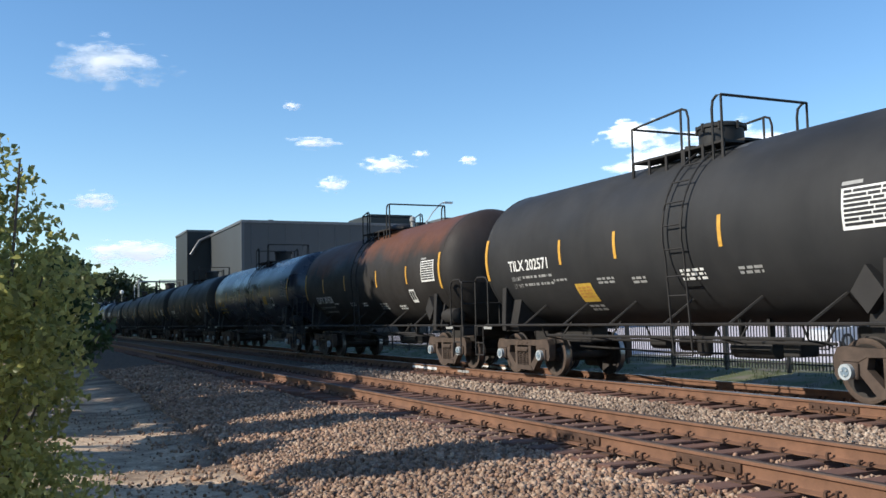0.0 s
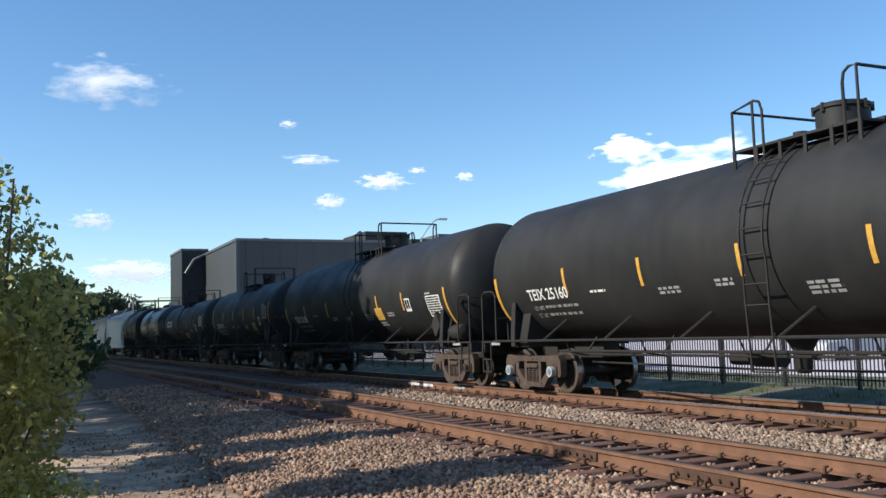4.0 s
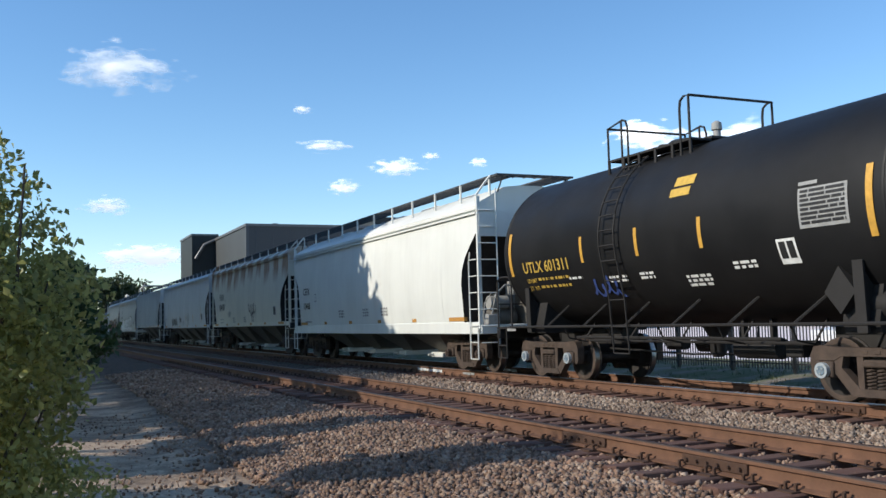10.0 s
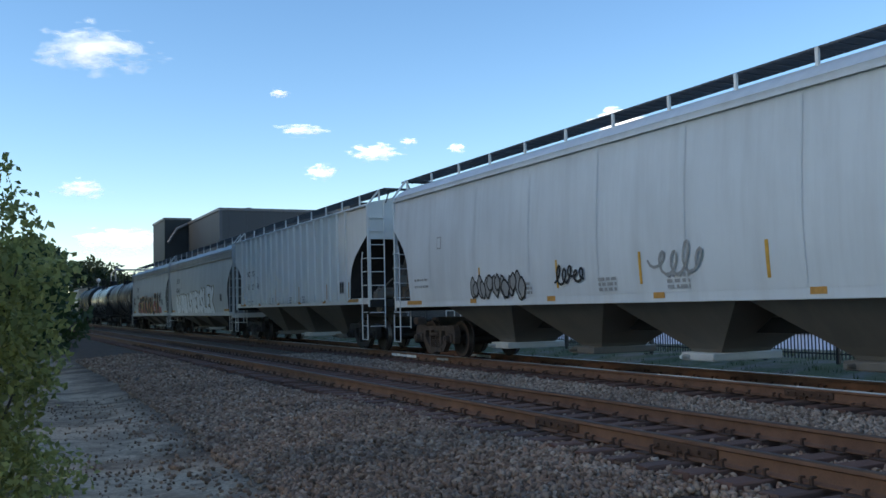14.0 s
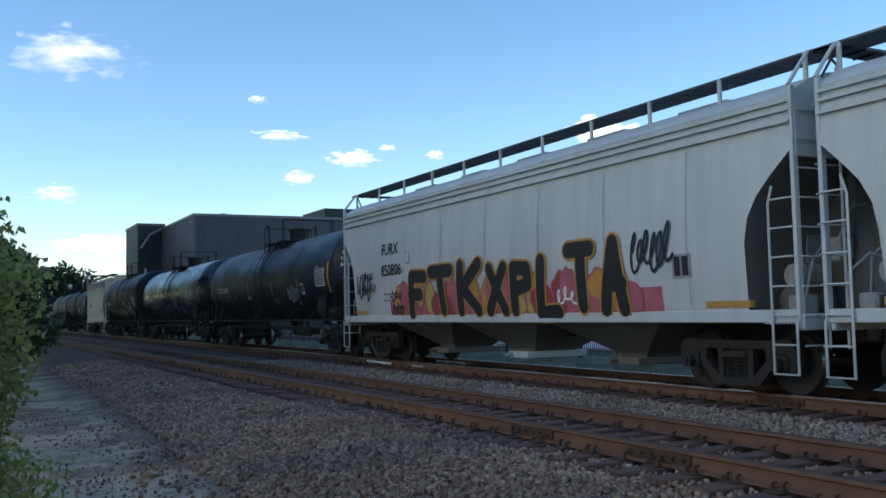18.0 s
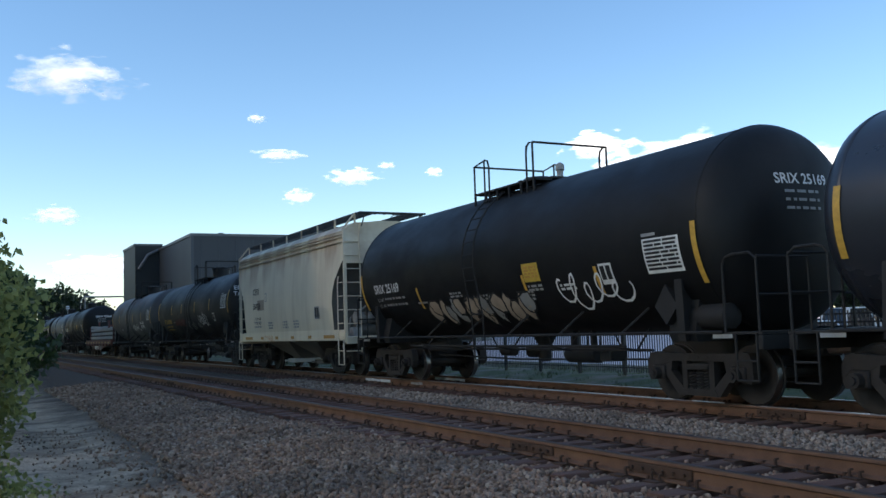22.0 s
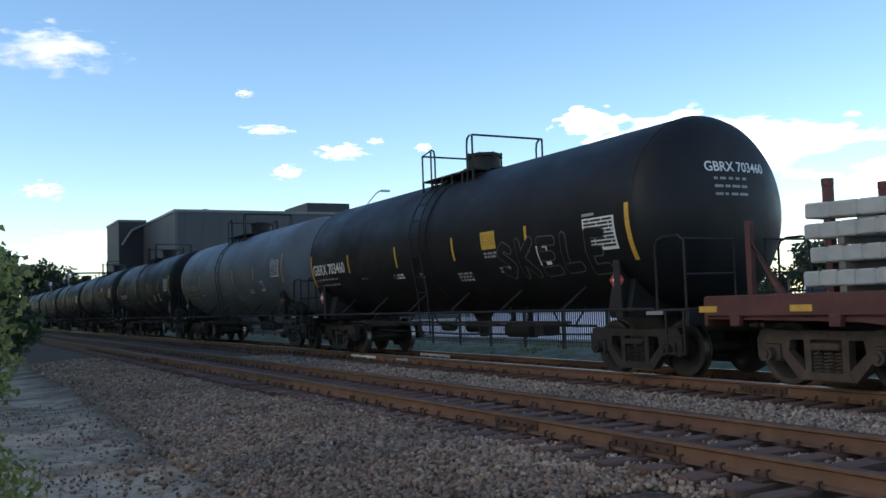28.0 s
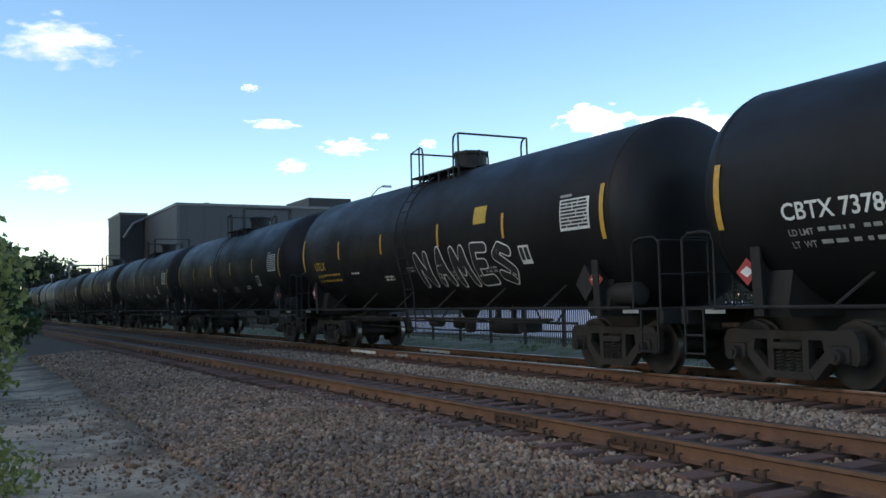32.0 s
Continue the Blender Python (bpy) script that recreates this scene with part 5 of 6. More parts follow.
# ---- the train, from its front to its rear ----
def train():
    """Every car with the place of the middle between its trucks along the track at the start."""
    pk, bk, wh, og = plain("pink spray paint", (0.5, 0.13, 0.16), 0.6), M["dark_mark"], plain("white spray paint", (0.84, 0.84, 0.82), 0.6, 0, 0.12), plain("orange spray paint", (0.6, 0.28, 0.06), 0.6)
    red, yel, blue, grs = plain("red spray paint", (0.35, 0.06, 0.06), 0.6), plain("yellow spray paint", (0.52, 0.4, 0.1), 0.6), plain("blue spray paint", (0.05, 0.09, 0.3), 0.6), plain("grey spray paint", (0.3, 0.3, 0.29), 0.65)
    tan = plain("tan spray paint", (0.42, 0.33, 0.25), 0.7)
    patch = plain("newer black touch-up paint", (0.014, 0.015, 0.017), 0.5)
    greyp = plain("grey touch-up paint", (0.17, 0.18, 0.19), 0.6)
    cars = []

    def put(front, rear, car):
        cars.append((car, (front + rear) / 2))
        return car

    T = tank_car
    put(8.46, 18.44, T("charcoal tank car with white lettering and a railed top platform", 10.0, "charcoal", "TILX 202571", R=1.55, text_z=2.3, text_in=0.3, marks=(5.73, 2.61, (2.55, 0.66, -2.15), 2.58), plat=-0.5, lad=-0.62, test=False, yellow=(1.99, 1.75), seed=1, caps="blue", tags=(panel(1.0, 3.98, 1.15, 0.1, M["grating"]), panel(-1.25, 3.98, 0.75, 0.1, M["grating"]))))
    put(22.5, 33.5, T("black tank car stained with brown rust over its top", 10.95, "rusty", "EDFX 201526", R=1.545, text_z=1.92, text_in=0.45, marks=(6.1, 2.55, (3.95, 1.6, -1.42, -3.83), 2.53), plat=0, zoff=-0.22, seed=2, dome=3, caps="blue"))
    put(37.55, 51.2, T("smooth blue-black tank car with orange lettering", 13.65, "blue_black", "TEIX 25161", "yellow_mark", R=1.53, text_z=2.16, text_in=0.1, marks=(7.45, 2.6, (4.6, 1.44, -1.5, -4.6), 2.62), plat=-1.1, yellow=(-3.62, 2.24), seed=3, caps="blue", head_text="TEIX 25161", tape="stripe", tags=(scrawl(-3.9, 2.0, 0.5, 0.3, wh, 2, 0.02),)))
    put(55.3, 68.95, T("dull black tank car with a yellow warning decal", 13.65, "soot", "TEIX 25160", R=1.525, text_z=1.97, text_in=0.56, marks=(7.55, 2.05, (4.73, 2.27, -0.2, -2.6, -4.5), 2.3), plat=-0.95, yellow=(-3.75, 1.98), seed=4, caps="blue"))
    put(72.95, 86.96, T("dull black tank car with large white lettering", 14.0, "soot", "TEIX 25158", R=1.53, text_z=1.92, text_in=0.56, marks=(7.46, 2.04, (4.94, 2.3, -0.2, -2.6, -4.6), 2.27), plat=-0.6, yellow=(-2.6, 1.98), seed=5))
    put(90.8, 102.2, T("dark tank car with a heavy rounded head and white lettering", 11.4, "charcoal", "SRIX 20101", R=1.46, text_z=2, text_in=0.65, marks=(5.95, 2.5, (3.4, 1.1, -1.22, -3.34), 2.52), plat=-0.6, yellow=(-2.97, 1.93), seed=6, dome=2, head_text="SRIX 20101"))
    put(106.5, 119.6, T("charcoal tank car with white number plates and valve stacks", 13.1, "charcoal", "TAEX000506", R=1.42, text_z=2.46, text_in=0.4, marks=(7.0, 2.5, (4.46, 2.4, -1.7, -4.2), 2.42), plat=0.5, yellow=(-0.95, 1.72), seed=7, dome=2, white_plate=True, head_text="TAEX000506"))
    put(124.1, 132.65, T("short glossy black tank car with touched-up patches", 8.55, "gloss", "UTLX 601844", R=1.53, text_z=2.42, text_in=0.2, marks=(4.77, 2.1, (1.7, 0.03, -2.6), 2.34), plat=-0.3, seed=8, dome=3, head_text="UTLX", tags=(panel(0.95, 1.95, 1.5, 0.75, patch), panel(-0.9, 1.55, 2.7, 0.95, patch), panel(2.6, 2.75, 3.3, 0.7, patch), panel(-2.6, 2.12, 0.6, 0.24, greyp), panel(-0.9, 1.6, 0.8, 0.2, greyp))))
    put(136.75, 145.3, T("short matt black tank car with orange lettering", 8.55, "black", "UTLX 601311", "yellow_mark", R=1.655, text_z=2.27, text_in=-0.03, marks=(4.8, 2.7, (1.96, 0.2, -1.5), 2.6), plat=0.6, seed=9, dome=3, caps="blue", tags=(scrawl(1.9, 1.85, 0.9, 0.5, blue, 4, 0.05), panel(-0.75, 3.44, 0.5, 0.16, M["decal"]), panel(-0.7, 3.26, 0.5, 0.14, M["decal"]))))
    Hc = hopper_car
    put(149.4, 162.7, Hc("clean white covered hopper with black lettering", 13.3, "white_hopper", ("CEFX", "10468"), 4, "ledged", text_y=6.82, cut=0.6, ledges=(3.89, 3.99), eave_z=4.02, sill=(-0.12, 0.17), gates="white_hopper", tape_z=0.2, seam=0.003, test=False, seed=10, text_z=2.42, text_size=0.36))
    put(166.9, 180.55, Hc("beige covered hopper with rust runs below its roof", 13.65, "beige_hopper", ("FURX", "854089"), 4, "round", text_y=6, cut=0.85, seed=11, deep=False, z_sill=1.3, text_z=2.72, text_size=0.48, tags=(scrawl(3.7, 1.95, 0.8, 0.42, grs, 6, 0.04), scrawl(-1.2, 2.1, 1.5, 0.6, bk, 4, 0.045),)))
    put(184.9, 200.85, Hc("pale grey covered hopper with dark sprayed tags", 15.95, "grey_hopper", (), 4, "round", cut=0.72, seed=12, deep=False, z_sill=1.3, tags=(*(panel(q, 1.6, 0.07, 0.55 if k else 0.95, M["stripe"]) for k, q in enumerate((-7.0, -4.1, -1.2, 1.4, 4.6))), piece(5.0, 1.72, 2.4, 0.55, 7, (grs,), bk), scrawl(1.4, 1.85, 1.0, 0.4, bk, 5, 0.05), scrawl(-1.6, 1.95, 1.2, 0.5, grs, 4, 0.05))))
    put(206.1, 219.3, Hc("grey-white ribbed covered hopper with black lettering", 13.2, "ribbed_hopper", (), 3, "ribbed", text_y=5.98, seed=13, deep=False, z_sill=1.42, text_z=2.68, text_size=0.36, tags=tuple(word(a, q, z, 0.32, bk) for a, q, z in (("ND", 6.0, 2.72), ("YX", 5.22, 2.72), ("51", 5.97, 2.16), ("27", 5.19, 2.16), ("45", 4.41, 2.16))) + tuple(panel(q, 1.6, 0.07, 0.5, M["orange_tape"]) for q in (6.85, 4.74, 1.66, -1.4, -4.5, -6.6))))
    put(223.3, 236.8, Hc("grey-white covered hopper with large white sprayed letters", 13.5, "dull_hopper", ("FURX", "850549"), 3, "ledged", text_y=5.68, end_shade="bay", cut=0.62, tape_z=0.2, seed=14, text_z=2.94, text_size=0.4, tags=(graffiti("GAUNB", 5.75, 1.28, 3.4, 0.84, ((yel, 0.42), (bk, 0.39), (wh, 0.31))), graffiti("ASHEN", 2.35, 1.28, 3.5, 0.9, ((yel, 0.43), (bk, 0.4), (wh, 0.32))), graffiti("SLEK", -1.15, 1.28, 3.5, 1.05, ((yel, 0.52), (bk, 0.48), (wh, 0.39))))))
    put(240.5, 253.85, Hc("grey-white covered hopper with a pink and black sprayed piece", 13.35, "dull_hopper", ("FURX", "850806"), 3, "ledged", text_y=5.47, end_shade="bay", cut=0.62, tape_z=0.2, seed=15, text_z=2.83, text_size=0.42, tags=(panel(5.0, 1.22, 10.6, 0.42, pk), piece(4.7, 1.62, 9.8, 0.95, 11, (og, pk, yel, red, pk), pk), graffiti("FTK", 3.95, 1.3, 3.9, 0.98, ((og, 0.4), (bk, 0.31)), 0.14, 0.03), graffiti("XPLTA", 0.05, 1.3, 5.0, 0.98, ((og, 0.38), (bk, 0.29)), 0.16, 0.03), scrawl(-2.4, 1.55, 0.9, 0.4, wh, 4, 0.04), scrawl(6.9, 2.3, 0.9, 0.25, bk, 7, 0.035), scrawl(6.8, 2.0, 1.0, 0.25, bk, 7, 0.035), scrawl(4.9, 1.75, 0.7, 0.3, bk, 5, 0.04), scrawl(4.9, 1.4, 0.7, 0.3, bk, 5, 0.04), scrawl(7.1, 2.05, 0.9, 1.0, bk, 5, 0.05), scrawl(-4.9, 2.25, 1.0, 0.8, bk, 6, 0.05))))
    put(257.5, 271.05, T("blue-black tank car with a wide belly band, brown stains and tags", 13.6, "stained", "DTLX 2435", head_words=(("ANIMAL FAT", 0.17, -1.2, 0.55), ("NOT INTENDED", 0.17, -1.25, 0.35), ("FOR HUMAN", 0.17, -1.27, 0.15)), R=1.505, text_z=2.27, text_in=0.6, marks=(7.42, 2.45, (4.53, 1.6, -1.5, -4.4), 2.27), plat=-0.3, seed=16, band=True, tags=(scrawl(-3.2, 2.0, 1.2, 0.6, wh, 5, 0.03))))
    put(275.15, 288.5, T("black tank car with white small print and a sprayed tag", 13.35, "blue_black", "TILX 250789", R=1.51, text_z=2.2, text_in=0.5, marks=(7.4, 2.5, (4.4, 1.5, -1.5, -4.4), 2.3), plat=0.1, seed=17, band=True, tags=(graffiti("OLEASM", -4.7, 2.2, 2.0, 0.4, ((wh, 0.05),), 0.2), scrawl(-1.2, 2.0, 0.7, 0.4, grs, 3, 0.03))))
    put(292.4, 304.0, T("matt black tank car with tan sprayed letters along its flank", 11.6, "black", "SRIX 25169", R=1.655, text_z=2.28, text_in=0.07, marks=(6.5, 2.34, (3.22, -1.56, -3.93), 2.06), plat=0, yellow=(-1.9, 2.34), seed=18, dome=3, head_text="SRIX 25169", tags=(piece(3.0, 1.72, 4.6, 0.62, 8, (tan, tan, grs), bk), scrawl(-2.7, 1.9, 2.0, 0.7, wh, 5, 0.04))))
    put(308.1, 316.2, Hc("short cream covered hopper with brown dust and orange tape", 8.1, "cream_hopper", ("CEFX", "304928"), 2, "ledged", text_y=3.54, cut=0.62, ledges=(3.97, 4.12, 4.21), eave_z=4.23, sill=(-0.02, 0.3), seam=0.004, end_shade="bay", seed=19, text_z=2.8, text_size=0.32, tags=(scrawl(2.6, 1.15, 1.4, 0.28, og, 12, 0.02), panel(3.0, 2.2, 0.85, 0.38, tan), word("LD LMT 232700", 3.4, 1.86, 0.12, bk), word("LT WT  53300", 3.34, 1.68, 0.12, bk))))
    put(320.2, 333.75, T("dull black tallow tank car with yellow lettering and tags", 13.55, "soot", "UTLX 649468", "yellow_mark", head_words=(("EDIBLE", 0.24, -1.34, 0.58), ("TALLOW", 0.24, -1.38, 0.34), ("UTLX", 0.22, -0.05, 0.62)), R=1.55, text_z=2.04, text_in=0.62, marks=(7.45, 2.75, (4.0, 1.6, -1.31, -4.22), 2.73), plat=-0.2, seed=20, band=True, tags=(scrawl(0.6, 1.85, 1.6, 0.4, grs, 7, 0.05), scrawl(-2.0, 2.1, 1.5, 0.6, wh, 5, 0.05), scrawl(3.4, 2.05, 2.6, 0.35, plain("faded dark red spray paint", (0.16, 0.035, 0.03), 0.7), 13, 0.045))))
    put(337.75, 351.1, T("worn grey tank car with rust on top and white tags", 13.35, "worn_grey", "", R=1.57, head_text="GATX 208918", marks=(7.3, 2.66, (4.2, 1.32, -1.29, -4.28), 2.66), seed=21, band=True, tags=(scrawl(-1.0, 2.05, 2.2, 0.35, wh, 8, 0.05), scrawl(-3.8, 2.15, 1.2, 0.5, wh, 5, 0.05), panel(-6.0, 2.5, 0.5, 0.5, patch))))
    fc = put(355.1, 366.3, flat_car("faded red flat car loaded with concrete ties", 11.2))
    for st in tie_stacks():
        cars.append((st, (355.1 + 366.3) / 2))
    put(370.2, 383.5, T("black tank car with yellow decal, red placard and grey tags", 13.3, "black", "GBRX 703460", R=1.65, text_size=0.41, text_z=2.29, text_in=-0.57, marks=(7.3, 2.4, (4.5, 1.5, -1.4, -4.3), 2.5), plat=-0.1, yellow=(-2.91, 2.58), seed=23, band=True, placard=True, head_text="GBRX 703460", reservoir=False, tags=(graffiti("SKELE", -3.1, 1.85, 3.6, 0.6, ((plain("faint grey spray paint", (0.1, 0.1, 0.1), 0.7), 0.2), (M["black"], 0.15)), 0.1), scrawl(4.2, 1.95, 2.6, 0.4, M["under"], 12, 0.05))))
    put(387.5, 400.65, T("slate grey tank car with faded yellow lettering", 13.15, "grey", "UTLX 207278", "yellow_mark", R=1.645, text_z=2.26, text_in=0.1, marks=(7.1, 2.68, (3.9, 1.3, -1.22, -3.9), 2.62), plat=0.3, seed=24, placard=True))
    put(404.7, 418.05, T("black tank car with a red placard and orange tape", 13.35, "black", "CBTX 737849", R=1.67, text_z=2.27, text_in=0.48, marks=(7.3, 2.7, (4.1, 1.4, -2.04, -4.76), 2.7), plat=0.05, seed=25, placard=True, tags=(panel(-3.35, 1.95, 0.42, 0.34, plain("faded pink sign", (0.5, 0.24, 0.2), 0.7)),)))
    put(421.9, 435.3, T("black tank car with outlined sprayed letters", 13.4, "black", "UTLX", "yellow_mark", R=1.69, marks=(7.3, 2.76, (4.49, 1.67, -1.4, -4.15), 2.77), text_z=2.27, seed=26, placard=True, dome=1, tags=(graffiti("NAMES", 0.0, 1.72, 4.4, 0.66, ((wh, 0.24), (bk, 0.185)), 0.09), panel(-3.0, 2.88, 0.5, 0.36, M["decal"]))))
    for k in range(11):
        s = 439.1 + 17.35 * k
        paint = ("black", "soot", "black", "charcoal", "grey", "soot", "black", "charcoal", "soot", "black", "soot")[k]
        put(s, s + 13.35, T("black tank car far back in the train", 13.35, paint, "", seed=30 + k, placard=k < 3))
    return cars


# ---- plants ----
def leaf_material(name, a, b, through_light=0.35):
    n = Nodes(name, 0.42)
    r = n.island()
    col = n.mix(r, a, b)
    col = n.mix(n.math("MULTIPLY", n.noise(2.5, 3), 0.4), col, tuple(c * 0.6 for c in a))
    n.done(col)
    tr = n.t.nodes.new("ShaderNodeBsdfTranslucent")
    n.link(n.mix(0.5, col, tuple(min(1, c * 1.6) for c in b)), tr.inputs[0])
    mx = n.t.nodes.new("ShaderNodeMixShader")
    mx.inputs[0].default_value = through_light
    n.link(n.b.outputs[0], mx.inputs[1])
    n.link(tr.outputs[0], mx.inputs[2])
    n.link(mx.outputs[0], n.t.nodes["Material Output"].inputs[0])
    return n.mat


def leaves(name, blobs, size, mat, parent, seed, shell=0.55):
    """Many small bent leaves, most of them near the outside of uneven blobs: (x, y, z, rx, ry, rz, count)."""
    rng = np.random.default_rng(seed)
    out = []
    for x, y, z, rx, ry, rz, count in blobs:
        d = rng.normal(size=(count, 3))
        d /= np.linalg.norm(d, axis=1)[:, None]
        lump = np.array([1 + 0.42 * noise.noise((q[0] * 2.3 + x, q[1] * 2.3 + y, q[2] * 2.3 + z)) + 0.25 * noise.noise((q[0] * 6 + x, q[1] * 6 + y, q[2] * 6)) for q in d])
        r = (shell + (1 - shell) * rng.uniform(0, 1, count) ** 0.5) * lump
        out.append(np.array([x, y, z]) + d * r[:, None] * np.array([rx, ry, rz]))
    p = np.concatenate(out)
    k = len(p)
    u = rng.normal(size=(k, 3))
    u[:, 2] -= 0.5
    u /= np.linalg.norm(u, axis=1)[:, None]
    w = np.cross(u, rng.normal(size=(k, 3)))
    w /= np.linalg.norm(w, axis=1)[:, None]
    nrm = np.cross(u, w)
    s = (size * rng.uniform(0.6, 1.25, k))[:, None]
    v = np.stack([p, p + s * (0.45 * u + 0.34 * w + 0.1 * nrm), p + s * u - 0.12 * s * nrm, p + s * (0.45 * u - 0.34 * w + 0.1 * nrm)], 1).reshape(-1, 3)
    f = (np.array([[0, 1, 2], [0, 2, 3]])[None] + (4 * np.arange(k))[:, None, None]).reshape(-1, 3)
    me = bpy.data.meshes.new(name)
    me.vertices.add(len(v))
    me.vertices.foreach_set("co", v.ravel())
    me.loops.add(f.size)
    me.loops.foreach_set("vertex_index", f.ravel())
    me.polygons.add(len(f))
    me.polygons.foreach_set("loop_start", np.arange(0, f.size, 3))
    me.update(calc_edges=True)
    me.materials.append(mat)
    return part(name, me, None, parent)


def limb(g, a, b, r0, r1, rng, n=5):
    a, b = Vector(a), Vector(b)
    pts = [a.lerp(b, k / n) + Vector((rng.uniform(-1, 1), rng.uniform(-1, 1), 0)) * 0.06 * (b - a).length * (0 < k < n) for k in range(n + 1)]
    for k in range(n):
        g.cyl(pts[k], pts[k + 1], r0 + (r1 - r0) * k / n, 7, 0, r0 + (r1 - r0) * (k + 1) / n)
    return pts


def tree(label, x, y, height, crown, seed, mat, count=2600, leaf=0.3, category="tree", group="", low=0.42):
    rng = random.Random(seed)
    t = thing("tree", label, category, group, m=pose(x, y, ground_z(x, y)))
    g = Geo()
    limb(g, (0, 0, -0.2), (rng.uniform(-0.3, 0.3), rng.uniform(-0.3, 0.3), height * 0.72), (0.014 if low < 0.6 else 0.009) * height, 0.005 * height, rng)
    blobs = []
    for k in range(9):
        a, h = k * 2.4 + rng.uniform(-0.3, 0.3), rng.uniform(low, 0.92)
        q = crown * rng.uniform(0.35, 0.8) * (1.15 - 0.55 * h)
        e = (q * math.cos(a), q * math.sin(a), height * h)
        limb(g, (0, 0, height * h * 0.6), e, 0.006 * height, 0.002 * height, rng, 3)
        r = crown * rng.uniform(0.32, 0.5)
        blobs.append((*e, r, r, r * 0.8, count // 9))
    part("trunk", g, BARK, t)
    leaves("crown", blobs, leaf, mat, t, seed)
    return t


BARK = plain("grey-brown bark", (0.09, 0.07, 0.055), 0.95, 0, 0.4, 8.0)
LEAF_BUSH = leaf_material("bright yellow-green leaves", (0.03, 0.05, 0.012), (0.52, 0.5, 0.17), 0.5)
LEAF_WEED = leaf_material("dull green weed blades", (0.03, 0.045, 0.012), (0.085, 0.095, 0.03))
LEAF_DARK = leaf_material("dark green leaves", (0.034, 0.055, 0.018), (0.08, 0.115, 0.035))
LEAF_FAR = leaf_material("deep green far foliage", (0.022, 0.036, 0.014), (0.05, 0.07, 0.026))


def bush():
    """The leafy bush beside the dirt path."""
    b = thing("bush", "leafy yellow-green bush beside the dirt path", "bush", m=pose(-0.72, 6.6, 0.0))
    rng = random.Random(2)
    g = Geo()
    for k in range(16):
        a = rng.uniform(0, 6.28)
        limb(g, (rng.uniform(-0.3, 0.3), rng.uniform(-0.3, 0.3), -0.1), (0.9 * math.cos(a), 0.9 * math.sin(a), rng.uniform(1.2, 2.9)), 0.025, 0.006, rng, 4)
    part("branching", g, BARK, b)
    blobs = [(0.0, 0.1, 0.8, 1.15, 1.15, 0.85, 12000), (0.05, 0.0, 1.75, 1.05, 1.1, 0.7, 12000), (-0.1, 0.1, 2.45, 0.75, 0.85, 0.62, 6000), (0.62, -0.25, 2.08, 0.5, 0.5, 0.32, 800), (0.5, -0.3, 0.5, 0.72, 0.6, 0.45, 1300), (-0.35, 0.3, 3.0, 0.6, 0.55, 0.5, 1100), (0.55, 0.0, 2.3, 0.5, 0.5, 0.4, 800), (0.3, 0.0, 2.75, 0.5, 0.5, 0.35, 500), (0.72, -0.2, 1.5, 0.42, 0.45, 0.4, 700), (0.6, -0.3, 0.9, 0.45, 0.5, 0.3, 500)]
    leaves("foliage", blobs, 0.058, LEAF_BUSH, b, 21, 0.6)
    return b


def weeds():
    rng = np.random.default_rng(12)
    v, f = [], []
    spots = [(rng.uniform(-1.5, -0.4), rng.uniform(7.2, 11), 0.14) for _ in range(80)] + [(rng.uniform(15.0, 22.5), rng.uniform(8, 60), 0.15) for _ in range(900)] + [(rng.uniform(-1.5, 0.1 + 0.02 * q), rng.uniform(11, 40), 0.22) for q in range(40)]
    for x, y, h in spots:
        z = ground_z(x, y) - 0.02
        for _ in range(7):
            a, l, q = rng.uniform(0, 6.28), h * rng.uniform(0.5, 1.2), rng.uniform(0.1, 0.6)
            dx, dy = math.cos(a), math.sin(a)
            n = len(v)
            w = 0.012 if h < 0.2 else 0.03
            bx, by = x + rng.uniform(-0.15, 0.15), y + rng.uniform(-0.15, 0.15)
            v += [(bx - dy * w, by + dx * w, z), (bx + dy * w, by - dx * w, z), (bx + dx * q * l, by + dy * q * l, z + l)]
            f.append((n, n + 1, n + 2))
    g = Geo().add(v, f)
    ob = new("weeds", g.mesh("weeds", LEAF_WEED, smooth=False))
    return tagged(ob, "sparse green weeds and grass tufts on the verge", "grass", kind="stuff")


# ---- buildings and fence ----
def wall_material(name, color, panel_w=1.2):
    n = Nodes(name, 0.6)
    g = n.noise(1, 4, 0.6, n.scaled((0.4, 0.4, 0.08)))
    seam = n.math("FRACT", n.math("MULTIPLY", n.math("ADD", n.axis(0), n.axis(1)), 1 / panel_w))
    col = n.mix(n.ramp(g, 0.3, 0.7), tuple(c * 0.88 for c in color), color)
    col = n.mix(n.math("MULTIPLY", n.ramp(seam, 0.0, 0.05), -0.12), col, tuple(c * 0.8 for c in color))
    return n.done(col)


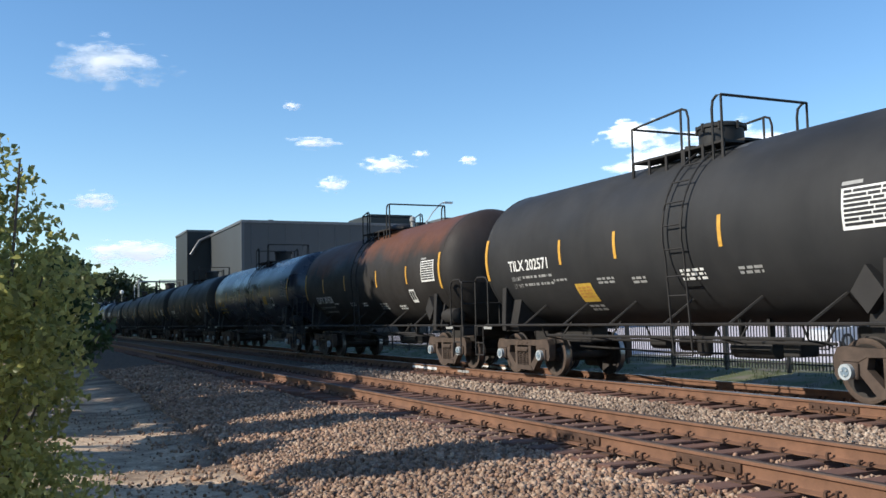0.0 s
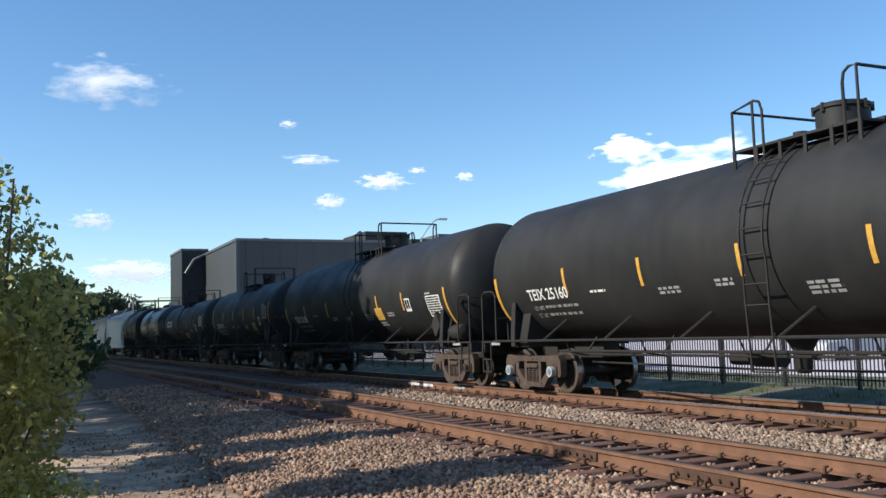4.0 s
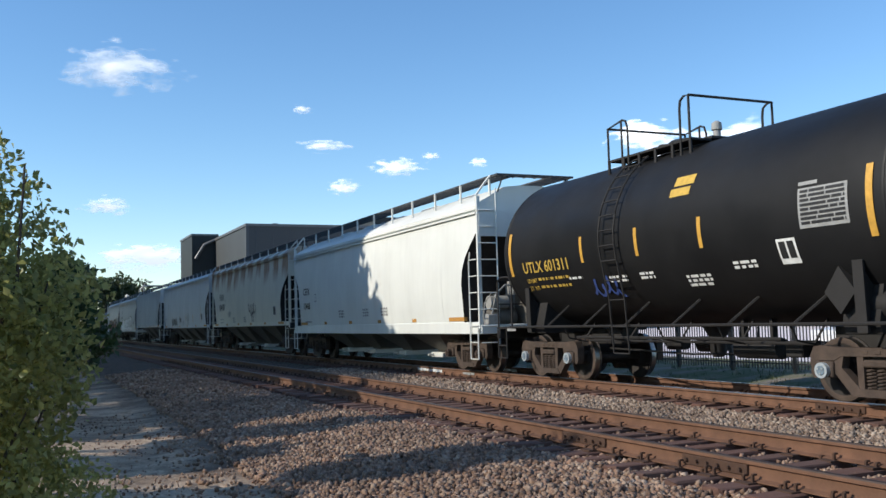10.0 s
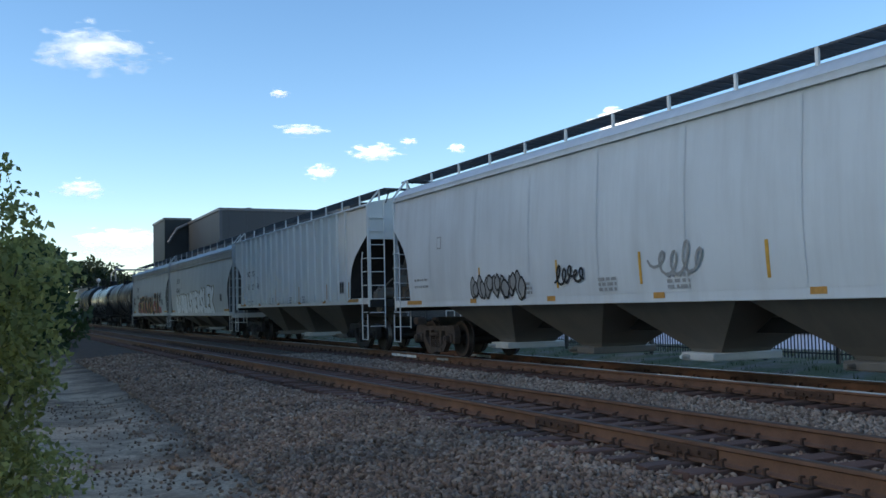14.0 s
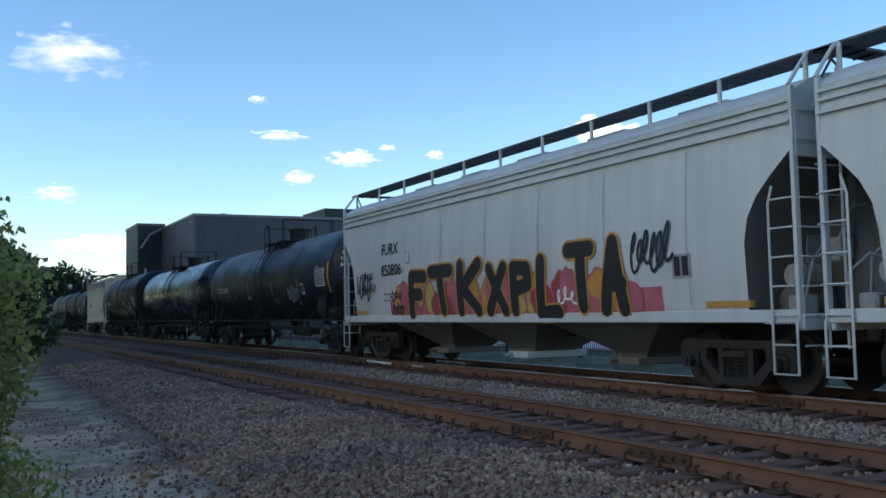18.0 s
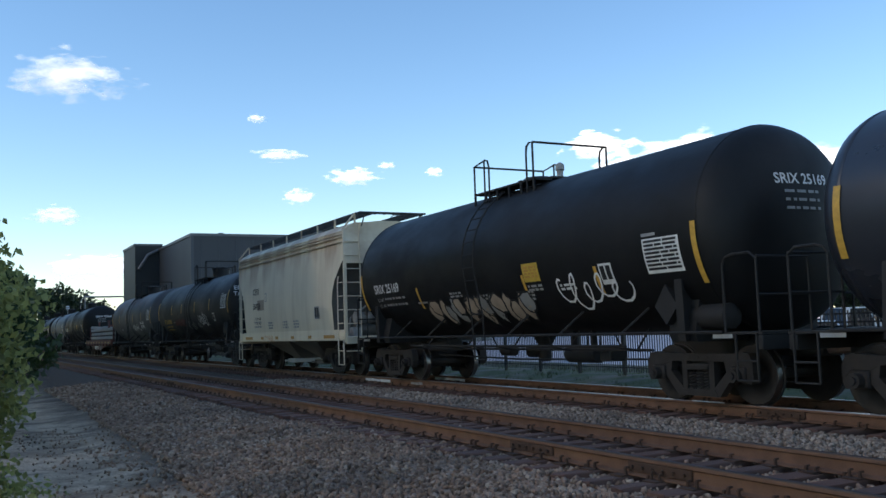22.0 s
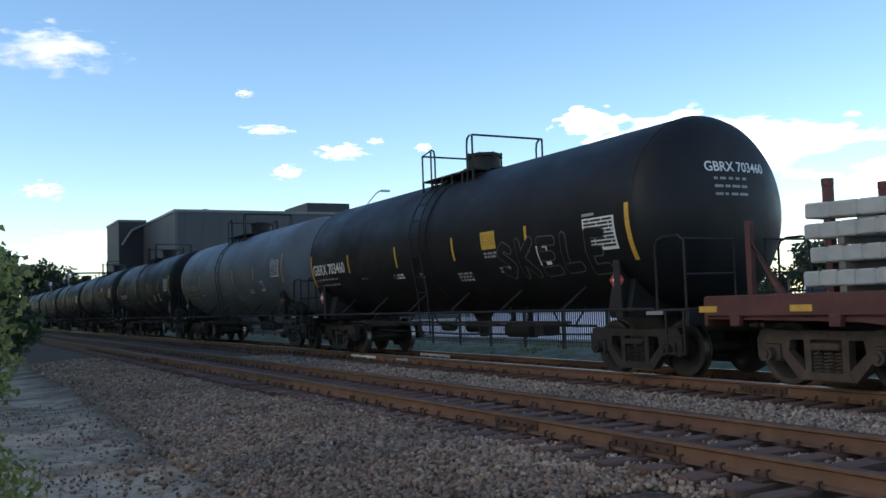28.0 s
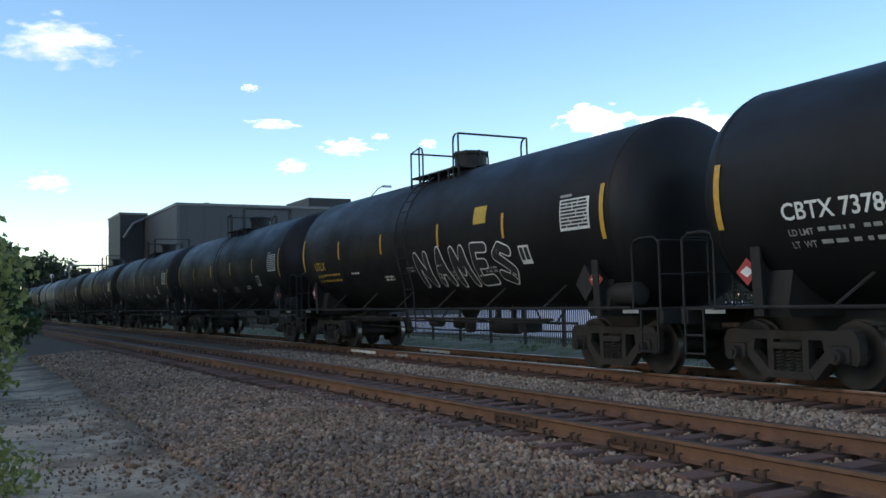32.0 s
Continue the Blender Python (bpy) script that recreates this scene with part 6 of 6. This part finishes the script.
def plant():
    """The dark grey industrial building beyond the train."""
    dark, tower, pale, beige = wall_material("slate grey wall cladding", (0.052, 0.06, 0.064)), wall_material("charcoal wall cladding", (0.02, 0.024, 0.024)), wall_material("grey wall cladding", (0.085, 0.095, 0.1)), wall_material("beige wall panels", (0.4, 0.39, 0.35))
    trim = plain("dull metal roof trim", (0.16, 0.165, 0.17), 0.5, 0.5)
    b = thing("industrial_building", "large windowless slate grey industrial building with a dark tower", "building")
    x0, y0, h = 22.05, 100.0, 12.55
    part("main_hall", Geo().box(x0, x0 + 34, y0, y0 + 40, 0, h), dark, b, smooth=False)
    part("roof_edge", Geo().box(x0 - 0.12, x0 + 34.1, y0 - 0.12, y0 + 40, h, h + 0.28), trim, b, smooth=False)
    part("corner_trim", Geo().box(x0 - 0.1, x0 + 0.22, y0 - 0.1, y0 + 0.22, 0, h), pale, b, smooth=False)
    ty = y0 + 18.0
    k = ty / 100.0
    part("tower", Geo().box(16.25 * k, x0 + 0.5, ty, ty + 9, 0, 1.76 + 9.65 * k), tower, b, smooth=False)
    part("tower_cap", Geo().box(16.25 * k - 0.1, x0 + 0.4, ty - 0.1, ty + 9, 1.76 + 9.65 * k, 1.76 + 9.65 * k + 0.25), trim, b, smooth=False)
    part("duct", Geo().tube([(16.6 * k, ty - 0.25, 1.76 + 7.2 * k), (17.5 * k, ty - 0.25, 1.76 + 8.7 * k), (18.6 * k, ty - 0.25, 1.76 + 9.2 * k)], 0.2, 8), trim, b)
    part("roof_house", Geo().box(37.6, 42.9, y0 + 2, y0 + 10, h - 1.5, 14.1), tower, b, smooth=False)
    part("upper_hall", Geo().box(33.2, 50.0, y0 + 3.5, y0 + 30, h - 1, 13.1), dark, b, smooth=False)
    part("lean_to", Geo().box(42.0, 45.5, y0 - 1.5, y0 + 8, 0, 12.9), tower, b, smooth=False)
    rng = random.Random(8)
    for x in (25.5, 34.6, 36.4):
        g = Geo().box(x, x + rng.uniform(0.4, 0.9), y0 + 2, y0 + 3, h, h + rng.uniform(0.3, 0.6))
        part("roof_vent", g, trim, b, smooth=False)
    g = Geo()
    for i in range(16):
        g.box(x0 + 1.0 + 1.9 * i, x0 + 1.04 + 1.9 * i, y0 - 0.04, y0 + 0.01, 0, h - 0.2)
    part("wall_seams", g, pale, b, smooth=False)
    a = thing("annex_building", "low beige industrial annex beside the grey hall", "building")
    part("annex_hall", Geo().box(46.0, 60.0, y0 + 2, y0 + 22, 0, 13.2), beige, a, smooth=False)
    part("annex_roof_block", Geo().box(48.0, 52.6, y0 + 4, y0 + 16, 13.2, 14.2), pale, a, smooth=False)
    for i in range(5):
        part("annex_pier", Geo().box(46.4 + 3.0 * i, 46.8 + 3.0 * i, y0 + 1.85, y0 + 2.0, 0, 13.1), pale, a, smooth=False)
    return b


def light_pole(x, y, h, arm, label="grey galvanised street light on a curved arm"):
    p = thing("street_lamp", label, "street lamp", m=pose(x, y, 0))
    part("pole", Geo().cyl((0, 0, 0), (0, 0, h * 0.86), 0.11, 10, 0, 0.07), M["pole"], p)
    part("arm", Geo().tube([(0, 0, h * 0.85), (0.35 * arm, 0, h * 0.92), (0.75 * arm, 0, h * 0.98), (arm, 0, h)], 0.05, 7), M["pole"], p)
    part("lamp_head", Geo().box(min(arm, arm + 0.8), max(arm, arm + 0.8), -0.15, 0.15, h - 0.1, h + 0.06, c=0.03), M["pole"], p)
    return p


def fence():
    f = thing("fence", "black metal picket fence along the verge", "fence")
    z0 = ground_z(FENCE_X, 0)
    rng = random.Random(6)
    post = Geo().box(-0.045, 0.045, -0.045, 0.045, 0, 1.95, c=0.008)
    post.box(-0.06, 0.06, -0.06, 0.06, 1.95, 2.0)
    pm = post.mesh("post", M["fence"], smooth=False)
    picket = Geo().box(-0.012, 0.012, -0.012, 0.012, 0.1, 1.78).mesh("picket", M["fence"], smooth=False)
    rest = Geo()
    for k in range(56):
        y = 2.0 + 2.4 * k
        part("post", pm, None, f, m=pose(FENCE_X, y, z0))
        for z in (0.25, 1.5, 1.7):
            part("fence_rail", Geo().box(FENCE_X - 0.02, FENCE_X + 0.02, y, y + 2.4, z0 + z - 0.02, z0 + z + 0.02), M["fence"], f, smooth=False)
        for q in range(1, 21):
            py = y + 2.4 * q / 21
            if 4 <= k < 19:
                part("picket", picket, None, f, m=pose(FENCE_X, py, z0))
            else:
                rest.box(FENCE_X - 0.012, FENCE_X + 0.012, py - 0.012, py + 0.012, z0 + 0.1, z0 + 1.78)
    tagged(part("picket_run", rest, M["fence"], f, smooth=False), kind="stuff")
    return f


GLASS = plain("dark car glass", (0.02, 0.022, 0.025), 0.1, 0, 0.1)
RUBBER = plain("tyre rubber", (0.02, 0.02, 0.02), 0.85, 0, 0.2)


def parked_car(x, y, rz, color, label, tall=0.0):
    paint = plain("car paint", color, 0.3, 0.0, 0.1)
    c = thing("parked_car", label, "car", "cars parked behind the fence", m=pose(x, y, ground_z(x, y), 0, 0, rz))
    h = 0.55 + tall * 0.3
    part("car_body", Geo().prism([(-2.2, 0.32), (2.2, 0.32), (2.25, 0.62), (2.1, 0.82), (1.1, 0.92), (0.55, 0.92 + h), (-1.3, 0.95 + h), (-1.95, 0.95), (-2.22, 0.85)], -0.86, 0.86), paint, c)
    for d in (-1, 1):
        part("side_window", Geo().prism([(0.95, 0.95), (0.5, 0.86 + h), (-1.2, 0.88 + h), (-1.7, 0.98)], *sorted((d * 0.862, d * 0.872))), GLASS, c, smooth=False)
        for e in (-1.35, 1.35):
            w = part("wheel", Geo().cyl((d * 0.7, e, 0.33), (d * 0.9, e, 0.33), 0.33, 18), RUBBER, c)
            part("hubcap", Geo().cyl((d * 0.9, e, 0.33), (d * 0.91, e, 0.33), 0.2, 14), M["pole"], w)
    part("windscreen", Geo().add([(-0.75, 1.12, 0.93), (0.75, 1.12, 0.93), (0.66, 0.6, 0.9 + h), (-0.66, 0.6, 0.9 + h)], [(0, 1, 2, 3)]), GLASS, c, smooth=False)
    return c


def signal_mast(x, y, h):
    s = thing("trackside_pole", "thin trackside pole with a round white head", "pole", m=pose(x, y, ground_z(x, y)))
    part("pole", Geo().cyl((0, 0, 0), (0, 0, h), 0.06, 8), M["pole"], s)
    part("pole_head", Geo().lathe([(h - 0.2, 0.1), (h, 0.28), (h + 0.3, 0.28), (h + 0.45, 0.1)], 14, "z"), M["white_mark"], s)
    return s


def catenary_gantry(x0, x1, y, h):
    s = thing("pipe_gantry", "thin pale pipe gantry beyond the train", "gantry", m=pose(0, y, 0))
    part("gantry_post", Geo().cyl((x0, 0, 0), (x0, 0, h), 0.12, 8), M["pole"], s)
    part("gantry_post", Geo().cyl((x1, 0, 0), (x1, 0, h), 0.12, 8), M["pole"], s)
    part("gantry_beam", Geo().tube([(x0, 0, h), (x1, 0, h)], 0.12, 8), M["pole"], s)
    return s


# ---- clouds ----
def cloud_material(name, dens, seed, thin=1.0):
    """White vapour: solid in the middle, ragged and see-through at the rim of the mesh's unit space."""
    n = Nodes(name, 1.0)
    gx, gz = n.math("DIVIDE", n.axis(0), 1.0), n.axis(2)
    r = n.math("SQRT", n.math("ADD", n.math("MULTIPLY", gx, gx), n.math("MULTIPLY", gz, gz)))
    off = n.t.nodes.new("ShaderNodeMapping")
    off.inputs["Location"].default_value = (seed * 3.7, seed * 1.9, seed)
    off.inputs["Scale"].default_value = (2.6, 2.6, 2.6)
    n.link(n.pos, off.inputs[0])
    puff = n.noise(1, 6, 0.52, off.outputs[0])
    a = n.ramp(n.math("ADD", n.math("SUBTRACT", 1.0, r), n.math("MULTIPLY", n.math("SUBTRACT", puff, 0.5), 1.9)), 0.2, 0.2 + 0.62 / dens)
    # bright tops and shaded bases are painted into the vapour's colour
    n.done(n.mix(n.ramp(n.math("ADD", gz, n.math("MULTIPLY", puff, 0.8)), -0.25, 0.55), (0.62, 0.68, 0.76), (0.93, 0.93, 0.93)))
    tr = n.t.nodes.new("ShaderNodeBsdfTransparent")
    mx = n.t.nodes.new("ShaderNodeMixShader")
    # own glow stands in for sunlight scattered in the vapour
    n.b.inputs["Emission Color"].default_value, n.b.inputs["Emission Strength"].default_value = (0.96, 0.98, 1.0, 1), 0.4
    n.link(n.math("MULTIPLY", a, thin), mx.inputs[0])
    n.link(tr.outputs[0], mx.inputs[1])
    n.link(n.b.outputs[0], mx.inputs[2])
    n.link(mx.outputs[0], n.t.nodes["Material Output"].inputs[0])
    return n.mat


def cloud(az, el, w, h, seed, dens=1.0, far=2600.0, label="small white fair-weather cloud"):
    """A cloud bank at a bearing (degrees from the track, to the right) and height over the horizon; w and h in degrees."""
    a, e = radians(az), radians(el)
    at = Vector((math.sin(a) * math.cos(e), math.cos(a) * math.cos(e), math.sin(e))) * far
    rx, rz = far * math.tan(radians(w / 2)), far * math.tan(radians(h / 2))
    g = Geo()
    nu, nv = 28, 16
    for j in range(nv + 1):
        for i in range(nu + 1):
            u, v = 2 * i / nu - 1, 2 * j / nv - 1
            d = max(0.0, 1 - u * u) * max(0.0, 1 - v * v)
            g.v.append((u * 1.25, -0.35 * d - 0.12 * d * noise.noise((u * 3 + seed, v * 3, seed)), v * 1.25))
    g.f = [(j * (nu + 1) + i, j * (nu + 1) + i + 1, (j + 1) * (nu + 1) + i + 1, (j + 1) * (nu + 1) + i) for j in range(nv) for i in range(nu)]
    g.m = [0] * len(g.f)
    c = new("cloud", g.mesh("cloud", cloud_material("cloud vapour", dens, seed)))
    c.visible_shadow = False
    tagged(c, label, "cloud", "clouds in the sky")
    c.scale = (rx, min(rx, rz), rz)
    return c, at, az


CLOUDS = []


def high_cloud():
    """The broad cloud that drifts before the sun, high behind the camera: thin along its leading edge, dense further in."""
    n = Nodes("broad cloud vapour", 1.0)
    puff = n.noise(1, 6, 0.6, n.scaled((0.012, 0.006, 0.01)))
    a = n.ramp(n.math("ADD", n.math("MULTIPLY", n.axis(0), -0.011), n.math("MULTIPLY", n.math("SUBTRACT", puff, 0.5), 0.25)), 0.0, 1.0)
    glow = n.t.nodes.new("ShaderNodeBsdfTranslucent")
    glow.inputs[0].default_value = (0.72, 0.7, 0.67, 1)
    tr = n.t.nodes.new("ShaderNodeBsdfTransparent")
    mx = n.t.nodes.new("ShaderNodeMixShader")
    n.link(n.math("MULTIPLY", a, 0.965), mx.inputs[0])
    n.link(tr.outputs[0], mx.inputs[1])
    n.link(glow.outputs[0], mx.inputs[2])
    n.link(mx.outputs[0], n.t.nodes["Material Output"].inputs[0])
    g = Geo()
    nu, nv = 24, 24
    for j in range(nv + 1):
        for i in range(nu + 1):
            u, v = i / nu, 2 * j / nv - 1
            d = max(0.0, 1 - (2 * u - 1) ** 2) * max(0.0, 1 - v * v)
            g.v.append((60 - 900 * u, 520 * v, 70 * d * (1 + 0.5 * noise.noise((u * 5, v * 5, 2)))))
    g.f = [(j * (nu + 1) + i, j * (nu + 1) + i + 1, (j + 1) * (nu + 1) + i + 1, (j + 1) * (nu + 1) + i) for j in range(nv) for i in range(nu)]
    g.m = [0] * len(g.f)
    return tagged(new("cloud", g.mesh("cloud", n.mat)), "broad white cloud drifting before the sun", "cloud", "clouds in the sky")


def clouds():
    #            bearing, height, width, height, density
    for k, (az, el, w, h, d) in enumerate(SKY_CLOUDS):
        CLOUDS.append(cloud(az, el, w, h, k + 1, d))
    # added clouds out of view that whiten the blue fill light
    for k, (az, el, w, h) in enumerate(((-50, 30, 26, 10), (-82, 42, 30, 12), (-112, 22, 34, 11), (-165, 45, 30, 13), (160, 30, 34, 12), (118, 38, 28, 12), (-20, 58, 26, 12))):
        CLOUDS.append(cloud(az, el, w, h, k + 40, 1.3, label="unseen cloud added to whiten the fill light"))

SKY_CLOUDS = (
    (4.68, 14.97, 8.2, 3.4, 0.6), (4.05, 7.21, 3.5, 1.3, 0.9), (6.24, 4.22, 6.2, 1.9, 1.5), (21.26, 9.52, 4.04, 1.39, 0.95), (17.97, 8.37, 2.37, 1.25, 0.9), (36.62, 10.69, 5.58, 2.3, 1.3),
    (44.58, 8.63, 19.5, 5.9, 1.5), (38.61, 7.78, 7.67, 2.79, 1.2), (52.65, 6.06, 4.88, 2.79, 1.2), (16.8, 10.88, 3.83, 0.91, 0.26), (15.49, 13.06, 1.39, 0.63, 0.22), (26.39, 9.68, 1.39, 0.8, 0.3), (23.41, 10.15, 1.39, 0.56, 0.3),
)

# ---- the place ----
ground()
near_track = track("track_near", NEAR_X, "railway track with brown rusted rails and worn wooden ties", M["rail_head"])
far_track = track("track_train", TRAIN_X, "railway track under the freight train, rails brown with rust", M["rail_shine"])
for y in (9.26, 7.03, 30.0):
    joint_bar(near_track, NEAR_X, -1, y)
joint_bar(far_track, TRAIN_X, -1, 9.95)
for a, b, rail, mark in ((25.62, 23.88, 0, "white_mark"), (22.6, 21.84, 0, "grey_mark"), (24.06, 22.3, GAUGE, "white_mark")):
    x = 10.72 - 0.012 + rail
    g = Geo()
    rng = random.Random(int(a * 10))
    y = b
    while y < a - 0.1:
        w = min(rng.uniform(0.12, 0.3), a - y)
        g.box(x - 0.012, x, y, y + w, RT - 0.145 + rng.uniform(0, 0.02), RT - 0.055 - rng.uniform(0, 0.02))
        y += w + rng.uniform(0.0, 0.05)
    part("paint_mark", g, M[mark], far_track, "pale paint daubed on the rail web", smooth=False)
plant()
light_pole(30.7, 70.0, 11.4, 1.6)
light_pole(16.4, 150.0, 9.0, 1.2)
signal_mast(14.6, 150.0, 6.6)
catenary_gantry(15.9, 22.6, 140.0, 7.9)
fence()
for x, y, rz, color, label, tall in ((36, 16, 80, (0.6, 0.6, 0.6), "white sedan parked behind the fence", 0), (37, 24, 100, (0.05, 0.06, 0.07), "black car parked behind the fence", 0.6), (35, 31, 85, (0.55, 0.56, 0.58), "silver car parked behind the fence", 0), (44, 36, 95, (0.62, 0.62, 0.6), "white van parked behind the fence", 2.2), (52, 44, 88, (0.3, 0.04, 0.04), "dark red car parked behind the fence", 0.3), (48, 29, 90, (0.2, 0.22, 0.25), "grey car parked behind the fence", 0), (34, 9, 70, (0.1, 0.16, 0.3), "blue car parked behind the fence", 0.5), (60, 48, 90, (0.6, 0.6, 0.58), "white car parked behind the fence", 0.8)):
    parked_car(x, y, rz, color, label, tall)
bush()
tree("dark leafy sapling behind the bush", 0.55, 19.0, 3.0, 1.1, 31, LEAF_DARK, 2600, 0.16)
tree("dark shrubby tree beside the path", 0.6, 30.0, 3.5, 1.7, 32, LEAF_DARK, 2600, 0.2)
tree("dark shrubby tree beside the path", 1.3, 46.0, 4.3, 2.2, 33, LEAF_DARK, 2400, 0.26)
tree("dark shrubby tree beside the path", 2.6, 75.0, 5.6, 3.2, 34, LEAF_DARK, 2400, 0.4)
for x, y, h, c, s in ((14.6, 190, 12.0, 4.5, 41), (18.0, 195, 12.6, 5.0, 42), (21.0, 205, 11.5, 4.5, 43), (11.0, 230, 12.0, 5.0, 44), (6.0, 230, 12.5, 5.0, 45), (1.0, 240, 13.0, 5.5, 46), (26.0, 215, 10.0, 5.0, 47)):
    tree("tall dark green tree far down the line", x, y, h, c, s, LEAF_FAR, 2400, 0.75, group="trees down the line")
for x, y, h, c, s in ((86, 70, 7.0, 4.0, 51), (95, 62, 8.0, 4.5, 52), (120, 75, 9.0, 5.0, 53), (70, 110, 9.0, 5.0, 54)):
    tree("rounded green tree beyond the parking lot", x, y, h, c, s, LEAF_FAR, 2000, 0.6, group="trees beyond the lot")
for k in range(9):
    tree("low dark tree along the far side of the lot", 88 + 5 * k, 152 - 7 * k, 7.5 + 0.7 * ((k * 5) % 4), 5.5, 160 + k, LEAF_FAR, 1300, 0.9, group="low trees beyond the lot", low=0.2)
for k in range(16):
    tree("low dark tree along the far side of the lot", 74 + 9 * (k % 3) + 0.2 * k, -14 + 7.5 * k, 6.2 + 0.6 * ((k * 7) % 4), 4.6, 100 + k, LEAF_FAR, 1300, 0.7, group="low trees beyond the lot", low=0.2)
# trees on the near side that shade the path and the rails
for x, y, h, c, s, low in (
        (-2.9, 10.0, 3.1, 1.3, 60, 0.3), (-3.1, 13.4, 3.6, 1.3, 61, 0.3), (-3.2, 17.6, 4.8, 1.9, 62, 0.3),
        (-3.6, 10.6, 6.0, 0.85, 63, 0.7), (-3.8, 14.9, 5.9, 0.9, 64, 0.6), (-4.2, 19.8, 6.6, 2.2, 65, 0.4),
        (-5.6, 22.8, 8.8, 2.9, 66, 0.35), (-5.6, 26.8, 9.3, 3.2, 67, 0.3), (-5.4, 31.2, 10.0, 3.4, 68, 0.3), (-5.6, 36.0, 11.0, 3.4, 73, 0.3), (-5.8, 41.0, 11.0, 3.4, 74, 0.3), (-6.0, 47.0, 11.0, 3.4, 75, 0.3)):
    tree("leafy tree beside the path", x, y, h, c, s, LEAF_DARK, 1200 if low > 0.5 else 2600, 0.34, group="trees by the path", low=low)
# two added rows out of view, placed to keep sun off the far train
for k in range(25):
    tree("unseen tall tree added to shade the train", -8.4 - 0.5 * (k % 3), 31.6 + 5.9 * k, 17.5 + 0.8 * ((k * 5) % 4), 5.6, 80 + k, LEAF_DARK, 4600, 0.8, group="trees by the path", low=0.35)
for k in range(22):
    tree("unseen tall tree added to shade the train", -13.5 - 0.6 * (k % 3), 34.5 + 6.1 * k, 20.5 + 0.7 * ((k * 3) % 4), 6.0, 130 + k, LEAF_DARK, 2600, 1.05, group="trees by the path", low=0.45)
weeds()
clouds()
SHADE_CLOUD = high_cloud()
TRAIN = train()
ballast()


# ---- what moves ----
def motions():
    for car, at in TRAIN:
        walk(car, [(t, pose(TRAIN_X, at - SPEED * t, RT)) for t in (0.0, 16.0, 32.0)])
    # the wheels roll with the train; wheels at the same place in a truck share their turning
    turn = SPEED / 0.457
    shared = {}
    for ob, e in WHEELSETS:
        ob.rotation_mode = "QUATERNION"
        if e not in shared:
            walk(ob, [(k / FPS, pose(0, e * 0.889, 0.457, math.degrees(turn * k / FPS))) for k in range(32 * FPS + 1)])
            shared[e] = ob.animation_data
        else:
            keys = ob.animation_data_create()
            keys.action = shared[e].action
            keys.action_slot = shared[e].action_slot
    for ob, at, az in CLOUDS:
        rows = []
        for t in (0.0, 16.0, 32.0):
            turned = pose(0, 0, 0, 0, 0, -1.3 * t / 32)
            rows.append((t, Matrix.Translation(turned @ at) @ pose(0, 0, 0, 0, 0, -az - 1.3 * t / 32)))
        walk(ob, rows)
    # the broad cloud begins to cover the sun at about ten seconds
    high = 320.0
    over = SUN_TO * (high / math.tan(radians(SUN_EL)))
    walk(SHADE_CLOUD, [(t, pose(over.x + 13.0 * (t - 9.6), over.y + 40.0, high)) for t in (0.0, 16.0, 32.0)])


motions()
